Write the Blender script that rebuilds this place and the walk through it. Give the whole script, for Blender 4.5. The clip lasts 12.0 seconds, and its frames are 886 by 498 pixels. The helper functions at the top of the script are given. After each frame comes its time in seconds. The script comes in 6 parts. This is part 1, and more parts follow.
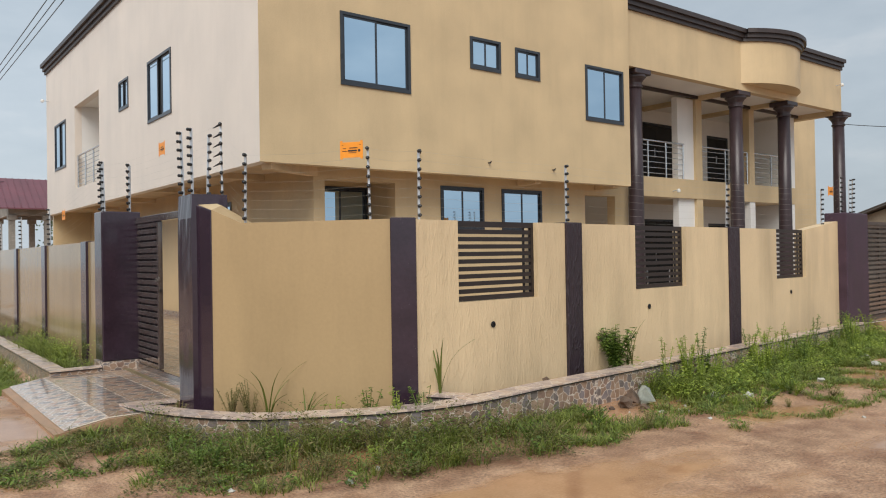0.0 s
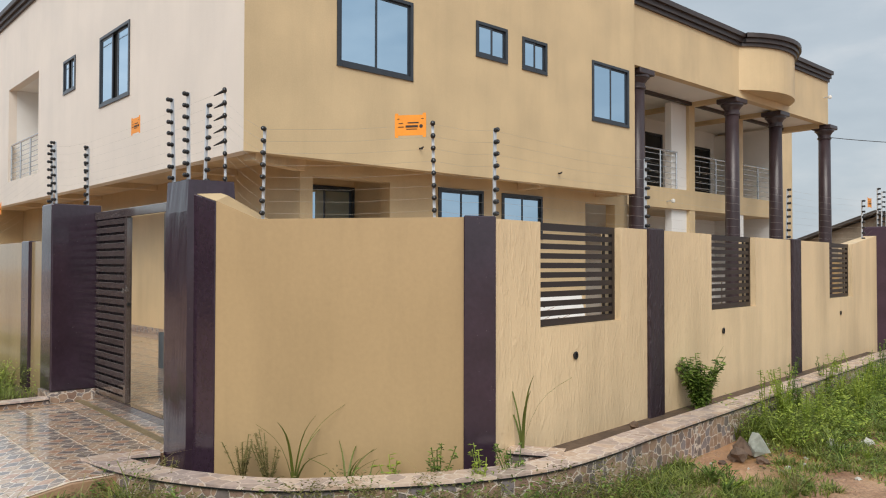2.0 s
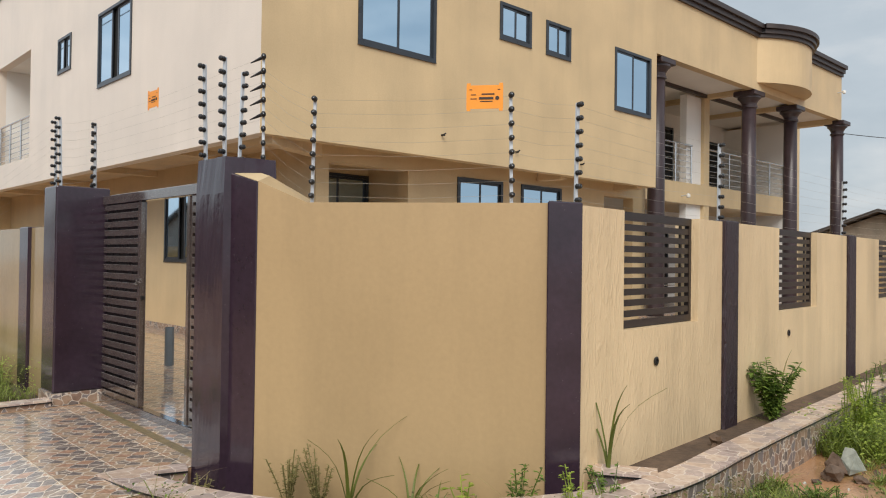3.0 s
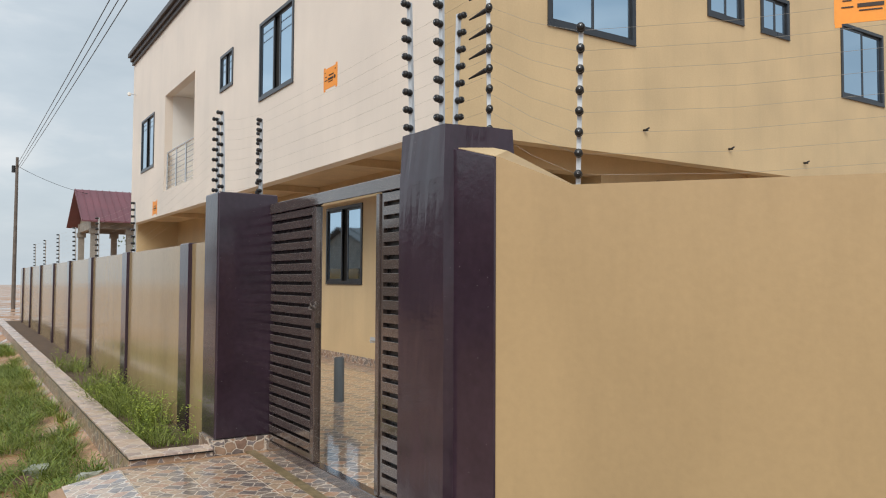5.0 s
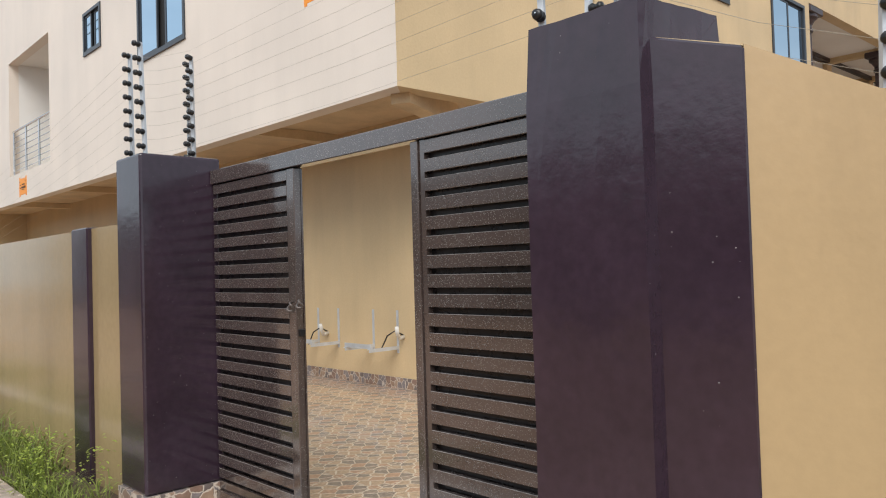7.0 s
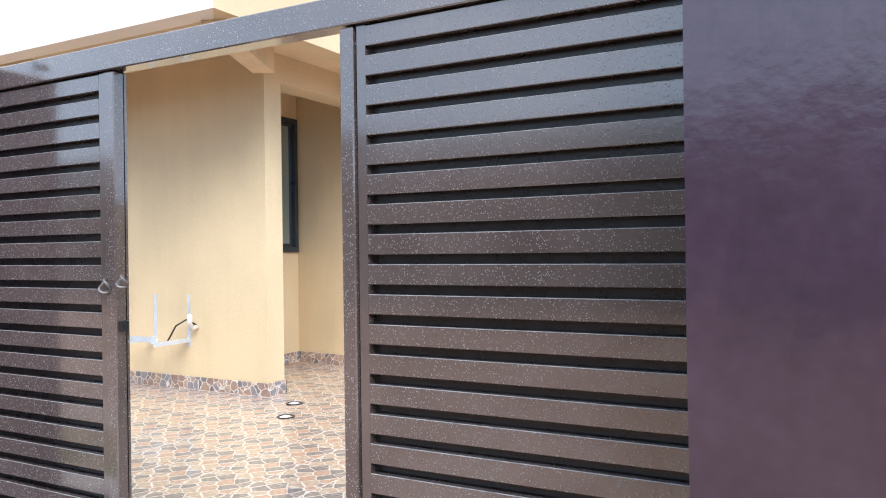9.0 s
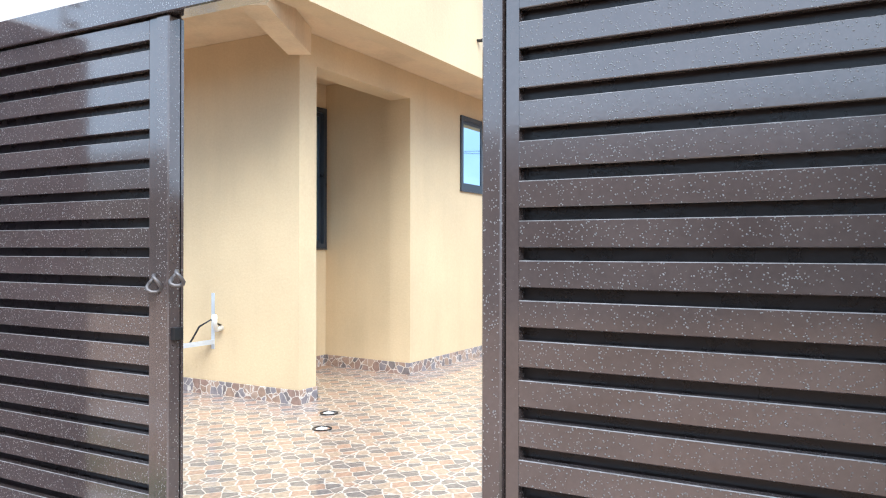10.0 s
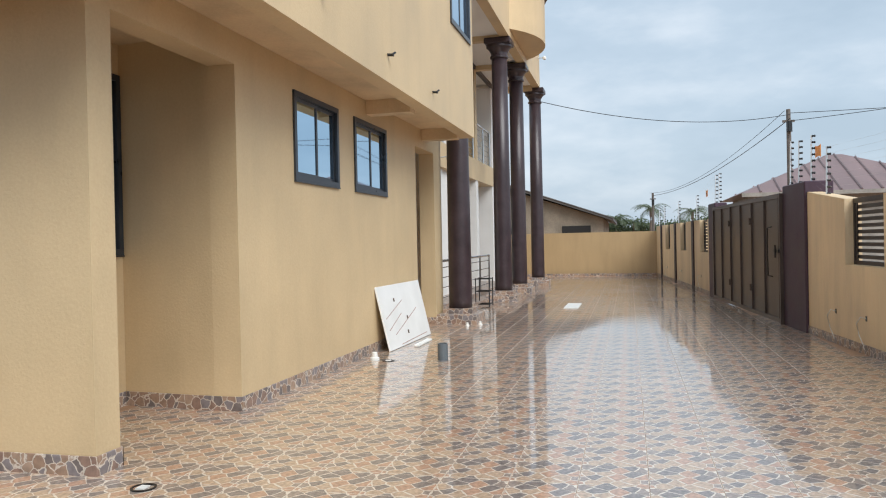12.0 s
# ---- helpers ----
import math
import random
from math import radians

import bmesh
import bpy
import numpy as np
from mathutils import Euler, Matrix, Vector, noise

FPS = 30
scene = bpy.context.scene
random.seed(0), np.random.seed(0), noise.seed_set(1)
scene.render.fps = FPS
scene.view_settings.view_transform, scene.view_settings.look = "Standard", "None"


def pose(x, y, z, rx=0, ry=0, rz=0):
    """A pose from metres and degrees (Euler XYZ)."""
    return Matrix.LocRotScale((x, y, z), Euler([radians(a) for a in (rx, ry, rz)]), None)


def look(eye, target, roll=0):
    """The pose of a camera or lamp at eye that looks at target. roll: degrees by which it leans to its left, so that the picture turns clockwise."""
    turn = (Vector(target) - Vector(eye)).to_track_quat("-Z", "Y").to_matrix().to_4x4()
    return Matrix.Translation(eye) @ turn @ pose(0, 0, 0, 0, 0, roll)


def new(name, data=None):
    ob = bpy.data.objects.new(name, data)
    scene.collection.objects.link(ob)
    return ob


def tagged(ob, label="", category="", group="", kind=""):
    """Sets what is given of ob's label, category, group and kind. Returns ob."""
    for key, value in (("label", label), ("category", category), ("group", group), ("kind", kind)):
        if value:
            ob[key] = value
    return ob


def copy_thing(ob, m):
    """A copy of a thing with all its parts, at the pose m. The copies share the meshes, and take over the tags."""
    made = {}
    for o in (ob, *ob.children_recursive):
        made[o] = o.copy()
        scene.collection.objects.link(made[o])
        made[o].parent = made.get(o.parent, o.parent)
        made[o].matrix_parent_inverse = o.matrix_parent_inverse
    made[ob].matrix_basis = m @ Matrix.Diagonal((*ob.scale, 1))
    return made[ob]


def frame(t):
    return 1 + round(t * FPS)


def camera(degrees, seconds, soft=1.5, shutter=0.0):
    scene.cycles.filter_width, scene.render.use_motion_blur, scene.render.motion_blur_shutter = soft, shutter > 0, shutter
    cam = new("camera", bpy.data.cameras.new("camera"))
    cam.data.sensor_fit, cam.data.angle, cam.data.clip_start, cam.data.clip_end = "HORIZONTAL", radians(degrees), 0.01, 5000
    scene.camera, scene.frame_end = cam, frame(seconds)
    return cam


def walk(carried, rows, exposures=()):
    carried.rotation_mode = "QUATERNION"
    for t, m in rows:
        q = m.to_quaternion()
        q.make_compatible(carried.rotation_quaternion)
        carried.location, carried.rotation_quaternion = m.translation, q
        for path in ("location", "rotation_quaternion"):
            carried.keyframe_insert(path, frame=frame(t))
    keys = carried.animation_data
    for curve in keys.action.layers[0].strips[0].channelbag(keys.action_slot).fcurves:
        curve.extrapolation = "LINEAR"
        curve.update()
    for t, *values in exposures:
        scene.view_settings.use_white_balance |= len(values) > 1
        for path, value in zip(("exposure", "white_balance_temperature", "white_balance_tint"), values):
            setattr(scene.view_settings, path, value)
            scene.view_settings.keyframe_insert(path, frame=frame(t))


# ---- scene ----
cam = camera(60.5, 12.0, soft=1.1)
PATH = [
    (0, (0.279, 0.937, 1.506), (1.501, 2.52, 1.523), -0.9),
    (0.5, (0.382, 1.435, 1.49), (1.643, 2.988, 1.53), -1.7),
    (1, (0.415, 1.978, 1.511), (1.717, 3.494, 1.58), -1.5),
    (1.5, (0.435, 2.521, 1.534), (1.769, 4.01, 1.584), -0.4),
    (2, (0.531, 3.008, 1.522), (1.874, 4.49, 1.563), 0.1),
    (2.5, (0.506, 3.485, 1.513), (1.858, 4.959, 1.546), 0.5),
    (2.7, (0.521, 3.685, 1.513), (1.879, 5.153, 1.545), 0.6),
    (4.3, (0.938, 5.022, 1.41), (2.347, 6.441, 1.391), 1.6),
    (4.5, (0.977, 5.318, 1.421), (2.271, 6.844, 1.436), 1.8),
    (5, (1.105, 5.703, 1.448), (2.183, 7.385, 1.531), 0.3),
    (5.5, (1.125, 6.142, 1.459), (2.294, 7.765, 1.5), 0.0),
    (6, (1.167, 6.604, 1.426), (2.34, 8.222, 1.488), -2.3),
    (6.5, (1.158, 7.09, 1.426), (2.413, 8.646, 1.491), -2.2),
    (7, (1.157, 7.482, 1.432), (2.519, 8.945, 1.483), -1.7),
    (7.5, (1.272, 7.819, 1.422), (2.739, 9.178, 1.476), -2.1),
    (7.7, (1.333, 7.997, 1.406), (2.879, 9.264, 1.447), -2.0),
    (9.3, (1.655, 8.942, 1.361), (3.418, 9.887, 1.368), -0.6),
    (9.5, (1.706, 9.071, 1.361), (3.47, 10.015, 1.376), -0.5),
    (10, (1.896, 9.358, 1.342), (3.646, 10.328, 1.345), 0.1),
    (10.5, (2.097, 9.636, 1.377), (3.829, 10.635, 1.377), 0.5),
    (11, (2.296, 9.996, 1.395), (4.124, 10.805, 1.362), 0.5),
    (11.5, (2.619, 10.188, 1.374), (4.534, 10.759, 1.298), -0.3),
    (12, (2.981, 10.388, 1.413), (4.924, 10.864, 1.396), -1.2),
]
walk(cam, [(t, look(eye, target, roll)) for t, eye, target, roll in PATH], exposures=[(0, 0.12, 6500, 10), (2.5, 0.22, 6600, 10), (4.5, 0.2, 6700, 10), (5.5, 0.1, 6500, 9), (6.5, 0.2, 6500, 10), (7.5, 0.56, 6200, 10), (9.5, 1.42, 5350, 8), (10.5, 1.37, 5300, 6), (11, 1.12, 5250, 6), (11.5, 0.70, 5350, 5), (12, 0.45, 6050, 8)])


# ---- light ----
world = bpy.data.worlds.new("overcast_sky")
scene.world = world
world.use_nodes = True
wn, wl = world.node_tree.nodes, world.node_tree.links
wn.clear()
w_out = wn.new("ShaderNodeOutputWorld")
w_bg = wn.new("ShaderNodeBackground")
w_sky = wn.new("ShaderNodeTexSky")
w_sky.sky_type = "NISHITA"
w_sky.sun_disc = False
w_sky.sun_elevation = radians(55)
w_sky.sun_rotation = radians(245)
w_sky.air_density, w_sky.dust_density = 1.2, 3.0
w_co = wn.new("ShaderNodeTexCoord")
w_map = wn.new("ShaderNodeMapping")
w_map.inputs["Scale"].default_value = (1.6, 1.6, 4.5)
w_noise = wn.new("ShaderNodeTexNoise")
w_noise.inputs["Scale"].default_value = 2.2
w_noise.inputs["Detail"].default_value = 7
w_noise.inputs["Roughness"].default_value = 0.55
w_ramp = wn.new("ShaderNodeValToRGB")
w_ramp.color_ramp.elements[0].position, w_ramp.color_ramp.elements[0].color = 0.36, (5.1, 5.95, 6.7, 1)
w_ramp.color_ramp.elements[1].position, w_ramp.color_ramp.elements[1].color = 0.70, (7.9, 8.3, 8.65, 1)
w_mid = w_ramp.color_ramp.elements.new(0.52)
w_mid.color = (5.9, 6.7, 7.4, 1)
w_mix = wn.new("ShaderNodeMix")
w_mix.data_type = "RGBA"
w_mix.inputs["Factor"].default_value = 0.85
wl.new(w_co.outputs["Generated"], w_map.inputs["Vector"])
wl.new(w_map.outputs["Vector"], w_noise.inputs["Vector"])
wl.new(w_noise.outputs["Fac"], w_ramp.inputs["Fac"])
wl.new(w_sky.outputs["Color"], w_mix.inputs["A"])
wl.new(w_ramp.outputs["Color"], w_mix.inputs["B"])
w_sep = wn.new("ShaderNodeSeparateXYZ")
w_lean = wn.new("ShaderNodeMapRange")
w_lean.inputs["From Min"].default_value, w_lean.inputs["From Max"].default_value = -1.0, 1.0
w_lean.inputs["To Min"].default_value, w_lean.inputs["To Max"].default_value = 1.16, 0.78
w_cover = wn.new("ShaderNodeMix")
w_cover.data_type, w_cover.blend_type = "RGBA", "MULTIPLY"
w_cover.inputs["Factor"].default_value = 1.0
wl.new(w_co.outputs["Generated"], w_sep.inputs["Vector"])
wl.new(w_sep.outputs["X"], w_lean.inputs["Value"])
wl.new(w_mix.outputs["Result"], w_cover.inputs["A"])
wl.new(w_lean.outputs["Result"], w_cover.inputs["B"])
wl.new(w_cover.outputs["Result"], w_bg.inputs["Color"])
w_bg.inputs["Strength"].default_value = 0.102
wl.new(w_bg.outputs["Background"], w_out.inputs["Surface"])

sun_data = bpy.data.lights.new("sun", "SUN")
sun_data.energy, sun_data.angle, sun_data.color = 2.3, radians(40), (1.0, 0.95, 0.88)
sun = new("sun", sun_data)
sun.matrix_world = look((0, 0, 30), Vector((0, 0, 30)) - Vector((-0.52, -0.52, 0.68)))


# ---- materials ----
def material(name, base, rough=0.6, metal=0.0, spread=0.12, scale=3.0, bump=0.15, fine=60.0, spec=0.5, coat=0.0, stretch=(1, 1, 1), object_space=False, stain=0.0):
    """A surface with stains at one scale, grain at another, and fine relief."""
    m = bpy.data.materials.new(name)
    m.use_nodes = True
    n, l = m.node_tree.nodes, m.node_tree.links
    b = n["Principled BSDF"]
    co = n.new("ShaderNodeTexCoord") if object_space else n.new("ShaderNodeNewGeometry")
    src = co.outputs["Object"] if object_space else co.outputs["Position"]
    mp = n.new("ShaderNodeMapping")
    mp.inputs["Scale"].default_value = stretch
    l.new(src, mp.inputs["Vector"])
    big, small = n.new("ShaderNodeTexNoise"), n.new("ShaderNodeTexNoise")
    big.inputs["Scale"].default_value, big.inputs["Detail"].default_value = scale, 5
    small.inputs["Scale"].default_value, small.inputs["Detail"].default_value = fine, 4
    l.new(mp.outputs["Vector"], big.inputs["Vector"])
    l.new(mp.outputs["Vector"], small.inputs["Vector"])
    ramp = n.new("ShaderNodeValToRGB")
    lo = [c * (1 - spread) for c in base]
    hi = [min(1, c * (1 + spread)) for c in base]
    ramp.color_ramp.elements[0].position, ramp.color_ramp.elements[0].color = 0.3, (*lo, 1)
    ramp.color_ramp.elements[1].position, ramp.color_ramp.elements[1].color = 0.7, (*hi, 1)
    l.new(big.outputs["Fac"], ramp.inputs["Fac"])
    grain = n.new("ShaderNodeMix")
    grain.data_type, grain.blend_type = "RGBA", "OVERLAY"
    grain.inputs["Factor"].default_value = min(0.5, spread * 1.6)
    l.new(ramp.outputs["Color"], grain.inputs["A"])
    l.new(small.outputs["Color"], grain.inputs["B"])
    hue = n.new("ShaderNodeHueSaturation")
    hue.inputs["Saturation"].default_value = 1.0
    l.new(grain.outputs["Result"], hue.inputs["Color"])
    grey = n.new("ShaderNodeRGBToBW")
    l.new(small.outputs["Color"], grey.inputs["Color"])
    l.new(grey.outputs["Val"], grain.inputs["B"])
    l.new(hue.outputs["Color"], b.inputs["Base Color"])
    if stain:
        sm = n.new("ShaderNodeMapping")
        sm.inputs["Scale"].default_value = (2.2, 2.2, 0.28)
        l.new(src, sm.inputs["Vector"])
        sn = n.new("ShaderNodeTexNoise")
        sn.inputs["Scale"].default_value, sn.inputs["Detail"].default_value, sn.inputs["Roughness"].default_value = 1.0, 8, 0.62
        l.new(sm.outputs["Vector"], sn.inputs["Vector"])
        sr = n.new("ShaderNodeMapRange")
        sr.inputs["From Min"].default_value, sr.inputs["From Max"].default_value = 0.44, 0.72
        sr.inputs["To Min"].default_value, sr.inputs["To Max"].default_value = 1.0, 1.0 - stain
        l.new(sn.outputs["Fac"], sr.inputs["Value"])
        mul = n.new("ShaderNodeMix")
        mul.data_type, mul.blend_type = "RGBA", "MULTIPLY"
        mul.inputs["Factor"].default_value = 1.0
        l.new(hue.outputs["Color"], mul.inputs["A"])
        l.new(sr.outputs["Result"], mul.inputs["B"])
        l.new(mul.outputs["Result"], b.inputs["Base Color"])
    rr = n.new("ShaderNodeMapRange")
    rr.inputs["To Min"].default_value, rr.inputs["To Max"].default_value = max(0.02, rough * 0.75), min(1, rough * 1.25)
    l.new(big.outputs["Fac"], rr.inputs["Value"])
    l.new(rr.outputs["Result"], b.inputs["Roughness"])
    b.inputs["Metallic"].default_value = metal
    b.inputs["Specular IOR Level"].default_value = spec
    b.inputs["Coat Weight"].default_value = coat
    b.inputs["Coat Roughness"].default_value = 0.08
    bp = n.new("ShaderNodeBump")
    bp.inputs["Strength"].default_value, bp.inputs["Distance"].default_value = bump, 0.01
    l.new(small.outputs["Fac"], bp.inputs["Height"])
    l.new(bp.outputs["Normal"], b.inputs["Normal"])
    return m


def streaked(name, base, streak=0.6):
    """Plaster combed with irregular upright strokes."""
    m = material(name, base, 0.5, spread=0.07, scale=1.3, bump=0.12, fine=45, stain=0.22)
    n, l = m.node_tree.nodes, m.node_tree.links
    b = n["Principled BSDF"]
    co = n.new("ShaderNodeNewGeometry")
    mp = n.new("ShaderNodeMapping")
    mp.inputs["Scale"].default_value = (17, 17, 4.2)
    mp.inputs["Rotation"].default_value = (0, radians(20), 0)
    no = n.new("ShaderNodeTexNoise")
    no.inputs["Scale"].default_value, no.inputs["Detail"].default_value, no.inputs["Distortion"].default_value = 1.5, 4, 1.1
    l.new(co.outputs["Position"], mp.inputs["Vector"])
    l.new(mp.outputs["Vector"], no.inputs["Vector"])
    rp = n.new("ShaderNodeValToRGB")
    rp.color_ramp.elements[0].position, rp.color_ramp.elements[1].position = 0.48, 0.70
    l.new(no.outputs["Fac"], rp.inputs["Fac"])
    bp = n.new("ShaderNodeBump")
    bp.inputs["Strength"].default_value, bp.inputs["Distance"].default_value = streak, 0.012
    l.new(rp.outputs["Color"], bp.inputs["Height"])
    old = b.inputs["Normal"].links[0].from_socket
    l.new(old, bp.inputs["Normal"])
    l.new(bp.outputs["Normal"], b.inputs["Normal"])
    return m


def crazy_stone(name, size, stretch, rough, colours, joint, joint_width, bump=0.3, coat=0.0, vertical=False):
    """Irregular flat stones with pale joints between them."""
    m = bpy.data.materials.new(name)
    m.use_nodes = True
    n, l = m.node_tree.nodes, m.node_tree.links
    b = n["Principled BSDF"]
    co = n.new("ShaderNodeNewGeometry")
    mp = n.new("ShaderNodeMapping")
    mp.inputs["Scale"].default_value = stretch
    l.new(co.outputs["Position"], mp.inputs["Vector"])
    wob = n.new("ShaderNodeTexNoise")
    wob.inputs["Scale"].default_value, wob.inputs["Detail"].default_value = 2.6 / size * 0.6, 2
    l.new(mp.outputs["Vector"], wob.inputs["Vector"])
    add = n.new("ShaderNodeMix")
    add.data_type, add.blend_type = "RGBA", "LINEAR_LIGHT"
    add.inputs["Factor"].default_value = 0.22 * size
    l.new(mp.outputs["Vector"], add.inputs["A"])
    l.new(wob.outputs["Color"], add.inputs["B"])
    cell, edge = n.new("ShaderNodeTexVoronoi"), n.new("ShaderNodeTexVoronoi")
    edge.feature = "DISTANCE_TO_EDGE"
    for v in (cell, edge):
        v.inputs["Scale"].default_value = 1 / size
        v.inputs["Randomness"].default_value = 0.85
        l.new(add.outputs["Result"], v.inputs["Vector"])
        if not vertical:
            v.voronoi_dimensions = "2D"
    pick = n.new("ShaderNodeSeparateColor")
    l.new(cell.outputs["Color"], pick.inputs["Color"])
    ramp = n.new("ShaderNodeValToRGB")
    ramp.color_ramp.interpolation = "CONSTANT"
    els = ramp.color_ramp.elements
    els[1].position = 1 / len(colours)
    els[0].color, els[1].color = (*colours[0], 1), (*colours[1], 1)
    for i, c in enumerate(colours[2:], 2):
        els.new(i / len(colours)).color = (*c, 1)
    l.new(pick.outputs["Red"], ramp.inputs["Fac"])
    gr = n.new("ShaderNodeTexNoise")
    gr.inputs["Scale"].default_value, gr.inputs["Detail"].default_value = 22, 5
    l.new(co.outputs["Position"], gr.inputs["Vector"])
    ov = n.new("ShaderNodeMix")
    ov.data_type, ov.blend_type = "RGBA", "OVERLAY"
    ov.inputs["Factor"].default_value = 0.45
    l.new(ramp.outputs["Color"], ov.inputs["A"])
    l.new(gr.outputs["Fac"], ov.inputs["B"])
    jr = n.new("ShaderNodeValToRGB")
    jr.color_ramp.elements[0].position, jr.color_ramp.elements[0].color = joint_width * 0.6, (1, 1, 1, 1)
    jr.color_ramp.elements[1].position, jr.color_ramp.elements[1].color = joint_width * 1.5, (0, 0, 0, 1)
    l.new(edge.outputs["Distance"], jr.inputs["Fac"])
    mx = n.new("ShaderNodeMix")
    mx.data_type = "RGBA"
    mx.inputs["B"].default_value = (*joint, 1)
    l.new(jr.outputs["Color"], mx.inputs["Factor"])
    l.new(ov.outputs["Result"], mx.inputs["A"])
    l.new(mx.outputs["Result"], b.inputs["Base Color"])
    pud = n.new("ShaderNodeTexNoise")
    pud.inputs["Scale"].default_value, pud.inputs["Detail"].default_value = 0.55, 4
    l.new(co.outputs["Position"], pud.inputs["Vector"])
    rr = n.new("ShaderNodeMapRange")
    rr.inputs["From Min"].default_value, rr.inputs["From Max"].default_value = 0.38, 0.62
    rr.inputs["To Min"].default_value, rr.inputs["To Max"].default_value = rough * 0.8, rough * 1.2
    l.new(pud.outputs["Fac"], rr.inputs["Value"])
    l.new(rr.outputs["Result"], b.inputs["Roughness"])
    bp = n.new("ShaderNodeBump")
    bp.invert = True
    bp.inputs["Strength"].default_value, bp.inputs["Distance"].default_value = bump, 0.006
    l.new(jr.outputs["Color"], bp.inputs["Height"])
    l.new(bp.outputs["Normal"], b.inputs["Normal"])
    b.inputs["Coat Weight"].default_value = coat
    b.inputs["Coat Roughness"].default_value = 0.06
    return m


def droplets(m, scale=195.0, rare=0.50, glint=(0.27, 0.26, 0.25, 1)):
    """Rain drops standing on painted steel, added to a finished material."""
    n, l = m.node_tree.nodes, m.node_tree.links
    b = n["Principled BSDF"]
    co = n.new("ShaderNodeNewGeometry")
    v = n.new("ShaderNodeTexVoronoi")
    v.inputs["Scale"].default_value = scale
    l.new(co.outputs["Position"], v.inputs["Vector"])
    sep = n.new("ShaderNodeSeparateColor")
    l.new(v.outputs["Color"], sep.inputs["Color"])
    size = n.new("ShaderNodeMapRange")
    size.inputs["From Min"].default_value, size.inputs["From Max"].default_value = rare, 1.05
    size.inputs["To Min"].default_value, size.inputs["To Max"].default_value = 0.0, 0.42
    l.new(sep.outputs["Red"], size.inputs["Value"])
    sub = n.new("ShaderNodeMath")
    sub.operation = "SUBTRACT"
    sub.use_clamp = True
    l.new(size.outputs["Result"], sub.inputs[0])
    l.new(v.outputs["Distance"], sub.inputs[1])
    bp = n.new("ShaderNodeBump")
    bp.inputs["Strength"].default_value, bp.inputs["Distance"].default_value = 0.9, 0.012
    l.new(sub.outputs["Value"], bp.inputs["Height"])
    l.new(b.inputs["Normal"].links[0].from_socket, bp.inputs["Normal"])
    l.new(bp.outputs["Normal"], b.inputs["Normal"])
    wetmask = n.new("ShaderNodeMath")
    wetmask.operation = "GREATER_THAN"
    wetmask.inputs[1].default_value = 0.01
    l.new(sub.outputs["Value"], wetmask.inputs[0])
    rmix = n.new("ShaderNodeMix")
    rmix.inputs["B"].default_value = 0.04
    l.new(wetmask.outputs["Value"], rmix.inputs["Factor"])
    l.new(b.inputs["Roughness"].links[0].from_socket, rmix.inputs["A"])
    l.new(rmix.outputs["Result"], b.inputs["Roughness"])
    wet = n.new("ShaderNodeMix")
    wet.data_type = "RGBA"
    # Pale base colour paints the sky glint into each drop.
    wet.inputs["B"].default_value = glint
    l.new(wetmask.outputs["Value"], wet.inputs["Factor"])
    l.new(b.inputs["Base Color"].links[0].from_socket, wet.inputs["A"])
    l.new(wet.outputs["Result"], b.inputs["Base Color"])
    return m


M_WALL = material("beige_plaster", (0.605, 0.456, 0.266), 0.55, spread=0.08, scale=1.1, bump=0.20, fine=48, stain=0.09)
# West copy of the house plaster; the side's brighter, cooler light is in its colour.
M_WALL_WEST = material("west_plaster_lit_tone", (0.750, 0.667, 0.585), 0.5, spread=0.06, scale=0.7, bump=0.16, fine=55, stain=0.045)
# Fence beiges are toned by side to offset the sun; their finishes differ too.
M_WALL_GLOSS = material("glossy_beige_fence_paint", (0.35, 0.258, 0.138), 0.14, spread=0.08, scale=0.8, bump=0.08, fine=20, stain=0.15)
M_WALL_LOW = material("fence_beige_sun_offset", (0.425, 0.30, 0.159), 0.36, spread=0.055, scale=0.8, bump=0.08, fine=30, stain=0.14)
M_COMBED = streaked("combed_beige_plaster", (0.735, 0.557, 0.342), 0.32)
M_SOFFIT = material("bare_soffit_plaster", (0.64, 0.485, 0.30), 0.7, spread=0.12, scale=1.2, bump=0.2, fine=40, stain=0.2)
M_WHITE = material("white_plaster", (0.78, 0.76, 0.73), 0.6, spread=0.05, scale=1.0, bump=0.06)
M_PURPLE = droplets(material("purple_gloss_paint", (0.033, 0.0195, 0.031), 0.16, spread=0.22, scale=2.5, bump=0.12, fine=26, spec=0.5, coat=0.32), 75.0, 0.94, (0.14, 0.12, 0.13, 1))
M_PURPLE_MATT = material("purple_wall_paint", (0.060, 0.034, 0.052), 0.5, spread=0.2, scale=3, bump=0.15, fine=30, spec=0.35, stain=0.2)
M_PURPLE_ROUGH = streaked("purple_combed_plaster", (0.034, 0.020, 0.028), 1.0)
M_COLUMN = material("aubergine_column_paint", (0.042, 0.027, 0.030), 0.34, spread=0.22, scale=4, bump=0.25, fine=24)
M_TRIM = material("dark_brown_cornice_paint", (0.042, 0.030, 0.028), 0.45, spread=0.2, scale=3, bump=0.1)
M_GATE = droplets(material("brown_painted_steel", (0.067, 0.049, 0.044), 0.12, spread=0.18, scale=3, bump=0.02, fine=90, spec=0.9, coat=1.0))
# Shade in the slat gaps is painted into the sheet's near-black base.
M_GATE_BACK = material("brown_steel_gap_shade", (0.012, 0.009, 0.009), 0.28, spread=0.3, scale=14, bump=0.08, fine=70, spec=0.35)
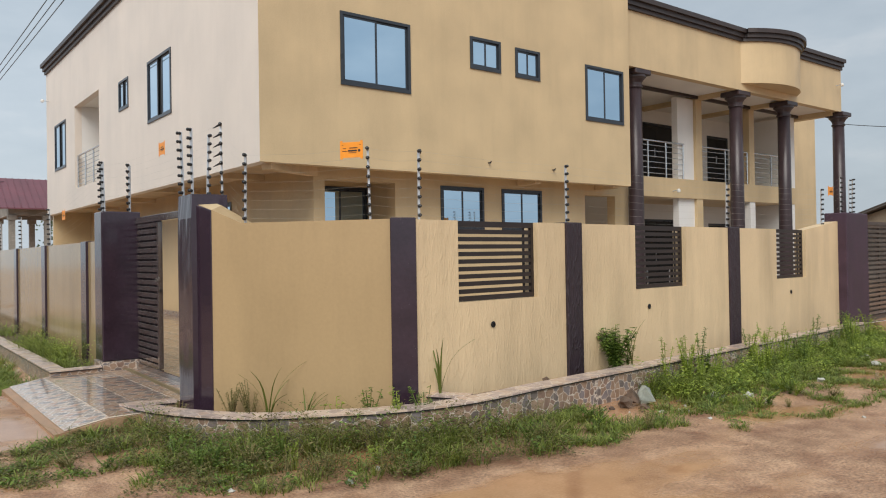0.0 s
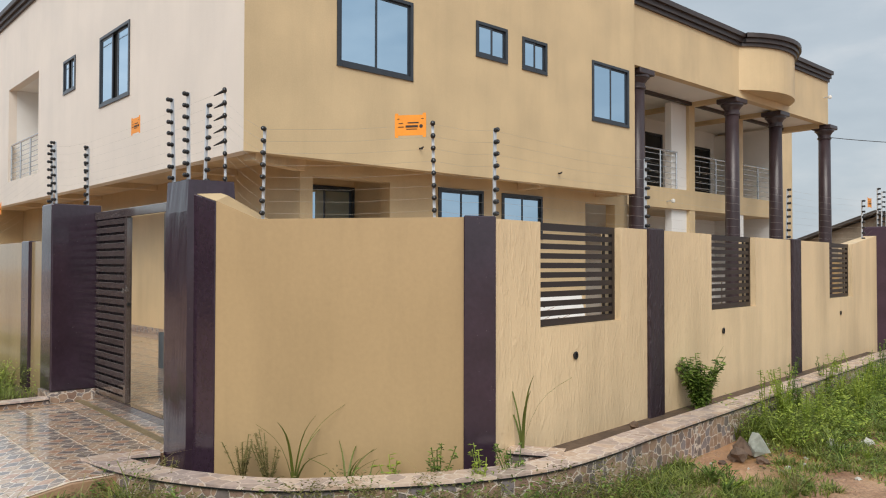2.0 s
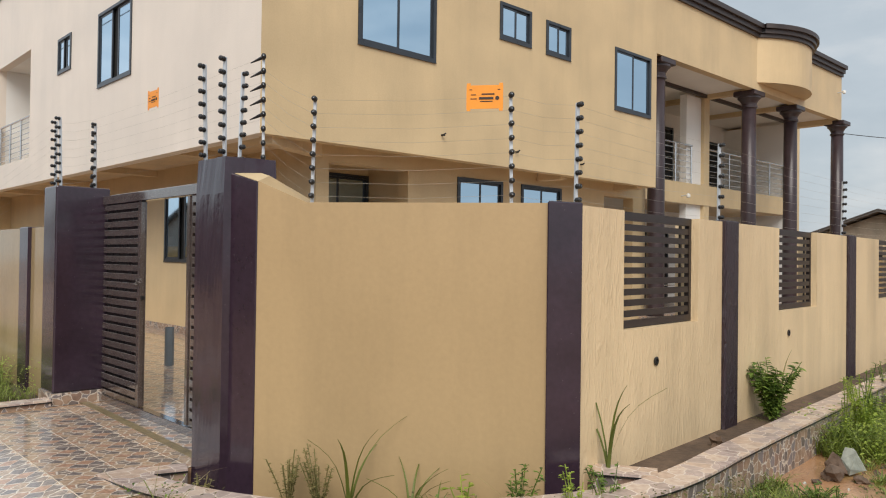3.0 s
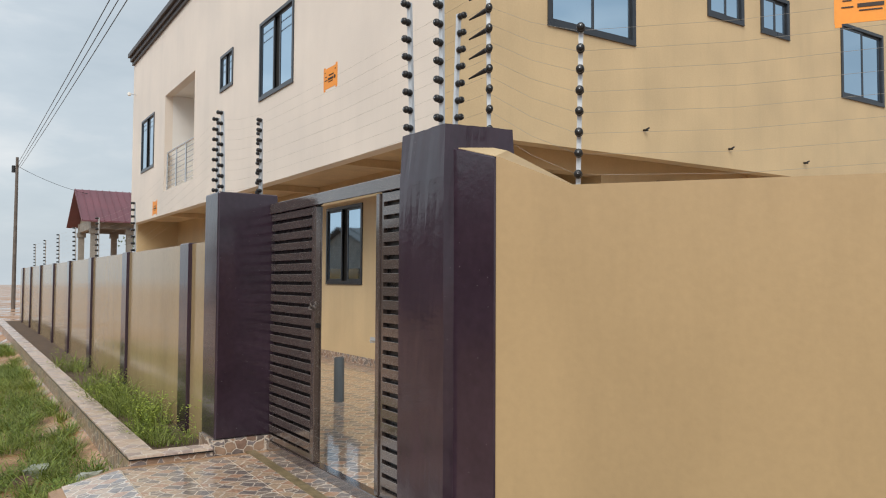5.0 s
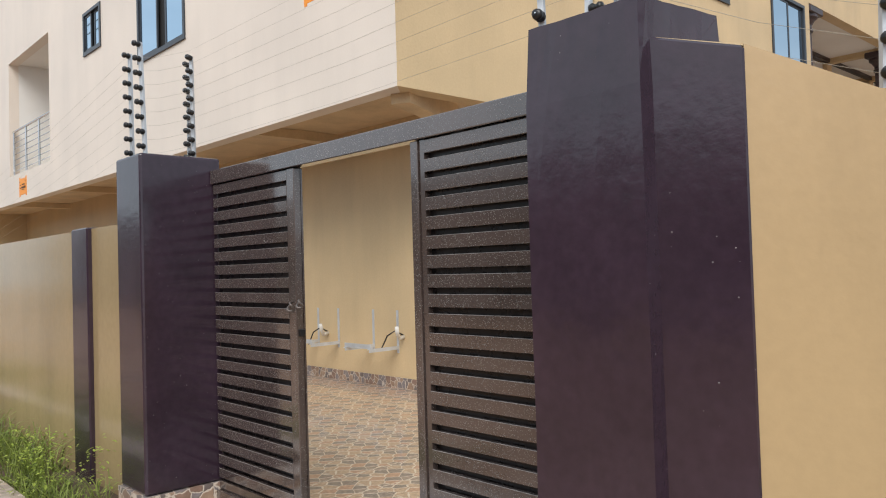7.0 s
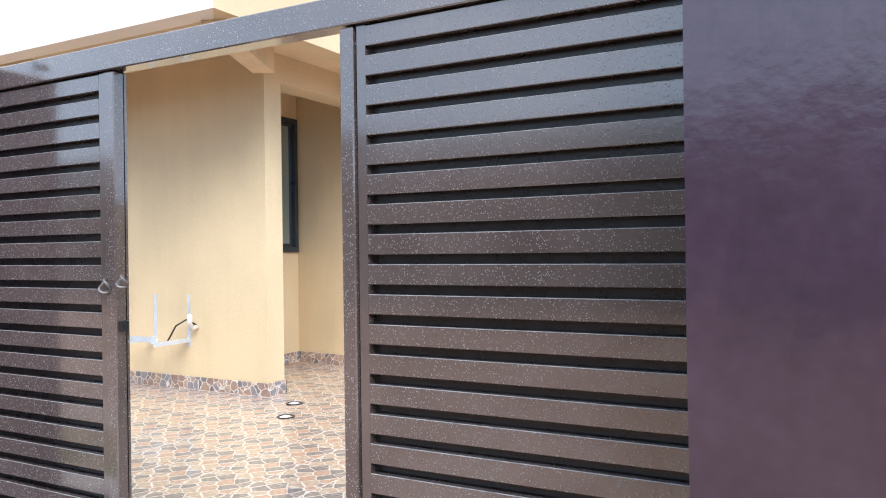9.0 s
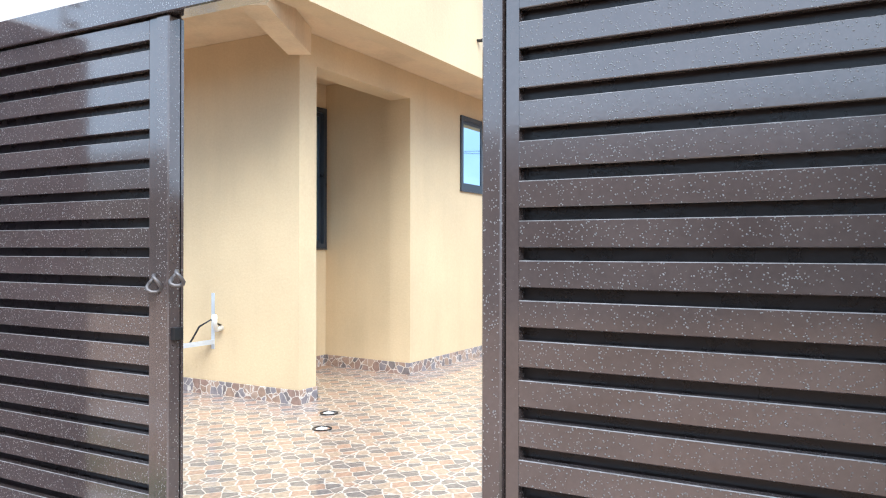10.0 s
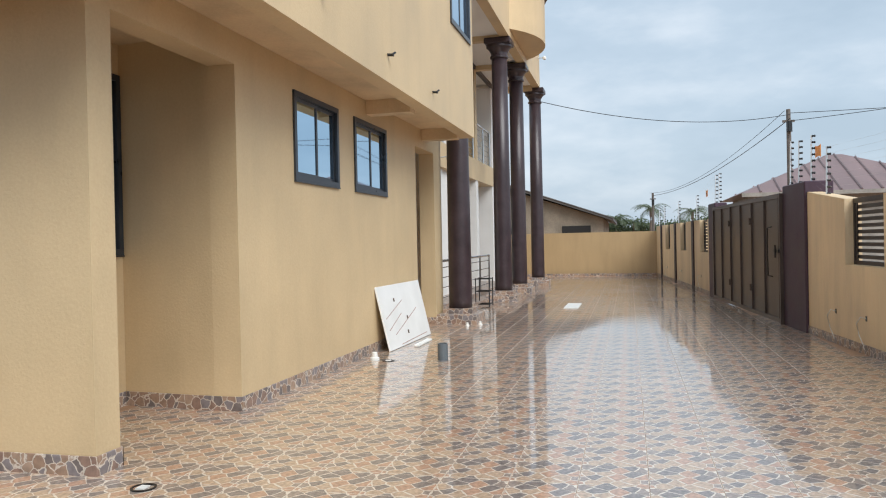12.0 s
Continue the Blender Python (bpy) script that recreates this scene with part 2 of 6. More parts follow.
# Bright line on the slat tops: a highlight painted as pale base colour.
M_EDGE = material("slat_edge_highlight", (0.20, 0.185, 0.178), 0.3, spread=0.35, scale=30, bump=0.05)
M_GATE_IN = material("brown_steel_panel", (0.075, 0.055, 0.045), 0.38, spread=0.18, scale=2, bump=0.05)
M_GRILLE = material("dark_brown_bar_paint", (0.022, 0.015, 0.014), 0.4, spread=0.2, scale=5, bump=0.05)
M_FRAME = material("charcoal_aluminium", (0.045, 0.052, 0.063), 0.30, metal=0.3, spread=0.1, scale=4, bump=0.03)
M_GLASS = material("blue_mirror_glass", (0.50, 0.66, 0.80), 0.03, metal=1.0, spread=0.02, scale=1, bump=0.004, fine=2)
M_STEEL = material("stainless_steel", (0.62, 0.63, 0.64), 0.25, metal=1.0, spread=0.06, scale=6, bump=0.03)
M_GALV = material("pale_painted_post", (0.60, 0.63, 0.66), 0.4, metal=0.4, spread=0.1, scale=8, bump=0.05)
M_BLACK = material("black_plastic", (0.012, 0.012, 0.013), 0.35, spread=0.2, scale=8, bump=0.03)
M_WIRE = material("fence_wire", (0.50, 0.46, 0.40), 0.4, metal=0.8, spread=0.1, bump=0.0)
M_ORANGE = material("orange_plastic_sign", (0.85, 0.30, 0.02), 0.45, spread=0.06, scale=6, bump=0.03)
M_PRINT = material("black_print", (0.03, 0.02, 0.015), 0.6, spread=0.1, bump=0.0)
# Near-black base paints the shade of unlit rooms and openings; doors share it.
M_DARKROOM = material("unlit_opening_shade", (0.012, 0.011, 0.010), 0.7, spread=0.2, scale=2, bump=0.05)
M_PVC = material("grey_pvc", (0.11, 0.13, 0.145), 0.4, spread=0.1, scale=5, bump=0.04)
M_WPLASTIC = material("white_plastic", (0.75, 0.74, 0.70), 0.4, spread=0.06, scale=8, bump=0.03)
M_BOARD = material("white_marble_board", (0.80, 0.80, 0.78), 0.22, spread=0.05, scale=2.5, bump=0.03)
M_CABLE = material("black_cable", (0.015, 0.015, 0.016), 0.5, spread=0.1, bump=0.0)
M_CONCRETE = material("raw_concrete", (0.26, 0.24, 0.21), 0.85, spread=0.25, scale=1.6, bump=0.3, fine=25)
M_BLOCK = material("bare_block_wall", (0.24, 0.20, 0.15), 0.9, spread=0.22, scale=1.2, bump=0.3, fine=18)
M_ROOFDARK = material("weathered_roof_sheet", (0.085, 0.078, 0.072), 0.6, spread=0.25, scale=0.7, bump=0.1)
M_ROOFRED = material("maroon_roof_sheet", (0.16, 0.060, 0.075), 0.45, spread=0.15, scale=0.8, bump=0.1)
M_ROOFBROWN = material("brown_roof_sheet", (0.20, 0.135, 0.130), 0.45, spread=0.15, scale=0.6, bump=0.1)
M_ROCK = material("broken_concrete", (0.34, 0.36, 0.31), 0.8, spread=0.25, scale=6, bump=0.6, fine=20)
M_CLOD = material("dark_clods", (0.13, 0.085, 0.058), 0.85, spread=0.35, scale=8, bump=0.7, fine=26)
M_GRAVEL = material("brown_gravel", (0.28, 0.18, 0.12), 0.7, spread=0.4, scale=9, bump=0.3)
M_SCRATCH = material("red_brown_dirt_line", (0.30, 0.14, 0.09), 0.6, spread=0.3, scale=12, bump=0.1)
M_SOIL = material("dark_soil", (0.10, 0.065, 0.042), 0.9, spread=0.35, scale=5, bump=0.8, fine=22)
M_CHANNEL = material("olive_silt", (0.20, 0.155, 0.085), 0.35, spread=0.3, scale=9, bump=0.3, fine=40)
M_LITTER = material("pale_litter", (0.50, 0.49, 0.44), 0.6, spread=0.15, scale=8, bump=0.2)
M_RUST = material("dull_worn_steel", (0.16, 0.14, 0.13), 0.45, metal=0.7, spread=0.3, scale=20, bump=0.1)
M_BARK = material("palm_bark", (0.14, 0.11, 0.085), 0.9, spread=0.25, scale=6, bump=0.5)
M_WOOD = material("weathered_pole_wood", (0.13, 0.11, 0.095), 0.85, spread=0.25, scale=4, bump=0.3)
M_GROUT = material("brown_tile_grout", (0.36, 0.22, 0.13), 0.5, spread=0.2, scale=6, bump=0.2)


def wet_glaze(name, base, grain=0.35):
    """Glazed print on a floor tile under a thin film of rain water."""
    m = bpy.data.materials.new(name)
    m.use_nodes = True
    n, l = m.node_tree.nodes, m.node_tree.links
    b = n["Principled BSDF"]
    co = n.new("ShaderNodeNewGeometry")
    gr, pud, rip = (n.new("ShaderNodeTexNoise") for _ in range(3))
    for t, sc, d in ((gr, 38, 6), (pud, 0.55, 4), (rip, 4.0, 3)):
        t.inputs["Scale"].default_value, t.inputs["Detail"].default_value = sc, d
        l.new(co.outputs["Position"], t.inputs["Vector"])
    ramp = n.new("ShaderNodeValToRGB")
    ramp.color_ramp.elements[0].position, ramp.color_ramp.elements[0].color = 0.32, (*[c * (1 - grain) for c in base], 1)
    ramp.color_ramp.elements[1].position, ramp.color_ramp.elements[1].color = 0.68, (*[min(1, c * (1 + grain)) for c in base], 1)
    l.new(gr.outputs["Fac"], ramp.inputs["Fac"])
    l.new(ramp.outputs["Color"], b.inputs["Base Color"])
    b.inputs["Roughness"].default_value = 0.32
    film = n.new("ShaderNodeMapRange")
    film.inputs["From Min"].default_value, film.inputs["From Max"].default_value = 0.36, 0.60
    film.inputs["To Min"].default_value, film.inputs["To Max"].default_value = 1.0, 0.9
    l.new(pud.outputs["Fac"], film.inputs["Value"])
    l.new(film.outputs["Result"], b.inputs["Coat Weight"])
    smooth = n.new("ShaderNodeMapRange")
    smooth.inputs["From Min"].default_value, smooth.inputs["From Max"].default_value = 0.38, 0.62
    smooth.inputs["To Min"].default_value, smooth.inputs["To Max"].default_value = 0.02, 0.09
    l.new(pud.outputs["Fac"], smooth.inputs["Value"])
    l.new(smooth.outputs["Result"], b.inputs["Coat Roughness"])
    bp = n.new("ShaderNodeBump")
    bp.inputs["Strength"].default_value, bp.inputs["Distance"].default_value = 0.12, 0.004
    l.new(gr.outputs["Fac"], bp.inputs["Height"])
    l.new(bp.outputs["Normal"], b.inputs["Normal"])
    b2 = n.new("ShaderNodeBump")
    b2.inputs["Strength"].default_value, b2.inputs["Distance"].default_value = 0.10, 0.008
    l.new(rip.outputs["Fac"], b2.inputs["Height"])
    l.new(b2.outputs["Normal"], b.inputs["Coat Normal"])
    return m


M_TILE = [wet_glaze("wet_tile_joint_print", (0.78, 0.69, 0.58), 0.15),
          wet_glaze("wet_tile_terracotta_stone", (0.50, 0.295, 0.19), 0.3), wet_glaze("wet_tile_slate_stone", (0.225, 0.185, 0.165), 0.4),
          wet_glaze("wet_tile_sand_stone", (0.52, 0.365, 0.245), 0.3), wet_glaze("wet_tile_taupe_stone", (0.31, 0.24, 0.195), 0.35)]
M_SKIRT = crazy_stone("stone_print_skirting", 0.082, (1, 1, 1), 0.35, [(0.30, 0.20, 0.14), (0.17, 0.14, 0.13), (0.36, 0.25, 0.18), (0.22, 0.19, 0.19), (0.26, 0.17, 0.13)], (0.60, 0.52, 0.44), 0.035, bump=0.5, vertical=True)


def leaf_material(name, a, b2):
    m = bpy.data.materials.new(name)
    m.use_nodes = True
    n, l = m.node_tree.nodes, m.node_tree.links
    b = n["Principled BSDF"]
    g = n.new("ShaderNodeNewGeometry")
    r = n.new("ShaderNodeValToRGB")
    r.color_ramp.elements[0].color, r.color_ramp.elements[1].color = (*a, 1), (*b2, 1)
    l.new(g.outputs["Random Per Island"], r.inputs["Fac"])
    l.new(r.outputs["Color"], b.inputs["Base Color"])
    b.inputs["Roughness"].default_value = 0.5
    t = n.new("ShaderNodeBsdfTranslucent")
    l.new(r.outputs["Color"], t.inputs["Color"])
    mx = n.new("ShaderNodeMixShader")
    mx.inputs["Fac"].default_value = 0.35
    l.new(b.outputs["BSDF"], mx.inputs[1])
    l.new(t.outputs["BSDF"], mx.inputs[2])
    l.new(mx.outputs["Shader"], n["Material Output"].inputs["Surface"])
    return m


M_GRASS = leaf_material("grass_blades", (0.063, 0.092, 0.016), (0.325, 0.375, 0.081))
M_FRESH = leaf_material("fresh_grass_blades", (0.085, 0.125, 0.020), (0.320, 0.385, 0.085))
M_DRYGRASS = leaf_material("dry_grass", (0.172, 0.172, 0.057), (0.375, 0.312, 0.138))
M_LEAF = leaf_material("weed_leaves", (0.063, 0.115, 0.023), (0.263, 0.375, 0.073))
M_OLIVE = leaf_material("olive_weed_leaves", (0.057, 0.062, 0.016), (0.269, 0.237, 0.088))
M_LIME = leaf_material("bright_weed_leaves", (0.19, 0.28, 0.035), (0.46, 0.54, 0.10))
# Lightened base paints distance haze into the far foliage.
M_FROND = leaf_material("palm_fronds", (0.06, 0.085, 0.045), (0.12, 0.15, 0.07))


def ground_material():
    """Wet laterite with puddled hollows and gravel."""
    m = bpy.data.materials.new("wet_laterite")
    m.use_nodes = True
    n, l = m.node_tree.nodes, m.node_tree.links
    b = n["Principled BSDF"]
    co = n.new("ShaderNodeNewGeometry")
    big, mid, fin = (n.new("ShaderNodeTexNoise") for _ in range(3))
    for t, s, d in ((big, 0.55, 5), (mid, 3.2, 9), (fin, 46, 8)):
        t.inputs["Scale"].default_value, t.inputs["Detail"].default_value = s, d
        l.new(co.outputs["Position"], t.inputs["Vector"])
    flow = n.new("ShaderNodeMapping")
    flow.inputs["Scale"].default_value = (0.75, 1.7, 1)
    flow.inputs["Rotation"].default_value = (0, 0, radians(-14))
    l.new(co.outputs["Position"], flow.inputs["Vector"])
    l.new(flow.outputs["Vector"], big.inputs["Vector"])
    r1 = n.new("ShaderNodeValToRGB")
    r1.color_ramp.elements[0].position, r1.color_ramp.elements[0].color = 0.30, (0.26, 0.130, 0.070, 1)
    r1.color_ramp.elements[1].position, r1.color_ramp.elements[1].color = 0.70, (0.58, 0.365, 0.225, 1)
    l.new(mid.outputs["Fac"], r1.inputs["Fac"])
    ov = n.new("ShaderNodeMix")
    ov.data_type, ov.blend_type = "RGBA", "OVERLAY"
    ov.inputs["Factor"].default_value = 0.85
    l.new(r1.outputs["Color"], ov.inputs["A"])
    l.new(fin.outputs["Fac"], ov.inputs["B"])
    soak = n.new("ShaderNodeMapRange")
    soak.inputs["From Min"].default_value, soak.inputs["From Max"].default_value = 0.44, 0.54
    soak.inputs["To Min"].default_value, soak.inputs["To Max"].default_value = 0.75, 0.0
    l.new(big.outputs["Fac"], soak.inputs["Value"])
    mud = n.new("ShaderNodeMix")
    mud.data_type = "RGBA"
    mud.inputs["B"].default_value = (0.44, 0.235, 0.115, 1)
    l.new(soak.outputs["Result"], mud.inputs["Factor"])
    l.new(ov.outputs["Result"], mud.inputs["A"])
    l.new(mud.outputs["Result"], b.inputs["Base Color"])
    rr = n.new("ShaderNodeMapRange")
    rr.inputs["From Min"].default_value, rr.inputs["From Max"].default_value = 0.44, 0.58
    rr.inputs["To Min"].default_value, rr.inputs["To Max"].default_value = 0.06, 0.70
    l.new(big.outputs["Fac"], rr.inputs["Value"])
    l.new(rr.outputs["Result"], b.inputs["Roughness"])
    bs = n.new("ShaderNodeMapRange")
    bs.inputs["From Min"].default_value, bs.inputs["From Max"].default_value = 0.44, 0.60
    bs.inputs["To Min"].default_value, bs.inputs["To Max"].default_value = 0.03, 0.9
    l.new(big.outputs["Fac"], bs.inputs["Value"])
    hs = n.new("ShaderNodeMath")
    hs.operation = "ADD"
    l.new(mid.outputs["Fac"], hs.inputs[0])
    l.new(fin.outputs["Fac"], hs.inputs[1])
    bp = n.new("ShaderNodeBump")
    bp.inputs["Distance"].default_value = 0.05
    l.new(bs.outputs["Result"], bp.inputs["Strength"])
    l.new(hs.outputs["Value"], bp.inputs["Height"])
    l.new(bp.outputs["Normal"], b.inputs["Normal"])
    return m


M_GROUND = ground_material()


# ---- mesh helpers ----
def part(name, bm, mat, parent=None, label="", smooth=False):
    """Links a bmesh as one mesh object, under a thing or a part."""
    me = bpy.data.meshes.new(name)
    bmesh.ops.recalc_face_normals(bm, faces=bm.faces[:])
    if smooth:
        for f in bm.faces:
            f.smooth = True
    bm.to_mesh(me)
    bm.free()
    me.materials.append(mat)
    ob = new(name, me)
    if parent:
        ob.parent = parent
    if label:
        ob["label"] = label
    return ob


def box(bm, x0, x1, y0, y1, z0, z1):
    v = [bm.verts.new((x, y, z)) for z in (z0, z1) for x, y in ((x0, y0), (x1, y0), (x1, y1), (x0, y1))]
    for f in ((3, 2, 1, 0), (4, 5, 6, 7), (0, 1, 5, 4), (1, 2, 6, 5), (2, 3, 7, 6), (3, 0, 4, 7)):
        bm.faces.new([v[i] for i in f])
    return v


def bevelled(bm, width, segments=1):
    bmesh.ops.bevel(bm, geom=bm.edges[:], offset=width, segments=segments, affect="EDGES", profile=0.5, clamp_overlap=True)
    return bm


def prism(bm, poly, z0, z1):
    """An upright block over a plan; z1 may be a list of heights, one a corner."""
    tops = z1 if isinstance(z1, (list, tuple)) else [z1] * len(poly)
    a = [bm.verts.new((x, y, z0)) for x, y in poly]
    b = [bm.verts.new((x, y, t)) for (x, y), t in zip(poly, tops)]
    bm.faces.new(a[::-1])
    bm.faces.new(b)
    for i in range(len(poly)):
        j = (i + 1) % len(poly)
        bm.faces.new((a[i], a[j], b[j], b[i]))


def rod(bm, p, q, r, seg=8, r2=None):
    p, q = Vector(p), Vector(q)
    m = Matrix.Translation((p + q) / 2) @ (q - p).to_track_quat("Z", "Y").to_matrix().to_4x4()
    bmesh.ops.create_cone(bm, cap_ends=True, segments=seg, radius1=r, radius2=r if r2 is None else r2, depth=(q - p).length, matrix=m)


def tube(bm, pts, r, seg=6):
    """A bent tube through the points."""
    pts = [Vector(p) for p in pts]
    rings = []
    for i, p in enumerate(pts):
        d = (pts[min(i + 1, len(pts) - 1)] - pts[max(i - 1, 0)]).normalized()
        q = d.to_track_quat("Z", "Y")
        rings.append([bm.verts.new(p + q @ Vector((r * math.cos(2 * math.pi * k / seg), r * math.sin(2 * math.pi * k / seg), 0))) for k in range(seg)])
    for a, b in zip(rings, rings[1:]):
        for k in range(seg):
            bm.faces.new((a[k], a[(k + 1) % seg], b[(k + 1) % seg], b[k]))
    bm.faces.new(rings[0][::-1])
    bm.faces.new(rings[-1])


def lathe(bm, profile, seg=24, centre=(0, 0)):
    """A turned body from (radius, height) pairs."""
    rings = [[bm.verts.new((centre[0] + r * math.cos(2 * math.pi * k / seg), centre[1] + r * math.sin(2 * math.pi * k / seg), z)) for k in range(seg)] for r, z in profile]
    for a, b in zip(rings, rings[1:]):
        for k in range(seg):
            bm.faces.new((a[k], a[(k + 1) % seg], b[(k + 1) % seg], b[k]))
    bm.faces.new(rings[0][::-1])
    bm.faces.new(rings[-1])


def wall_bm(m, length, z0, z1, thick, holes=()):
    """A wall along local x, from y = 0 (outside) to y = thick, with holes (x0, x1, za, zb) through it; m lays it in the world."""
    bm = bmesh.new()
    us = sorted({0, length, *(h[0] for h in holes), *(h[1] for h in holes)})
    zs = sorted({z0, z1, *(h[2] for h in holes), *(min(z1, h[3]) for h in holes)})

    def solid(i, j):
        if not (0 <= i < len(us) - 1 and 0 <= j < len(zs) - 1):
            return False
        u, z = (us[i] + us[i + 1]) / 2, (zs[j] + zs[j + 1]) / 2
        return not any(h[0] < u < h[1] and h[2] < z < h[3] for h in holes)
    vs = {}

    def v(i, j, d):
        if (i, j, d) not in vs:
            vs[i, j, d] = bm.verts.new(m @ Vector((us[i], d * thick, zs[j])))
        return vs[i, j, d]
    for i in range(len(us) - 1):
        for j in range(len(zs) - 1):
            if not solid(i, j):
                continue
            bm.faces.new((v(i, j, 0), v(i + 1, j, 0), v(i + 1, j + 1, 0), v(i, j + 1, 0)))
            bm.faces.new((v(i, j, 1), v(i, j + 1, 1), v(i + 1, j + 1, 1), v(i + 1, j, 1)))
            if not solid(i - 1, j):
                bm.faces.new((v(i, j, 0), v(i, j + 1, 0), v(i, j + 1, 1), v(i, j, 1)))
            if not solid(i + 1, j):
                bm.faces.new((v(i + 1, j, 0), v(i + 1, j, 1), v(i + 1, j + 1, 1), v(i + 1, j + 1, 0)))
            if not solid(i, j - 1):
                bm.faces.new((v(i, j, 0), v(i, j, 1), v(i + 1, j, 1), v(i + 1, j, 0)))
            if not solid(i, j + 1):
                bm.faces.new((v(i, j + 1, 0), v(i + 1, j + 1, 0), v(i + 1, j + 1, 1), v(i, j + 1, 1)))
    return bm


def empty(name, m=None):
    e = new(name)
    e.empty_display_size = 0.2
    if m:
        e.matrix_world = m
    return e


SOUTH, WEST = 0, -90


def window(name, m, w, h, split=0.5, ajar=0.0, label="sliding window with charcoal frame and blue mirror glass", depth=0.05):
    """A sliding window: local x along the wall, z up, -y outwards."""
    e = tagged(empty(name, m), label, "window", "windows of the house", "structure")
    f = 0.055
    bm = bmesh.new()
    for a in ((0, w, 0, f), (0, w, h - f, h), (0, f, f, h - f), (w - f, w, f, h - f)):
        box(bm, a[0], a[1], -0.022, depth, a[2], a[3])
    part("window_frame", bm, M_FRAME, e)
    bm = bmesh.new()
    box(bm, -0.004, w + 0.004, -0.027, 0.0, -0.014, -0.002)
    part("window_sill", bm, M_FRAME, e)
    c = f + (w - 2 * f) * split
    if ajar:
        # A black sheet paints the room's shade behind the gap.
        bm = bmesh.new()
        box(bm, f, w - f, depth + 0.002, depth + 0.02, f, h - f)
        part("unlit_room_sheet", bm, M_DARKROOM, e, "near-black sheet painting the unlit room behind the open sash")
    g = ajar * w / 2
    for k, (a, b, y) in enumerate(((f, c + 0.02 - g, 0.012), (c - 0.02 + g, w - f, 0.03))):
        s = 0.038
        bm = bmesh.new()
        for q in ((a, b, f, f + s), (a, b, h - f - s, h - f), (a, a + s, f + s, h - f - s), (b - s, b, f + s, h - f - s)):
            box(bm, q[0], q[1], y - 0.012, y + 0.012, q[2], q[3])
        sash = part("sash", bm, M_FRAME, e)
        bm = bmesh.new()
        box(bm, a + s, b - s, y - 0.003, y + 0.003, f + s, h - f - s)
        part("pane", bm, M_GLASS, sash, "blue mirror glass")
    return e


# ---- ground ----
def line_y(x):
    """Outer face of the road-side fence wall."""
    return 6.82 + (x - 4.49) * math.tan(radians(4.8))


def ground_z(x, y):
    z = -0.13 + 0.035 * noise.noise(Vector((x * 0.5, y * 0.5, 0))) + 0.018 * noise.noise(Vector((x * 1.9, y * 1.9, 3)))
    z -= 0.16 * min(1, max(0, (y - 11.6) / 1.0)) * min(1, max(0, (2.35 - x) / 0.3)) if y > 11.6 else 0
    if x > 2.6 and y > 7.4:
        z = -0.3
    elif x > 5 and y > line_y(x) + 0.05:
        z = -0.3
    r = max(abs(x), abs(y))
    return z - max(0, r - 60) * 0.004


def axis_steps(lo, hi):
    a = [lo]
    while a[-1] < hi:
        c = a[-1]
        d = 0 if -2 < c < 17 else min(abs(c + 2), abs(c - 17))
        a.append(c + min(60, 0.14 + d * 0.16))
    return a


gx, gy = axis_steps(-420, 420), axis_steps(-420, 420)
gv = [(x, y, ground_z(x, y)) for y in gy for x in gx]
gf = [(j * len(gx) + i, j * len(gx) + i + 1, (j + 1) * len(gx) + i + 1, (j + 1) * len(gx) + i) for j in range(len(gy) - 1) for i in range(len(gx) - 1)]
gm = bpy.data.meshes.new("ground")
gm.from_pydata(gv, [], gf)
gm.polygons.foreach_set("use_smooth", [True] * len(gm.polygons))
gm.materials.append(M_GROUND)
tagged(new("ground", gm), "wet reddish laterite earth road with puddles", "ground", kind="structure")


# ---- fence walls ----
FRONT = Matrix.Translation((4.49, 6.82, 0)) @ Matrix.Rotation(radians(4.8), 4, "Z")
TOP = 1.855
GRILLES = ((0.56, 1.78), (3.69, 4.93), (7.78, 8.95))
P_FRONT = ((2.26, 2.55), (6.14, 6.46))
EAST_GRILLES = ((18.05, 19.1), (21.3, 22.35), (24.6, 25.65))
P_EAST = ((19.95, 20.25), (23.2, 23.5), (26.55, 26.85))


def runs(s0, s1, posts):
    a = s0
    for p, q in posts:
        yield a, p
        a = q
    yield a, s1


wall_i = 0
for s0, s1, posts, grilles in ((0.0, 10.4, P_FRONT, GRILLES), (17.7, 28.2, P_EAST, EAST_GRILLES)):
    for a, b in runs(s0, s1, posts):
        holes = [(g[0] - a, g[1] - a, 1.03, 3.0) for g in grilles if a < g[0] < b]
        wall_i += 1
        bm = wall_bm(FRONT @ Matrix.Translation((a, 0, 0)), b - a, -0.3, TOP, 0.2, holes)
        if b == 10.4:
            box_m = FRONT
            for v in bm.verts:
                loc = box_m.inverted() @ v.co
                if loc.z > 1.8 and loc.x > 10.3:
                    v.co.z = 2.03
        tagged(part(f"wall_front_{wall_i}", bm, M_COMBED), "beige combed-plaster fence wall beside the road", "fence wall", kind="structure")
    for p, q in posts:
        bm = bmesh.new()
        box(bm, p, q, -0.035, 0.235, -0.3, TOP + 0.012)
        bmesh.ops.transform(bm, matrix=FRONT, verts=bm.verts)
        bevelled(bm, 0.012)
        tagged(part("fence_pillar", bm, M_PURPLE_ROUGH), "purple-painted combed-plaster pilaster in the fence wall", "pillar", "fence pillars", "structure")
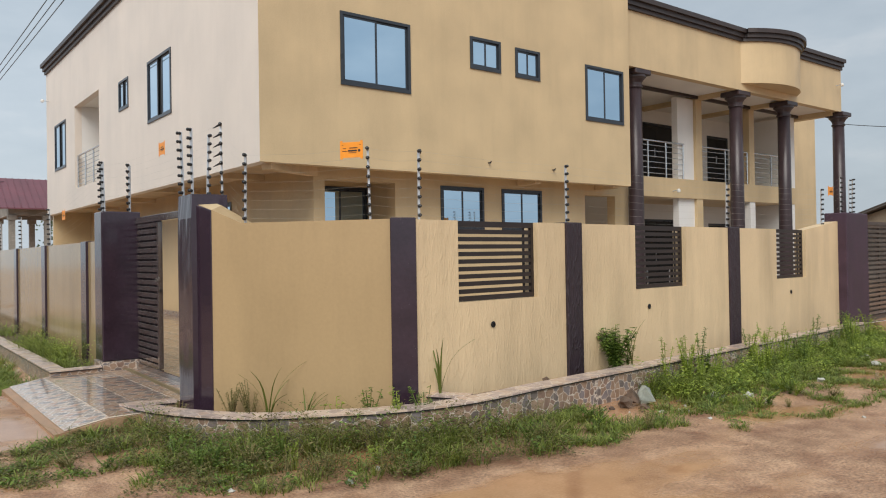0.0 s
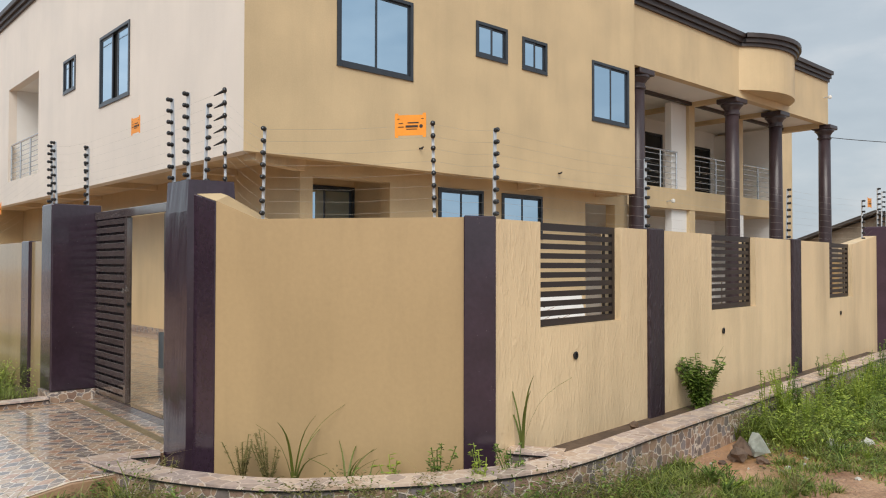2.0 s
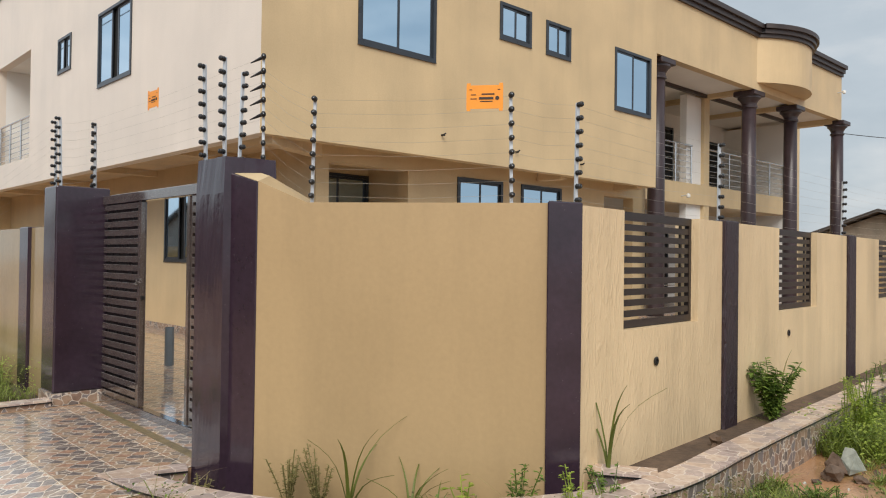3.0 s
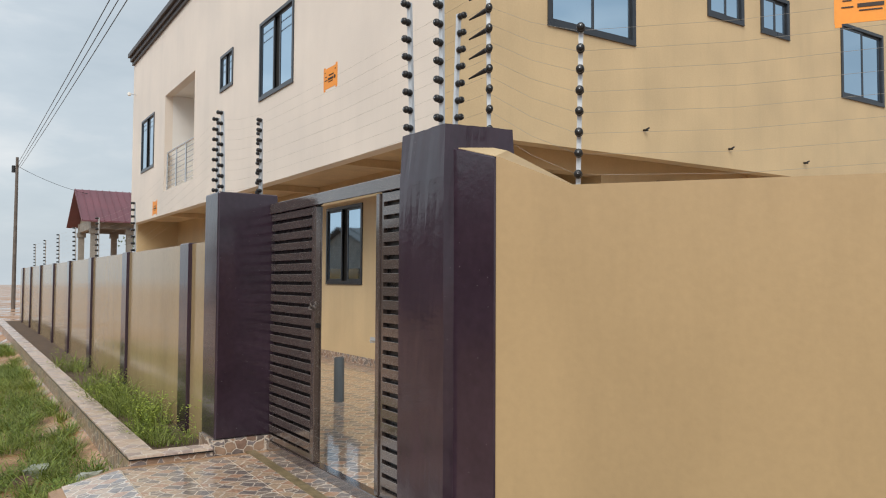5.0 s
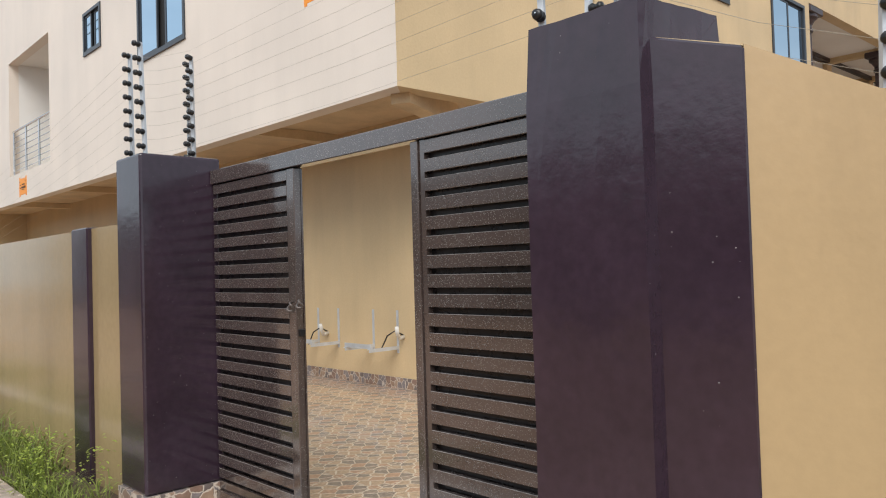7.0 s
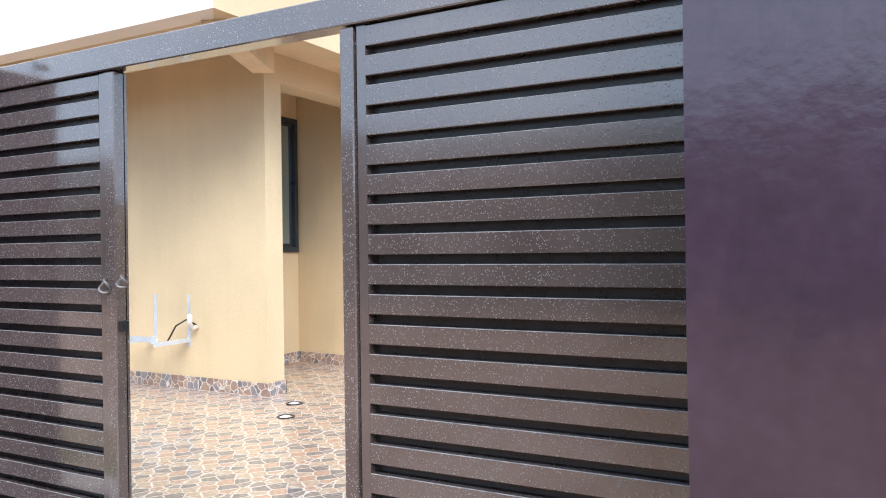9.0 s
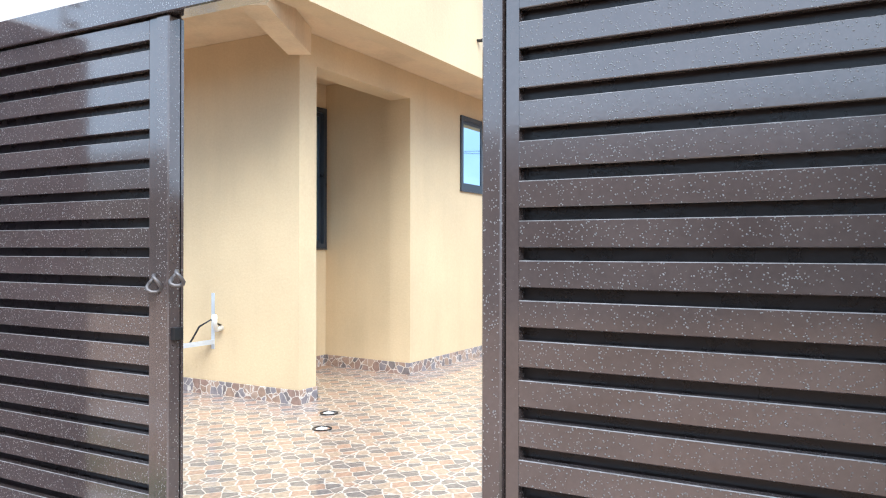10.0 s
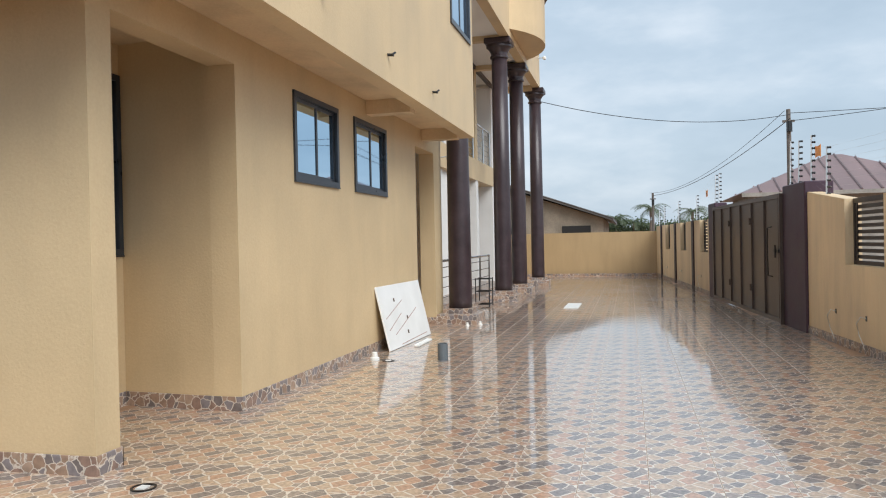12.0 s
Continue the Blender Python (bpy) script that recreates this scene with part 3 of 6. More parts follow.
# inner face paint is smooth; a grille sits in each notch
def fence_grille(s0, s1, z0=1.035, z1=TOP):
    w, h = s1 - s0, z1 - z0
    e = tagged(empty("fence_grille", FRONT @ Matrix.Translation((s0 + 0.004, 0.06, z0))), "dark brown steel louvre grille in the fence wall", "grille", "fence grilles", "structure")
    w -= 0.008
    bm = bmesh.new()
    for a in ((0, w, 0, 0.05), (0, w, h - 0.06, h), (0, 0.04, 0.05, h - 0.06), (w - 0.04, w, 0.05, h - 0.06)):
        box(bm, a[0], a[1], 0, 0.04, a[2], a[3])
    part("frame", bm, M_GRILLE, e)
    n = 9
    for k in range(n):
        z = 0.075 + k * (h - 0.13) / n
        bm = bmesh.new()
        box(bm, 0.042, w - 0.042, 0.004, 0.03, z, z + 0.046)
        part("slat", bm, M_GRILLE, e)
    bm = bmesh.new()
    box(bm, w - 0.14, w - 0.11, 0.032, 0.045, 0.05, h - 0.06)
    part("upright", bm, M_GRILLE, e)
    return e


for g in GRILLES + EAST_GRILLES:
    fence_grille(*g)

# corner wall between the gate and the road, and its slope up to the gate pillar
CH0, CH1 = Vector((3.10, 8.385)), Vector((4.265, 6.905))
cd = (CH1 - CH0).normalized()
cn = Vector((-cd.y, cd.x))
if cn.x < 0:
    cn = -cn
sl = CH0 + cd * 0.33
bm = bmesh.new()
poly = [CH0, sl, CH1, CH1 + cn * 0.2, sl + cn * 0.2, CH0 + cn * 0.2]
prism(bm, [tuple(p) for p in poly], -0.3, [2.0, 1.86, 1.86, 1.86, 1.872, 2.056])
# Corner wall takes the beige darkened against the sun on its face.
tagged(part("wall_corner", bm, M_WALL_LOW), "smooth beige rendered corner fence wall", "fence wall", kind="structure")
bm = bmesh.new()
f1 = FRONT @ Vector((0.0, -0.02, 0))
f2 = FRONT @ Vector((0.0, 0.24, 0))
c0 = CH1 - cn * 0.025
prism(bm, [tuple(c0), (f1.x, f1.y), (f2.x, f2.y), tuple(CH1 + cn * 0.24)], -0.3, 1.872)
bevelled(bm, 0.012)
tagged(part("fence_pillar", bm, M_PURPLE), "purple-painted pilaster at the fence corner", "pillar", "fence pillars", "structure")

# gate pillars
bm = bmesh.new()
prism(bm, [(2.98, 9.038), (2.98, 8.622), (3.35, 8.565), (3.48, 9.030)], -0.3, 2.175)
bmesh.ops.subdivide_edges(bm, edges=bm.edges[:], cuts=9, use_grid_fill=True)
for v in bm.verts:
    v.co += noise.noise_vector(v.co * 6.0) * 0.004 + noise.noise_vector(v.co * Vector((14, 14, 30))) * (0.006 if v.co.z > 2.0 else 0.0015)
    if v.co.z > 2.16:
        mid = Vector((3.19, 8.80, 0))
        v.co.x += (mid.x - v.co.x) * 0.05
        v.co.y += (mid.y - v.co.y) * 0.05
tagged(part("gate_pillar", bm, M_PURPLE), "thick purple gloss-painted gate pillar with trowel marks", "pillar", "gate pillars", "structure")
CP = Vector((3.030, 8.66))
bm = bmesh.new()
prism(bm, [tuple(CP - cn * 0.012), tuple(CH0 - cn * 0.012), tuple(CH0 + cn * 0.2), tuple(CP + cn * 0.2)], -0.3, [2.074, 1.994, 1.994, 2.074])
bevelled(bm, 0.008)
tagged(part("fence_pillar", bm, M_PURPLE), "purple-painted fence end against the gate pillar", "pillar", "fence pillars", "structure")
bm = bmesh.new()
pts = [CP + cn * 0.016, CH0 + cn * 0.004, CH0 + cn * 0.2, CP + cn * 0.2]
lo = [bm.verts.new((*p, z)) for p, z in zip(pts, (2.076, 1.996, 1.996, 2.076))]
hi = [bm.verts.new((*p, z)) for p, z in zip(pts, (2.080, 2.0, 2.056, 2.134))]
bm.faces.new(lo[::-1])
bm.faces.new(hi)
for i in range(4):
    bm.faces.new((lo[i], lo[(i + 1) % 4], hi[(i + 1) % 4], hi[i]))
tagged(part("wall_coping", bm, M_WALL), "beige sloped coping running up to the gate pillar", "coping", kind="structure")
bm = bmesh.new()
box(bm, 2.945, 3.47, 12.075, 12.47, 0.115, 2.19)
bevelled(bm, 0.016, 2)
gpl = tagged(part("gate_pillar", bm, M_PURPLE), "purple gloss-painted gate pillar on a stone skirting", "pillar", "gate pillars", "structure")
bm = bmesh.new()
box(bm, 2.930, 3.485, 12.060, 12.485, -0.3, 0.113)
part("skirting", bm, M_SKIRT, gpl, "stone-patterned tile skirting")

# fence towards the back
LF = Matrix.Translation((3.02, 36.0, 0)) @ Matrix.Rotation(radians(-90), 4, "Z")
posts_l = [(36 - y - 0.34, 36 - y) for y in (34.6, 31.5, 28.4, 25.2, 22.3, 19.4, 16.3, 13.17)]
for a, b in runs(0.0, 36 - 12.47, posts_l):
    wall_i += 1
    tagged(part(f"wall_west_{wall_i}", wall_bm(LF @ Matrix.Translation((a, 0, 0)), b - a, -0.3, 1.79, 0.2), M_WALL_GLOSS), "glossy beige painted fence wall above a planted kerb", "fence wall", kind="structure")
for p, q in posts_l:
    bm = bmesh.new()
    box(bm, p, q, -0.035, 0.235, -0.3, 1.80)
    bmesh.ops.transform(bm, matrix=LF, verts=bm.verts)
    bevelled(bm, 0.01)
    tagged(part("fence_pillar", bm, M_PURPLE), "purple-painted pilaster in the smooth fence wall", "pillar", "fence pillars", "structure")
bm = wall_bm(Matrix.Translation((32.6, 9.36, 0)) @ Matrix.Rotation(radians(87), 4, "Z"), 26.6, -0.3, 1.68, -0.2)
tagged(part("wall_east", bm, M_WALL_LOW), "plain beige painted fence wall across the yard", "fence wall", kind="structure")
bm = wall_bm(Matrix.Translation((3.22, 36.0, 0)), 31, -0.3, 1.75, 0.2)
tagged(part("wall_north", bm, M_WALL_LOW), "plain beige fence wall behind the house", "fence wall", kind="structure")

# road-side gate pillars and the two-leaf vehicle gate
for s0, s1, lab in ((10.4, 11.5, "wide purple-painted vehicle gate pillar"), (16.9, 17.7, "purple-painted vehicle gate pillar")):
    bm = bmesh.new()
    box(bm, s0, s1, -0.16 if s0 < 12 else -0.03, 0.24, -0.3, 2.19)
    bmesh.ops.transform(bm, matrix=FRONT, verts=bm.verts)
    bevelled(bm, 0.015)
    tagged(part("gate_pillar", bm, M_PURPLE_MATT), lab, "pillar", "gate pillars", "structure")


# ---- sliding-leaf street gate ----
GATE_X, LEAF_TOP, PITCH = 3.43, 2.01, 0.0860


def slatted_leaf(y0, y1, stile, label):
    """A leaf across the gateway, slats towards the street (-x); stile is the y range of its closing edge."""
    e = tagged(empty("gate_leaf", Matrix.Translation((GATE_X, 0, 0))), label, "gate", "street gate leaves")
    z0, z1 = 0.075, LEAF_TOP
    s0, s1 = stile
    low = s0 <= y0 + 0.01
    bm = bmesh.new()
    box(bm, -0.03, 0.03, s0, s1, z0, z1)
    bevelled(bm, 0.004)
    part("stile", bm, M_GATE, e)
    a, b = (s1 + 0.009, y1) if low else (y0, s0 - 0.006)
    i0, i1 = (a, a + 0.030) if low else (b - 0.030, b)
    bm = bmesh.new()
    box(bm, -0.018, 0.018, i0, i1, z0, z1)
    part("inner_stile", bm, M_GATE, e)
    a, b = (i1, b) if low else (a, i0)
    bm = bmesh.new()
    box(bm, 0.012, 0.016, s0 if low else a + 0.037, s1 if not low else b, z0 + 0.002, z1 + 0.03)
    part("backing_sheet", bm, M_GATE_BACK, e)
    if not low:
        bm = bmesh.new()
        box(bm, -0.019, 0.03, a, a + 0.03, z0, z1)
        part("end_stile", bm, M_GATE, e)
        a += 0.031
    bm = bmesh.new()
    box(bm, -0.018, 0.008, a, b, z0, z0 + 0.048)
    part("bottom_rail", bm, M_GATE, e)
    z = 1.176 - 12 * PITCH
    while z + 0.03 < z1:
        bm = bmesh.new()
        box(bm, -0.020, 0.004, a, b, z, min(z1, z + 0.058))
        bevelled(bm, 0.0018)
        bm.normal_update()
        # The front top bevel takes the painted highlight colour.
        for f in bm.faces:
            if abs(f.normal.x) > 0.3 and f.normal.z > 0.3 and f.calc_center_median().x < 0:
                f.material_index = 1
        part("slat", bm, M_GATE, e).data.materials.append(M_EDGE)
        z += PITCH
    return e


leaf_left = slatted_leaf(11.082, 12.065, (11.082, 11.134), "dark brown steel slatted gate leaf wet with rain")
leaf_right = slatted_leaf(9.035, 10.095, (10.047, 10.095), "dark brown steel slatted gate leaf wet with rain")
gate_frame = tagged(empty("gate_frame", Matrix.Translation((GATE_X, 9.02, 0))), "brown steel gate frame with a top rail and floor threshold", "gate frame", kind="structure")
for nm, z0, z1, x0, x1 in (("top_rail", 2.015, 2.105, -0.035, 0.035), ("threshold", -0.02, 0.07, -0.04, 0.04)):
    bm = bmesh.new()
    box(bm, x0, x1, 0.003, 3.050, z0, z1)
    bevelled(bm, 0.004)
    part(nm, bm, M_GATE, gate_frame)
# padlock rings and latch on the leaf that stands open
for dy, dz, r in ((0.062, 1.245, 0.021), (-0.03, 1.262, 0.018)):
    bm = bmesh.new()
    tube(bm, [(-0.04 + 0.012 * math.sin(2 * a), 11.065 + dy + r * math.cos(a), dz + 1.15 * r * math.sin(a)) for a in np.linspace(0, 2 * math.pi, 15)], 0.006)
    part("hasp_ring", bm, M_RUST, leaf_left, "worn steel padlock ring", smooth=True)
bm = bmesh.new()
box(bm, -0.02, 0.012, 11.066, 11.081, 1.085, 1.12)
part("latch", bm, M_BLACK, leaf_left, "small black latch block")


# ---- house ----
FY, LX, GY, GXW = 12.84, 5.63, 13.64, 7.05
ZS, ZR = 3.13, 8.0
up_front = ((7.2, 8.74, 4.63, 5.95), (10.24, 11.08, 5.34, 5.99), (11.50, 12.24, 5.32, 5.95), (13.72, 15.08, 4.61, 5.90))
up_left = ((17.28, 18.92, 4.66, 6.06), (20.5, 21.35, 5.32, 6.06), (27.6, 29.27, 4.56, 6.08))
LOGGIA = (23.4, 26.36, 3.75, 6.27)
HOUSE_N = 30.7

bm = wall_bm(Matrix.Translation((LX, FY, 0)), 15.32 - LX, ZS, ZR + 0.4, 0.2, [(a - LX, b - LX, c, d) for a, b, c, d in up_front])
for v in bm.verts:
    if v.co.x < LX + 0.01 and v.co.y > FY + 0.1:
        v.co.x += 0.2
tagged(part("wall_upper_front", bm, M_WALL), "beige plastered upper-storey front wall of the house", "house wall", kind="structure")
LM = Matrix.Translation((LX, HOUSE_N, 0)) @ Matrix.Rotation(radians(WEST), 4, "Z")
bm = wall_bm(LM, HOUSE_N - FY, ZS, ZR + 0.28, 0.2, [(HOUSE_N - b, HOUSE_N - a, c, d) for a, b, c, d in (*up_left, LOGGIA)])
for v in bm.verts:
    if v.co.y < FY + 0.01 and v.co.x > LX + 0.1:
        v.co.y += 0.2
tagged(part("wall_upper_west", bm, M_WALL_WEST), "plastered upper-storey side wall of the house, toned paler for its light", "house wall", kind="structure")
bm = bmesh.new()
box(bm, 15.12, 15.32, FY + 0.2, 20.0, ZS, ZR + 0.4)
tagged(part("wall_upper_east", bm, M_WALL), "beige plastered return wall of the upper storey", "house wall", kind="structure")
bm = bmesh.new()
box(bm, LX + 0.2, 27.0, HOUSE_N, HOUSE_N + 0.2, 0, ZR)
tagged(part("wall_back", bm, M_WALL), "beige plastered back wall of the house", "house wall", kind="structure")
bm = bmesh.new()
box(bm, LX + 0.2, 15.12, FY + 0.2, HOUSE_N, ZR - 0.25, ZR - 0.05)
tagged(part("roof", bm, M_CONCRETE), "flat concrete roof slab behind the parapet", "roof", kind="structure")

# soffit, edge beams and cantilever beams of the overhang
bm = bmesh.new()
box(bm, LX + 0.2, 15.12, FY + 0.2, HOUSE_N, ZS + 0.13, ZS + 0.28)
tagged(part("ceiling_overhang", bm, M_SOFFIT), "beige soffit under the overhanging storey", "soffit", kind="structure")


def beam(p, q, w, z0, z1):
    p, q = Vector(p), Vector(q)
    d = (q - p).normalized()
    n = Vector((-d.y, d.x)) * w / 2
    b = bmesh.new()
    prism(b, [tuple(p - n), tuple(q - n), tuple(q + n), tuple(p + n)], z0, z1)
    tagged(part("soffit_beam", b, M_SOFFIT), "beige cantilever beam under the overhang", "beam", "soffit beams", "structure")


beam((LX + 0.21, FY + 0.21), (7.04, 13.63), 0.2, 3.03, ZS + 0.128)
for x in (12.35, 15.0):
    beam((x, FY + 0.205), (x, GY - 0.003), 0.2, 3.08, ZS + 0.128)
for y in (15.9, 19.6, 23.2, 27.0):
    beam((LX + 0.205, y), (GXW - 0.003, y), 0.2, ZS + 0.01, ZS + 0.128)

# ground floor
bm = wall_bm(Matrix.Translation((GXW, GY, 0)), 16.2 - GXW, -0.1, ZS + 0.128, 0.26, [(0.235, 1.84, -0.2, 2.98), (10.04 - GXW, 11.24 - GXW, 2.07, 2.98), (11.77 - GXW, 13.03 - GXW, 2.07, 2.98), (14.54 - GXW, 15.68 - GXW, -0.2, 2.95)])
tagged(part("wall_ground_front", bm, M_WALL), "beige plastered ground-floor front wall", "house wall", kind="structure")
GM = Matrix.Translation((GXW, HOUSE_N, 0)) @ Matrix.Rotation(radians(WEST), 4, "Z")
bm = wall_bm(GM, HOUSE_N - GY - 0.26, -0.1, ZS + 0.128, 0.2, [(HOUSE_N - 19.08, HOUSE_N - 17.57, 1.38, 2.8)])
tagged(part("wall_ground_west", bm, M_WALL), "beige plastered ground-floor side wall", "house wall", kind="structure")
bm = wall_bm(Matrix.Translation((GXW + 0.2, 14.85, 0)), 1.733, -0.1, ZS + 0.128, 0.2, [(0.40, 1.722, 1.36, 2.98)])
tagged(part("wall_recess_back", bm, M_WALL), "beige back wall of the recessed porch", "house wall", kind="structure")
bm = bmesh.new()
prism(bm, [(8.89, GY + 0.26), (9.12, GY + 0.26), (9.12, 15.05), (8.985, 15.05), (8.985, 14.85)], -0.1, ZS + 0.128)
tagged(part("wall_recess_side", bm, M_WALL), "beige side wall of the recessed porch", "house wall", kind="structure")
bm = bmesh.new()
box(bm, 14.34, 14.54, GY + 0.26, 15.2, -0.1, ZS + 0.128)
box(bm, 14.34, 16.2, 15.2, 15.4, -0.1, ZS + 0.128)
tagged(part("wall_side_entry", bm, M_WALL), "beige walls of the side entry recess", "house wall", kind="structure")

# windows
wi = 0
for a, b, c, d in up_front:
    wi += 1
    window(f"window_{wi}", Matrix.Translation((a, FY, c)), b - a, d - c)
for a, b, c, d in up_left:
    wi += 1
    window(f"window_{wi}", Matrix.Translation((LX, b, c)) @ Matrix.Rotation(radians(WEST), 4, "Z"), b - a, d - c, ajar=0.16)
for a, b in ((10.04, 11.24), (11.77, 13.03)):
    wi += 1
    window(f"window_{wi}", Matrix.Translation((a, GY, 2.07)), b - a, 0.91)
window("window_20", Matrix.Translation((GXW, 19.08, 1.38)) @ Matrix.Rotation(radians(WEST), 4, "Z"), 1.51, 1.42, ajar=0.15)
window("window_21", Matrix.Translation((GXW + 0.60, 14.85, 1.36)), 1.322, 1.62)

# loggia on the side
bm = bmesh.new()
box(bm, LX + 0.2, LX + 1.6, LOGGIA[0] - 0.12, LOGGIA[0] - 0.002, ZS + 0.28, 6.5)
box(bm, LX + 0.2, LX + 1.6, LOGGIA[1] + 0.002, LOGGIA[1] + 0.12, ZS + 0.28, 6.5)
box(bm, LX + 1.6, LX + 1.72, LOGGIA[0] - 0.12, LOGGIA[1] + 0.12, ZS + 0.28, 6.5)
box(bm, LX + 0.2, LX + 1.6, LOGGIA[0], LOGGIA[1], 6.3, 6.5)
tagged(part("wall_loggia", bm, M_WHITE), "white plastered walls of the side loggia", "loggia wall", kind="structure")


def railing(name, m, length, h=1.0, bars=6, gap=1.2, label="stainless steel balcony railing with horizontal bars"):
    e = tagged(empty(name, m), label, "railing", "balcony railings")
    n = max(1, round(length / gap))
    for k in range(n + 1):
        b = bmesh.new()
        rod(b, (k * length / n, 0, 0), (k * length / n, 0, h - 0.02), 0.022, 10)
        part("post", b, M_STEEL, e)
    b = bmesh.new()
    rod(b, (-0.03, 0, h), (length + 0.03, 0, h), 0.027, 10)
    part("handrail", b, M_STEEL, e)
    for k in range(bars):
        z = 0.12 + k * (h - 0.25) / (bars - 1)
        b = bmesh.new()
        rod(b, (0, 0, z), (length, 0, z), 0.01, 6)
        part("bar", b, M_STEEL, e)
    return e


railing("balcony_railing", Matrix.Translation((LX + 0.08, LOGGIA[1] - 0.05, LOGGIA[2])) @ Matrix.Rotation(radians(WEST), 4, "Z"), 2.86, 1.0, 7, 1.0)


# cornices
def cornice(name, pts, z, out, parent_label="stepped dark brown cornice along the parapet"):
    """A three-stepped moulding along plan points, projecting to the side given by out (+1 left of travel)."""
    b = bmesh.new()
    for i, (h0, h1, d) in enumerate(((0, 0.10, 0.06), (0.10, 0.22, 0.12), (0.22, 0.34, 0.19))):
        inner, outer = [], []
        for k, p in enumerate(pts):
            p = Vector(p)
            d0 = (Vector(pts[k]) - Vector(pts[k - 1])).normalized() if k else (Vector(pts[1]) - p).normalized()
            d1 = (Vector(pts[k + 1]) - p).normalized() if k < len(pts) - 1 else d0
            t = (d0 + d1).normalized()
            n = Vector((-t.y, t.x)) * out
            s = 1 / max(0.4, n.dot(Vector((-d0.y, d0.x)) * out))
            outer.append(p + n * d * s)
            inner.append(p - n * 0.2 * s)
        for k in range(len(pts) - 1):
            a = [b.verts.new((*q, zz)) for zz in (z + h0, z + h1) for q in (inner[k], inner[k + 1], outer[k + 1], outer[k])]
            for f in ((3, 2, 1, 0), (4, 5, 6, 7), (0, 1, 5, 4), (1, 2, 6, 5), (2, 3, 7, 6), (3, 0, 4, 7)):
                b.faces.new([a[q] for q in f])
    return tagged(part(name, b, M_TRIM), parent_label, "cornice", kind="structure")


cornice("trim_west", [(LX, HOUSE_N + 0.02), (LX, FY)], ZR + 0.1, -1)
FASC = 13.0
bay_s = []
bc, br = (22.2, 14.65), 2.30
for k in range(17):
    ang = radians(-135.9 + k * (91.8 / 16))
    bay_s.append((bc[0] + br * math.cos(ang), bc[1] + br * math.sin(ang)))
cornice("trim_front", [(15.33, FASC), (20.55, FASC), *bay_s, (23.85, FASC), (26.76, FASC)], 7.56, -1)

# porch fascia, curved bay, porch soffit
bm = bmesh.new()
box(bm, 15.325, 26.75, FASC, FASC + 0.22, 6.16, 7.62)
tagged(part("wall_fascia", bm, M_WALL), "beige plastered fascia above the porch columns", "house wall", kind="structure")
bm = bmesh.new()
prism(bm, [*bay_s, (23.8, FASC - 0.003), (20.6, FASC - 0.003)], 6.36, 7.70)
tagged(part("wall_bay", bm, M_WALL), "beige curved parapet bay over the porch", "parapet bay", kind="structure")
bm = bmesh.new()
box(bm, 15.325, 26.75, FASC + 0.22, 16.6, 6.22, 6.4)
tagged(part("ceiling_porch", bm, M_WHITE), "white soffit over the upper balcony", "soffit", kind="structure")
bm = bmesh.new()
box(bm, 26.5, 26.75, FASC + 0.22, 16.2, 6.05, 6.22)
for x in (20.5, 23.4):
    box(bm, x, x + 0.2, FASC + 0.22, 16.5, 6.10, 6.22)
tagged(part("porch_beam", bm, M_WALL), "beige beams under the porch soffit", "beam", kind="structure")

bm = bmesh.new()
box(bm, 15.33, 26.5, 14.36, 14.46, 6.125, 6.215)
tagged(part("porch_trim", bm, M_TRIM), "dark brown trim along the porch soffit", "trim", kind="structure")

# balcony slab and porch rooms
SLY = 14.4
bm = bmesh.new()
box(bm, 16.2, 26.3, SLY, 16.6, 3.10, 3.66)
tagged(part("balcony_slab", bm, M_WALL), "beige plastered balcony slab edge", "balcony", kind="structure")
PORCH_DOORS = ((20.3, 22.6, 3.66, 5.8), (24.35, 25.7, 3.66, 5.65), (20.5, 22.35, 0.2, 2.6), (24.35, 25.7, 0.2, 2.5))
bm = wall_bm(Matrix.Translation((15.33, 16.6, 0)), 10.9, 0, 7.5, 0.2, [(a - 15.33, b - 15.33, c, d) for a, b, c, d in PORCH_DOORS])
tagged(part("wall_porch_back", bm, M_WHITE), "white plastered wall behind the porch", "house wall", kind="structure")
# Room shade is painted onto this wall as a near-black colour.
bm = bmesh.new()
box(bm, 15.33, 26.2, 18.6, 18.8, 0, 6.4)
tagged(part("wall_room_back", bm, M_DARKROOM), "inner wall behind the doorways, painted near-black for room shade", "inner wall", kind="structure")
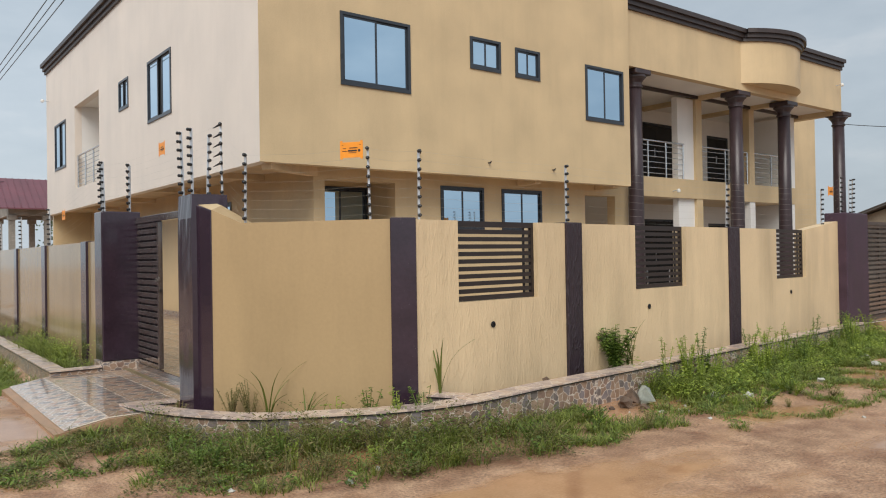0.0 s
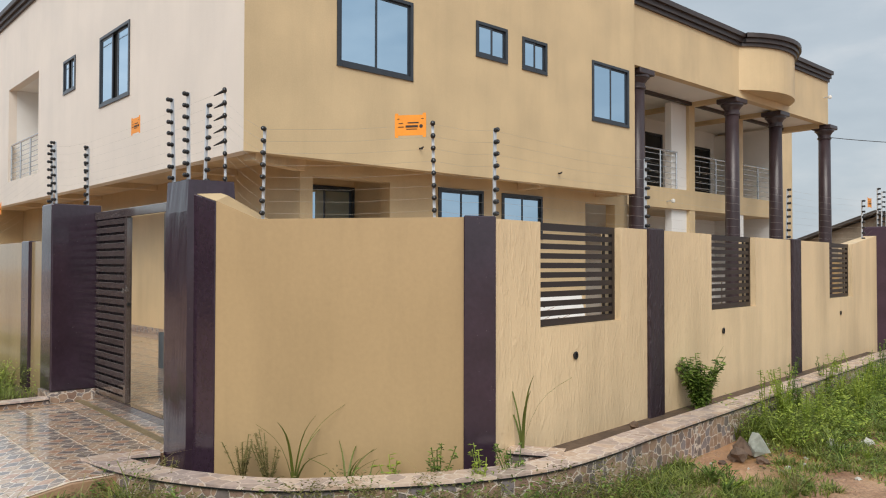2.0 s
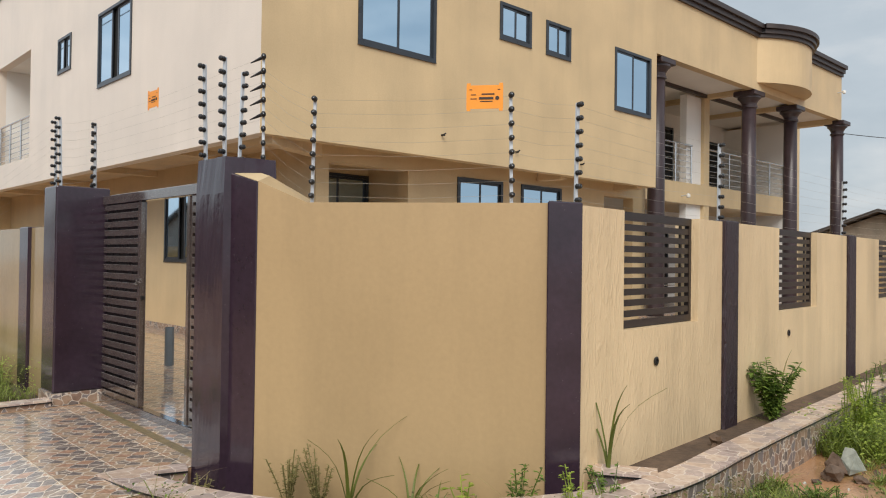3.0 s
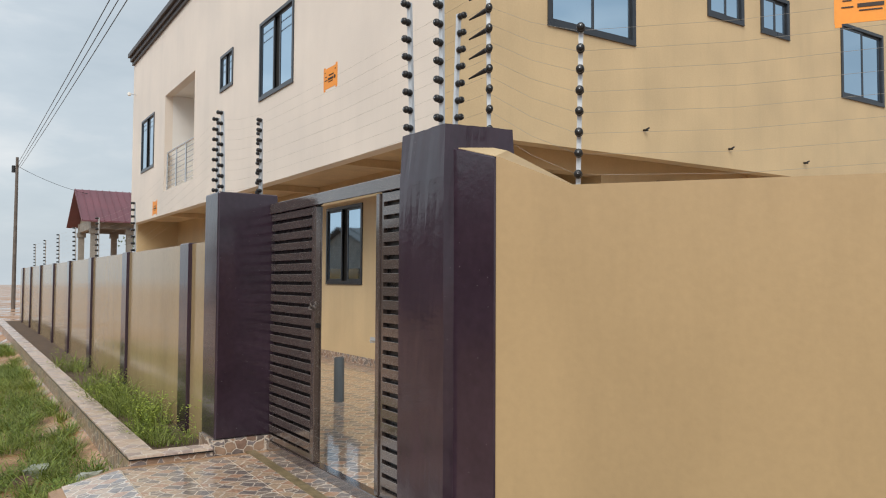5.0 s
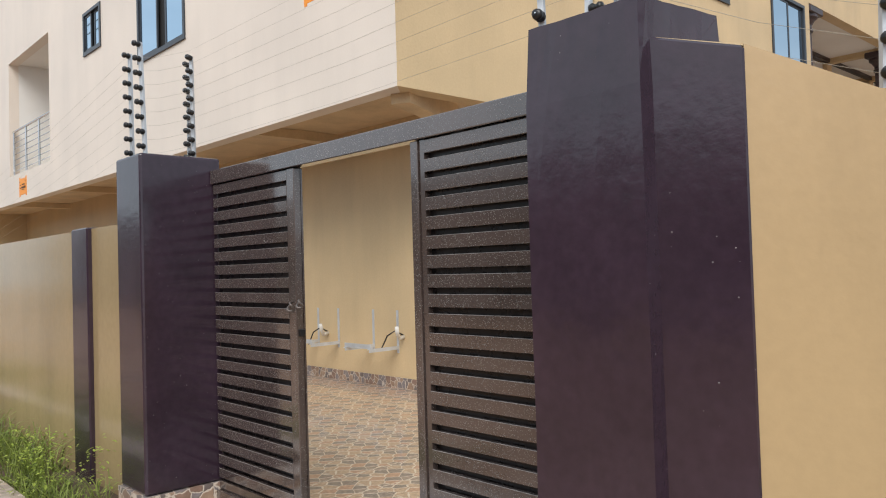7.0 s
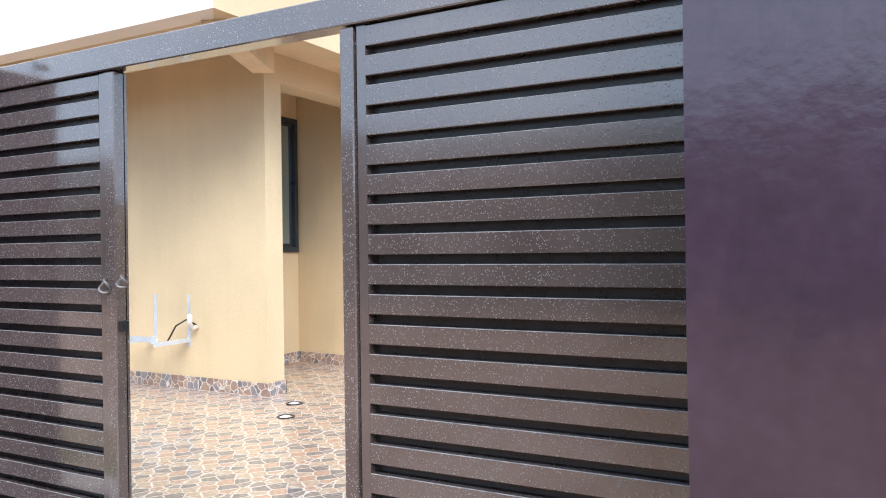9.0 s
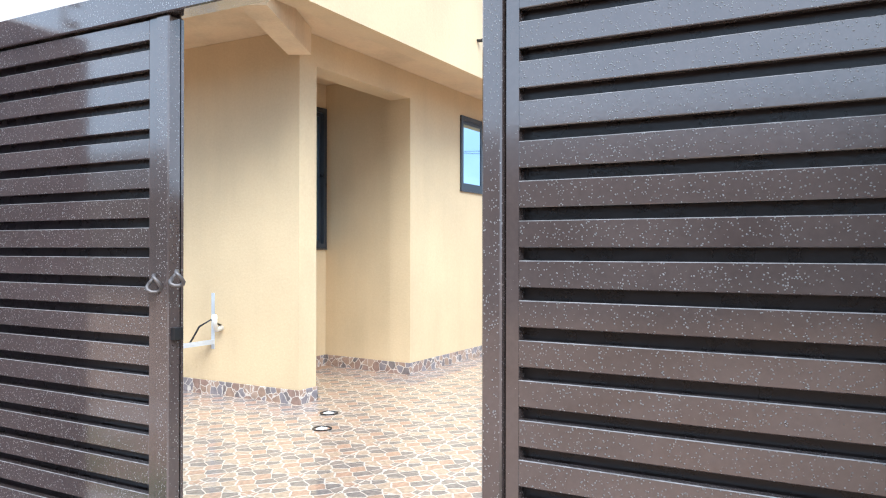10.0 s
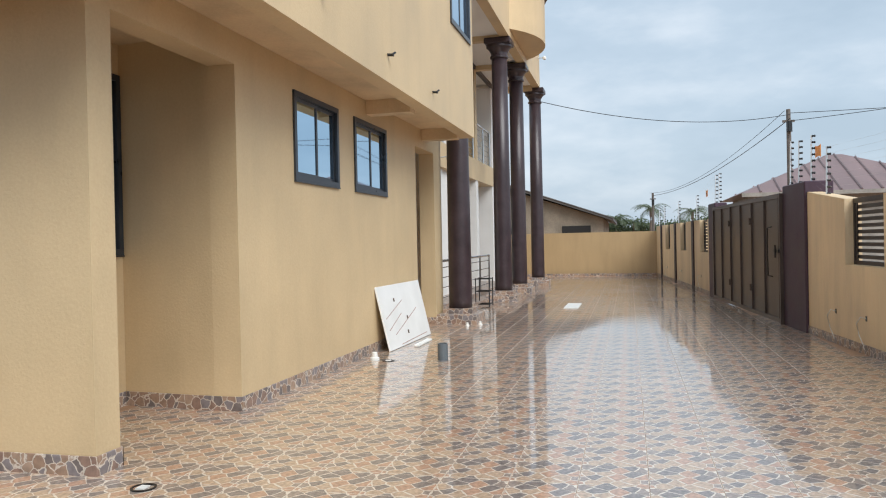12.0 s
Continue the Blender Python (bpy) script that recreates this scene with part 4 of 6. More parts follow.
for x0, x1, y0, y1, z0, z1, mt, lb in (
        (19.65, 20.45, 14.52, 14.72, 3.66, 6.12, M_WHITE, "white wall panel on the upper balcony"),
        (20.45, 20.75, SLY + 0.02, 14.75, 3.66, 6.12, M_WALL, "beige pilaster on the upper balcony"),
        (23.4, 23.7, SLY + 0.02, 14.75, 3.66, 6.12, M_WALL, "beige pilaster on the upper balcony"),
        (25.95, 26.3, SLY + 0.02, 16.6, 3.66, 6.12, M_WHITE, "white end wall of the upper balcony"),
        (19.65, 20.45, 14.52, 14.72, 0.2, 3.10, M_WHITE, "white wall panel on the ground porch"),
        (20.45, 20.75, SLY + 0.02, 14.75, 0.2, 3.10, M_WALL, "beige pilaster on the ground porch"),
        (23.4, 23.7, SLY + 0.02, 14.75, 0.2, 3.10, M_WHITE, "white partition on the ground porch"),
        (25.95, 26.25, SLY + 0.02, 16.6, 0.2, 3.10, M_WHITE, "white end wall of the ground porch"),
        (16.2, 16.45, 13.9, 16.6, 0.0, 3.10, M_WHITE, "white side wall of the ground porch")):
    b = bmesh.new()
    box(b, x0, x1, y0, y1, z0, z1)
    tagged(part("wall_porch", b, mt), lb, "partition wall", kind="structure")
bm = bmesh.new()
box(bm, 26.32, 31.0, 16.0, HOUSE_N, 0, 7.5)
tagged(part("wall_wing_east", bm, M_WALL), "beige plastered east wing of the house", "house wall", kind="structure")
window("window_22", Matrix.Translation((27.6, 15.94, 4.6)), 1.4, 1.5)
bm = bmesh.new()
box(bm, 16.45, 26.3, 13.9, 16.6, -0.1, 0.2)
box(bm, 18.0, 25.0, 13.6, 13.9, -0.1, 0.1)
tagged(part("porch_floor", bm, M_SKIRT), "raised stone-patterned porch floor with a step", "porch floor", kind="structure")
railing("balcony_railing", Matrix.Translation((16.5, SLY + 0.08, 3.66)), 3.35, 1.05, 6, 0.9)
railing("balcony_railing", Matrix.Translation((20.8, SLY + 0.08, 3.66)), 2.55, 1.05, 6, 1.2)
railing("balcony_railing", Matrix.Translation((23.75, SLY + 0.08, 3.66)), 2.15, 1.05, 6, 0.9)
railing("porch_railing", Matrix.Translation((17.4, 13.98, 0.2)), 2.0, 0.85, 4, 1.0, "stainless steel porch handrail with horizontal bars")
railing("porch_railing", Matrix.Translation((20.2, 13.98, 0.2)), 2.5, 0.85, 4, 1.2, "stainless steel porch handrail with horizontal bars")


def doors(name, x0, x1, z0, z1):
    e = tagged(empty(name, Matrix.Translation((x0, 16.62, z0))), "dark security door in the porch wall", "door", kind="structure")
    w, h = x1 - x0, z1 - z0
    b = bmesh.new()
    for q in ((0, 0.07, 0, h), (w - 0.07, w, 0, h), (0.07, w - 0.07, h - 0.07, h)):
        box(b, q[0], q[1], 0, 0.08, q[2], q[3])
    part("door_frame", b, M_FRAME, e)
    for q0, q1 in ((0.08, w / 2 - 0.005), (w / 2 + 0.005, w - 0.08)):
        b = bmesh.new()
        box(b, q0, q1, 0.03, 0.07, 0.01, h - 0.08)
        for zz in (0.25, 0.25 + h * 0.36):
            box(b, q0 + 0.1, q1 - 0.1, 0.018, 0.03, zz, zz + h * 0.28)
        part("door_leaf", b, M_DARKROOM, e)
    b = bmesh.new()
    rod(b, (w / 2 - 0.08, 0.0, 1.0), (w / 2 - 0.08, 0.0, 1.3), 0.012)
    part("handle", b, M_STEEL, e)


for k, q in enumerate(PORCH_DOORS):
    doors(f"door_{k + 1}", *q)


# porch columns
def porch_column(x, y):
    e = tagged(empty("porch_column", Matrix.Translation((x, y, 0))), "tall aubergine-painted porch column on a stone-tiled plinth", "column", "porch columns", "structure")
    b = bmesh.new()
    box(b, -0.40, 0.40, -0.36, 0.36, -0.1, 0.17)
    bevelled(b, 0.008)
    part("plinth", b, M_SKIRT, e, "stone-patterned tiled plinth")
    b = bmesh.new()
    box(b, -0.26, 0.26, -0.26, 0.26, 0.17, 0.26)
    part("base_block", b, M_SKIRT, e, "stone-patterned base block")
    b = bmesh.new()
    lathe(b, [(0.205, 0.26), (0.205, 0.4), (0.195, 3.0), (0.183, 5.7)], 32)
    part("shaft", b, M_COLUMN, e, smooth=True)
    b = bmesh.new()
    lathe(b, [(0.185, 5.70), (0.215, 5.72), (0.215, 5.76), (0.19, 5.78), (0.195, 5.84), (0.25, 5.93), (0.30, 5.97), (0.30, 6.02)], 32)
    part("capital", b, M_COLUMN, e)
    b = bmesh.new()
    box(b, -0.31, 0.31, -0.31, 0.31, 6.02, 6.158)
    bevelled(b, 0.02)
    part("abacus", b, M_COLUMN, e)
    return e


for x, y in ((16.1, 13.3), (20.75, 13.28), (23.47, 13.28), (26.9, 13.18)):
    porch_column(x, y)


# ---- kerbs and planters ----
def strip(bm, pts, w, z0, tops):
    """A wall of width w along plan points, with a height for each."""
    pts = [Vector(p) for p in pts]
    L, R = [], []
    for k, p in enumerate(pts):
        d = (pts[min(k + 1, len(pts) - 1)] - pts[max(k - 1, 0)]).normalized()
        n = Vector((-d.y, d.x)) * w / 2
        L.append(p + n), R.append(p - n)
    rows = [[bm.verts.new((q.x, q.y, z)) for q, z in ((L[k], z0), (R[k], z0), (R[k], tops[k]), (L[k], tops[k]))] for k in range(len(pts))]
    for a, b in zip(rows, rows[1:]):
        for i in range(4):
            bm.faces.new((a[i], a[(i + 1) % 4], b[(i + 1) % 4], b[i]))
    bm.faces.new(rows[0])
    bm.faces.new(rows[-1][::-1])


def smooth_path(pts, n):
    """Rounded path through control points (Catmull-Rom)."""
    out = []
    p = [pts[0], *pts, pts[-1]]
    for i in range(1, len(p) - 2):
        for k in range(n):
            t = k / n
            out.append(tuple(0.5 * (2 * p[i][c] + (p[i + 1][c] - p[i - 1][c]) * t + (2 * p[i - 1][c] - 5 * p[i][c] + 4 * p[i + 1][c] - p[i + 2][c]) * t * t + (3 * p[i][c] - p[i - 1][c] - 3 * p[i + 1][c] + p[i + 2][c]) * t ** 3) for c in range(len(pts[0]))))
    out.append(tuple(pts[-1]))
    return out


def kerb(pts3, w, label, base=-0.35):
    pts = [p[:2] for p in pts3]
    tops = [p[2] for p in pts3]
    b = bmesh.new()
    strip(b, pts, w, base, [t - 0.022 for t in tops])
    k = tagged(part("planter_kerb", b, M_SKIRT), label, "kerb", "planter kerbs", "structure")
    b = bmesh.new()
    strip2 = [Vector(p) for p in pts]
    strip(b, pts, w + 0.03, -1, tops)
    for v in b.verts:
        if v.co.z < -0.9:
            d = min(range(len(pts)), key=lambda i: (strip2[i] - v.co.xy).length)
            v.co.z = tops[d] - 0.02
    # Thin black strip paints the shadow line below the coping's edge.
    trim = bmesh.new()
    strip(trim, pts, w + 0.034, -1, [t - 0.016 for t in tops])
    for v in trim.verts:
        if v.co.z < -0.9:
            d = min(range(len(pts)), key=lambda i: (strip2[i] - v.co.xy).length)
            v.co.z = tops[d] - 0.027
    part("shadow_strip", trim, M_BLACK, k, "thin black strip painting the shadow line under the coping")
    part("coping", b, M_COPING, k, "pink-grey stone-print tile coping")
    return k


M_COPING = crazy_stone("stone_print_coping", 0.12, (1, 1, 1), 0.3, [(0.52, 0.38, 0.29), (0.40, 0.31, 0.27), (0.58, 0.45, 0.36), (0.46, 0.36, 0.32)], (0.70, 0.60, 0.52), 0.03, bump=0.1)
curve = smooth_path([(2.55, 9.30, 0.015), (2.60, 8.65, 0.045), (2.76, 8.02, 0.075), (3.06, 7.42, 0.10), (3.50, 6.97, 0.13), (3.98, 6.60, 0.155), (4.45, 6.385, 0.175), (4.98, 6.352, 0.185), (5.6, 6.413, 0.19)], 6)
f_off = [(5.6 + 0.69 * k, line_y(5.6 + 0.69 * k) - 0.495, 0.19) for k in range(1, 14)]
kerb([*curve, *f_off], 0.21, "curved planter kerb faced with crazy stone tile")
kerb([(4.63, 6.81, 0.186), (4.84, 6.47, 0.186)], 0.17, "short tiled divider kerb at the fence corner")
kerb([(2.67, 9.20, 0.012), (2.975, 9.10, 0.012)], 0.12, "tiled edge between the driveway and the planter")
kerb([(2.385, 36.0, 0.06), (2.385, 24, 0.06), (2.385, 18, 0.06), (2.385, 12.225, 0.06)], 0.19, "planter kerb with pink tile coping beside the drive")
kerb([(2.275, 12.13, 0.06), (2.928, 12.13, 0.06)], 0.17, "planter kerb with pink tile coping beside the drive")
# planter soil
for nm, poly, z in (("planter_soil", [(2.46, 12.2), (2.94, 12.2), (3.02, 12.48), (3.02, 36), (2.46, 36)], -0.02), ("planter_soil", [(2.6, 9.2), (2.65, 8.6), (3.05, 7.6), (3.5, 7.1), (4.3, 6.60), (4.6, 6.8), (4.27, 6.95), (3.12, 8.45), (2.98, 8.7), (2.98, 9.2)], -0.15),
                    ("planter_soil", [(4.66, 6.6), (6.0, 6.6), (14.2, line_y(14.2) - 0.35), (14.2, line_y(14.2) + 0.01), (4.6, line_y(4.6) + 0.01)], 0.09)):
    b = bmesh.new()
    prism(b, poly, -0.34, z)
    tagged(part(nm, b, M_SOIL), "dark damp soil in the planter", "soil", kind="structure")

# drive in front of the gate
bm = bmesh.new()
prism(bm, [(1.71, 8.70), (2.19, 8.68), (2.52, 8.68), (2.57, 9.30), (2.75, 9.165), (3.44, 9.03), (3.44, 12.05), (2.19, 12.05), (1.71, 11.92)], -0.4, [-0.098, -0.012, -0.012, -0.012, -0.012, -0.012, -0.012, -0.012, -0.098])
drive = tagged(part("floor_drive", bm, M_GROUT), "wet stone-print tiled drive sloping to the road", "driveway", kind="structure")

bm = bmesh.new()
prism(bm, [(3.10, 9.12), (3.18, 9.11), (3.28, 12.03), (3.20, 12.04)], -0.015, 0.0062)
tagged(part("drain_channel", bm, M_CHANNEL), "shallow silted drain channel across the tiled drive", "drain channel", kind="structure")

# ---- skirtings ----
def skirt(x0, x1, y0, y1, h=0.125):
    b = bmesh.new()
    box(b, x0, x1, y0, y1, -0.05, h)
    bevelled(b, 0.003)
    tagged(part("baseboard", b, M_SKIRT), "crazy stone tile skirting along the house wall", "skirting", "skirtings", "structure")


skirt(GXW - 0.014, GXW - 0.001, GY - 0.014, HOUSE_N)
skirt(GXW + 0.0, 7.299, GY - 0.014, GY - 0.001)
skirt(7.286, 7.299, GY - 0.014, GY + 0.26)
skirt(GXW + 0.2, 8.97, 14.836, 14.849)
b = bmesh.new()
prism(b, [(8.876, GY - 0.014), (8.889, GY - 0.014), (8.889, GY + 0.26), (8.984, 14.836), (8.971, 14.836), (8.876, GY + 0.26)], -0.05, 0.125)
tagged(part("baseboard", b, M_SKIRT), "crazy stone tile skirting along the house wall", "skirting", "skirtings", "structure")
skirt(8.890, 14.54, GY - 0.014, GY - 0.001)
skirt(15.68, 16.21, GY - 0.014, GY - 0.001)
skirt(15.666, 15.679, GY - 0.014, 15.19)
for s0, s1 in ((0.2, 10.4), (17.7, 28.1)):
    b = bmesh.new()
    box(b, s0, s1, 0.201, 0.214, -0.05, 0.11)
    bmesh.ops.transform(b, matrix=FRONT, verts=b.verts)
    tagged(part("baseboard", b, M_SKIRT), "crazy stone tile skirting along the fence wall", "skirting", "skirtings", "structure")
b = bmesh.new()
box(b, 32.45, 32.47, 9.4, 30, -0.05, 0.11)
bmesh.ops.rotate(b, verts=b.verts, cent=(32.6, 9.36, 0), matrix=Matrix.Rotation(radians(-3), 3, "Z"))
tagged(part("baseboard", b, M_SKIRT), "crazy stone tile skirting along the far fence wall", "skirting", "skirtings", "structure")


# ---- electric fence ----
def ins_mesh():
    b = bmesh.new()
    lathe(b, [(0.008, -0.026), (0.016, -0.023), (0.0185, -0.012), (0.013, -0.004), (0.013, 0.004), (0.0185, 0.012), (0.016, 0.023), (0.008, 0.026)], 12)
    return b


def fence_post(h=0.69, n=8):
    e = tagged(empty("electric_fence_post"), "slim pale electric fence post with black insulators", "fence post", "electric fence posts")
    b = bmesh.new()
    box(b, -0.010, 0.010, -0.010, 0.010, -0.10, h)
    part("pole", b, M_GALV, e)
    for k in range(n):
        z = 0.045 + k * (h - 0.06) / (n - 1)
        o = part("insulator", ins_mesh(), M_BLACK, e, smooth=True)
        o.matrix_basis = Matrix.Translation((-0.030, 0, z)) @ Matrix.Rotation(radians(90), 4, "Y")
        b = bmesh.new()
        rod(b, (-0.065, 0, 0), (0.012, 0, 0), 0.003, 5)
        pin = part("pin", b, M_STEEL, o)
        pin.matrix_basis = Matrix.Rotation(radians(-90), 4, "Y") @ Matrix.Translation((0.03, 0, 0))
    return e


def front_pt(s, y=0.1, z=TOP):
    return (FRONT @ Vector((s, y, z)))[:]


post = fence_post()
spots = [(4.19, 7.14, 1.87, 50), (4.66, 6.99, 1.86, 70), (3.35, 8.13, 1.86, 45), (*front_pt(2.42), 72), (*front_pt(6.3), 72),
         (3.03, 9.00, 2.17, 20), (3.03, 8.72, 2.17, 25), (3.30, 9.02, 2.17, 95), (3.40, 8.85, 2.17, 60),
         (3.04, 12.43, 2.19, 20), (3.00, 12.12, 2.19, 20), (3.37, 12.24, 2.19, 35), (3.42, 12.42, 2.19, 35),
         (*front_pt(10.7, 0.05, 2.19), 72), (*front_pt(11.3, 0.05, 2.19), 72), (*front_pt(11.4, 0.15, 2.19), 120), (*front_pt(9.9, 0.1, 1.93), 72),
         (*front_pt(17.1, 0.1, 2.19), 100), (*front_pt(17.55, 0.1, 2.19), 100), (*front_pt(20.1), 100), (*front_pt(23.35), 100), (*front_pt(26.7), 100), (*front_pt(28.1), 100),
         (3.12, 16.5, 1.79, 15), (3.12, 19.6, 1.79, 15), (3.12, 22.5, 1.79, 15), (3.12, 25.4, 1.79, 15), (3.12, 28.6, 1.79, 15), (3.12, 31.6, 1.79, 15)]
for k, (x, y, z, rz) in enumerate(spots):
    m = pose(x, y, z, 0.6 * ((k * 7) % 5 - 2), 0.5 * ((k * 5) % 5 - 2), rz)
    if k == 8:
        m = m @ Matrix.Diagonal((1, 1, 1.16, 1))
    if k == 0:
        post.matrix_world = m
    else:
        copy_thing(post, m)

# long strain insulators on the gate pillar post that turns the wires
for k in range(5):
    z = (0.045 + (k + 3) * 0.09) * 1.16
    b = bmesh.new()
    rod(b, (3.385, 8.86, 2.17 + z), (3.345, 8.955, 2.17 + z - 0.03), 0.014, 8, 0.004)
    tagged(part("strain_insulator", b, M_BLACK), "long black strain insulator on the electric fence post", "insulator", "strain insulators")


def fence_wires(pts, group):
    """Eight strands along posts (x, y, base height)."""
    for k in range(8):
        z = 0.045 + k * 0.09
        b = bmesh.new()
        line = []
        for p, q in zip(pts, pts[1:]):
            for t in (0, 0.5):
                line.append((p[0] + (q[0] - p[0]) * t, p[1] + (q[1] - p[1]) * t, p[2] + (q[2] - p[2]) * t + z - (0.02 if t else 0)))
        line.append((*pts[-1][:2], pts[-1][2] + z))
        tube(b, line, 0.0007, 4)
        tagged(part("fence_wire", b, M_WIRE), "thin steel strand of the electric fence", "wire", group)


fence_wires([(3.38, 8.80, 2.17), (3.35, 8.13, 1.86), (4.19, 7.14, 1.87), (4.66, 6.99, 1.86), front_pt(2.42), front_pt(6.3), front_pt(9.9, 0.1, 1.93), front_pt(10.7, 0.05, 2.19)], "road-side fence wires")
fence_wires([(3.37, 8.86, 2.27), (3.35, 12.24, 2.24), (3.02, 12.45, 2.19), (3.12, 16.5, 1.79), (3.12, 19.6, 1.79), (3.12, 25.4, 1.79), (3.12, 31.6, 1.79)], "side fence wires")


def warning_sign(x, y, z, rz, w=0.235, h=0.150):
    e = tagged(empty("warning_sign", pose(x, y, z, 0, 0, rz)), "orange plastic warning sign hung on the fence wires", "sign", "fence warning signs")
    b = bmesh.new()
    box(b, -w / 2, w / 2, -0.002, 0.002, -h / 2, h / 2)
    for sx in (-1, 1):
        for sz in (-1, 1):
            box(b, sx * w * 0.44 - 0.012, sx * w * 0.44 + 0.012, -0.002, 0.002, sz * h / 2 if sz > 0 else -h / 2 - 0.014, h / 2 + 0.014 if sz > 0 else -h / 2)
    part("plate", b, M_ORANGE, e)
    for a in ((-0.02, 0.062, 0.014, 0.022), (-0.036, 0.056, -0.016, -0.001), (-0.03, 0.05, -0.031, -0.026), (-0.092, -0.05, -0.014, -0.009), (-0.088, -0.056, 0.012, 0.017), (-0.098, -0.082, 0.045, 0.049), (0.082, 0.098, 0.045, 0.049)):
        b = bmesh.new()
        box(b, a[0], a[1], -0.0045, -0.0025, a[2], a[3])
        part("print_bar", b, M_PRINT, e)
    b = bmesh.new()
    rod(b, (0.080, -0.0045, -0.008), (0.080, -0.0025, -0.008), 0.013, 14)
    part("print_disc", b, M_PRINT, e)


warning_sign(4.07, 7.27, 2.54, -52.5)
fence_wires([front_pt(17.1, 0.1, 2.19), front_pt(17.55, 0.1, 2.19), front_pt(20.1), front_pt(23.35), front_pt(26.7), front_pt(28.1)], "far fence wires")
warning_sign(3.36, 10.75, 2.92, -90)
warning_sign(3.09, 15.2, 2.3, -90)
warning_sign(*front_pt(10.3, 0.075, 2.60), 4.8)
warning_sign(*front_pt(18.6, 0.1, 2.50), 184.8)


# ---- vehicle gate ----
vg = tagged(empty("vehicle_gate", FRONT @ Matrix.Translation((11.57, 0.26, 0.02))), "wide brown steel panelled vehicle gate, closed", "gate")
VW, VH = 5.35, 2.06
b = bmesh.new()
for q in ((0, VW, 0, 0.07), (0, VW, VH - 0.07, VH)):
    box(b, q[0], q[1], -0.03, 0.03, q[2], q[3])
part("frame_rail", b, M_GATE_IN, vg)
NP = 6
for k in range(NP + 1):
    x = k * (VW - 0.06) / NP
    b = bmesh.new()
    box(b, x, x + 0.06, -0.03, 0.035, 0.07, VH - 0.07)
    part("upright", b, M_GATE_IN, vg)
for k in range(NP):
    x = k * (VW - 0.06) / NP
    b = bmesh.new()
    box(b, x + 0.062, x + (VW - 0.06) / NP - 0.002, -0.004, 0.004, 0.07, VH - 0.07)
    part("panel", b, M_GATE_IN, vg)
b = bmesh.new()
box(b, -0.064, -0.008, -0.05, 0.03, -0.02, VH)
part("jamb", b, M_GATE_IN, vg)
for k in range(20):
    b = bmesh.new()
    box(b, 0.0, VW, -0.05, -0.032, 0.1 + k * 0.096, 0.158 + k * 0.096)
    part("slat", b, M_GATE, vg)
b = bmesh.new()
tube(b, [(0.42, 0.02, 0.72), (0.42, 0.09, 0.74), (0.42, 0.09, 1.52), (0.42, 0.02, 1.54)], 0.012)
part("pull_handle", b, M_BLACK, vg, "long black pull handle")
b = bmesh.new()
box(b, -0.06, 0.2, 0.036, 0.06, 1.12, 1.17)
rod(b, (0.05, 0.07, 1.04), (0.05, 0.07, 1.24), 0.014)
part("bolt", b, M_BLACK, vg, "black sliding bolt")
for k in (2, 4):
    for z in (0.4, 1.6):
        b = bmesh.new()
        rod(b, (k * (VW - 0.06) / NP + 0.03, 0.05, z), (k * (VW - 0.06) / NP + 0.03, 0.05, z + 0.12), 0.016)
        part("hinge", b, M_GATE_IN, vg)

# ---- things in the yard ----
def ac_bracket(y):
    e = tagged(empty("wall_bracket", Matrix.Translation((GXW, y, 0.5))), "galvanised air-conditioner bracket bolted to the wall", "bracket", "wall brackets")
    b = bmesh.new()
    box(b, -0.006, -0.001, -0.02, 0.02, -0.08, 0.44)
    part("upright_strap", b, M_GALV, e)
    b = bmesh.new()
    box(b, -0.46, -0.006, -0.018, 0.018, -0.004, 0.004)
    box(b, -0.46, -0.006, -0.018, -0.014, -0.035, -0.004)
    part("arm", b, M_GALV, e)


for y in (14.66, 15.14, 15.9, 16.38):
    ac_bracket(y)
for y0, y1 in ((14.64, 15.16), (15.88, 16.40)):
    b = bmesh.new()
    box(b, GXW - 0.44, GXW - 0.40, y0, y1, 0.506, 0.536)
    box(b, GXW - 0.44, GXW - 0.436, y0, y1, 0.536, 0.56)
    tagged(part("bracket_rail", b, M_GALV), "galvanised rail across the wall brackets", "rail", "bracket rails")


b = bmesh.new()
tube(b, [(6.82, 13.50, 3.262), (6.81, 13.49, 3.20), (6.83, 13.50, 3.12), (6.82, 13.50, 3.06)], 0.028, 8)
tube(b, [(6.87, 13.50, 3.262), (6.90, 13.48, 3.16), (6.85, 13.49, 3.08)], 0.012, 6)
tagged(part("soffit_pipe", b, M_CABLE, smooth=True), "dark pipe and cable end hanging under the soffit", "pipe")


def pipe_tail(y, z):
    e = tagged(empty("service_pipe", Matrix.Translation((GXW, y, z))), "white taped air-conditioner pipe and black cable end", "pipe", "service pipes")
    b = bmesh.new()
    tube(b, [(0, 0, 0), (-0.08, -0.01, -0.01), (-0.14, -0.05, 0.05), (-0.19, -0.10, 0.13)], 0.024, 8)
    part("taped_pipe", b, M_WPLASTIC, e, smooth=True)
    b = bmesh.new()
    tube(b, [(0, 0.01, 0.02), (-0.10, 0.04, 0.08), (-0.16, 0.12, 0.02), (-0.15, 0.22, -0.10), (-0.12, 0.30, -0.16)], 0.009, 6)
    part("cable_end", b, M_CABLE, e, "black cable end", smooth=True)


pipe_tail(14.55, 0.62)
pipe_tail(16.15, 0.60)


def standpipe(x, y, h, r, label):
    b = bmesh.new()
    lathe(b, [(r, -0.02), (r, h), (r * 0.88, h), (r * 0.88, 0.02)], 20, (x, y))
    tagged(part("standpipe", b, M_PVC, smooth=False), label, "pipe")


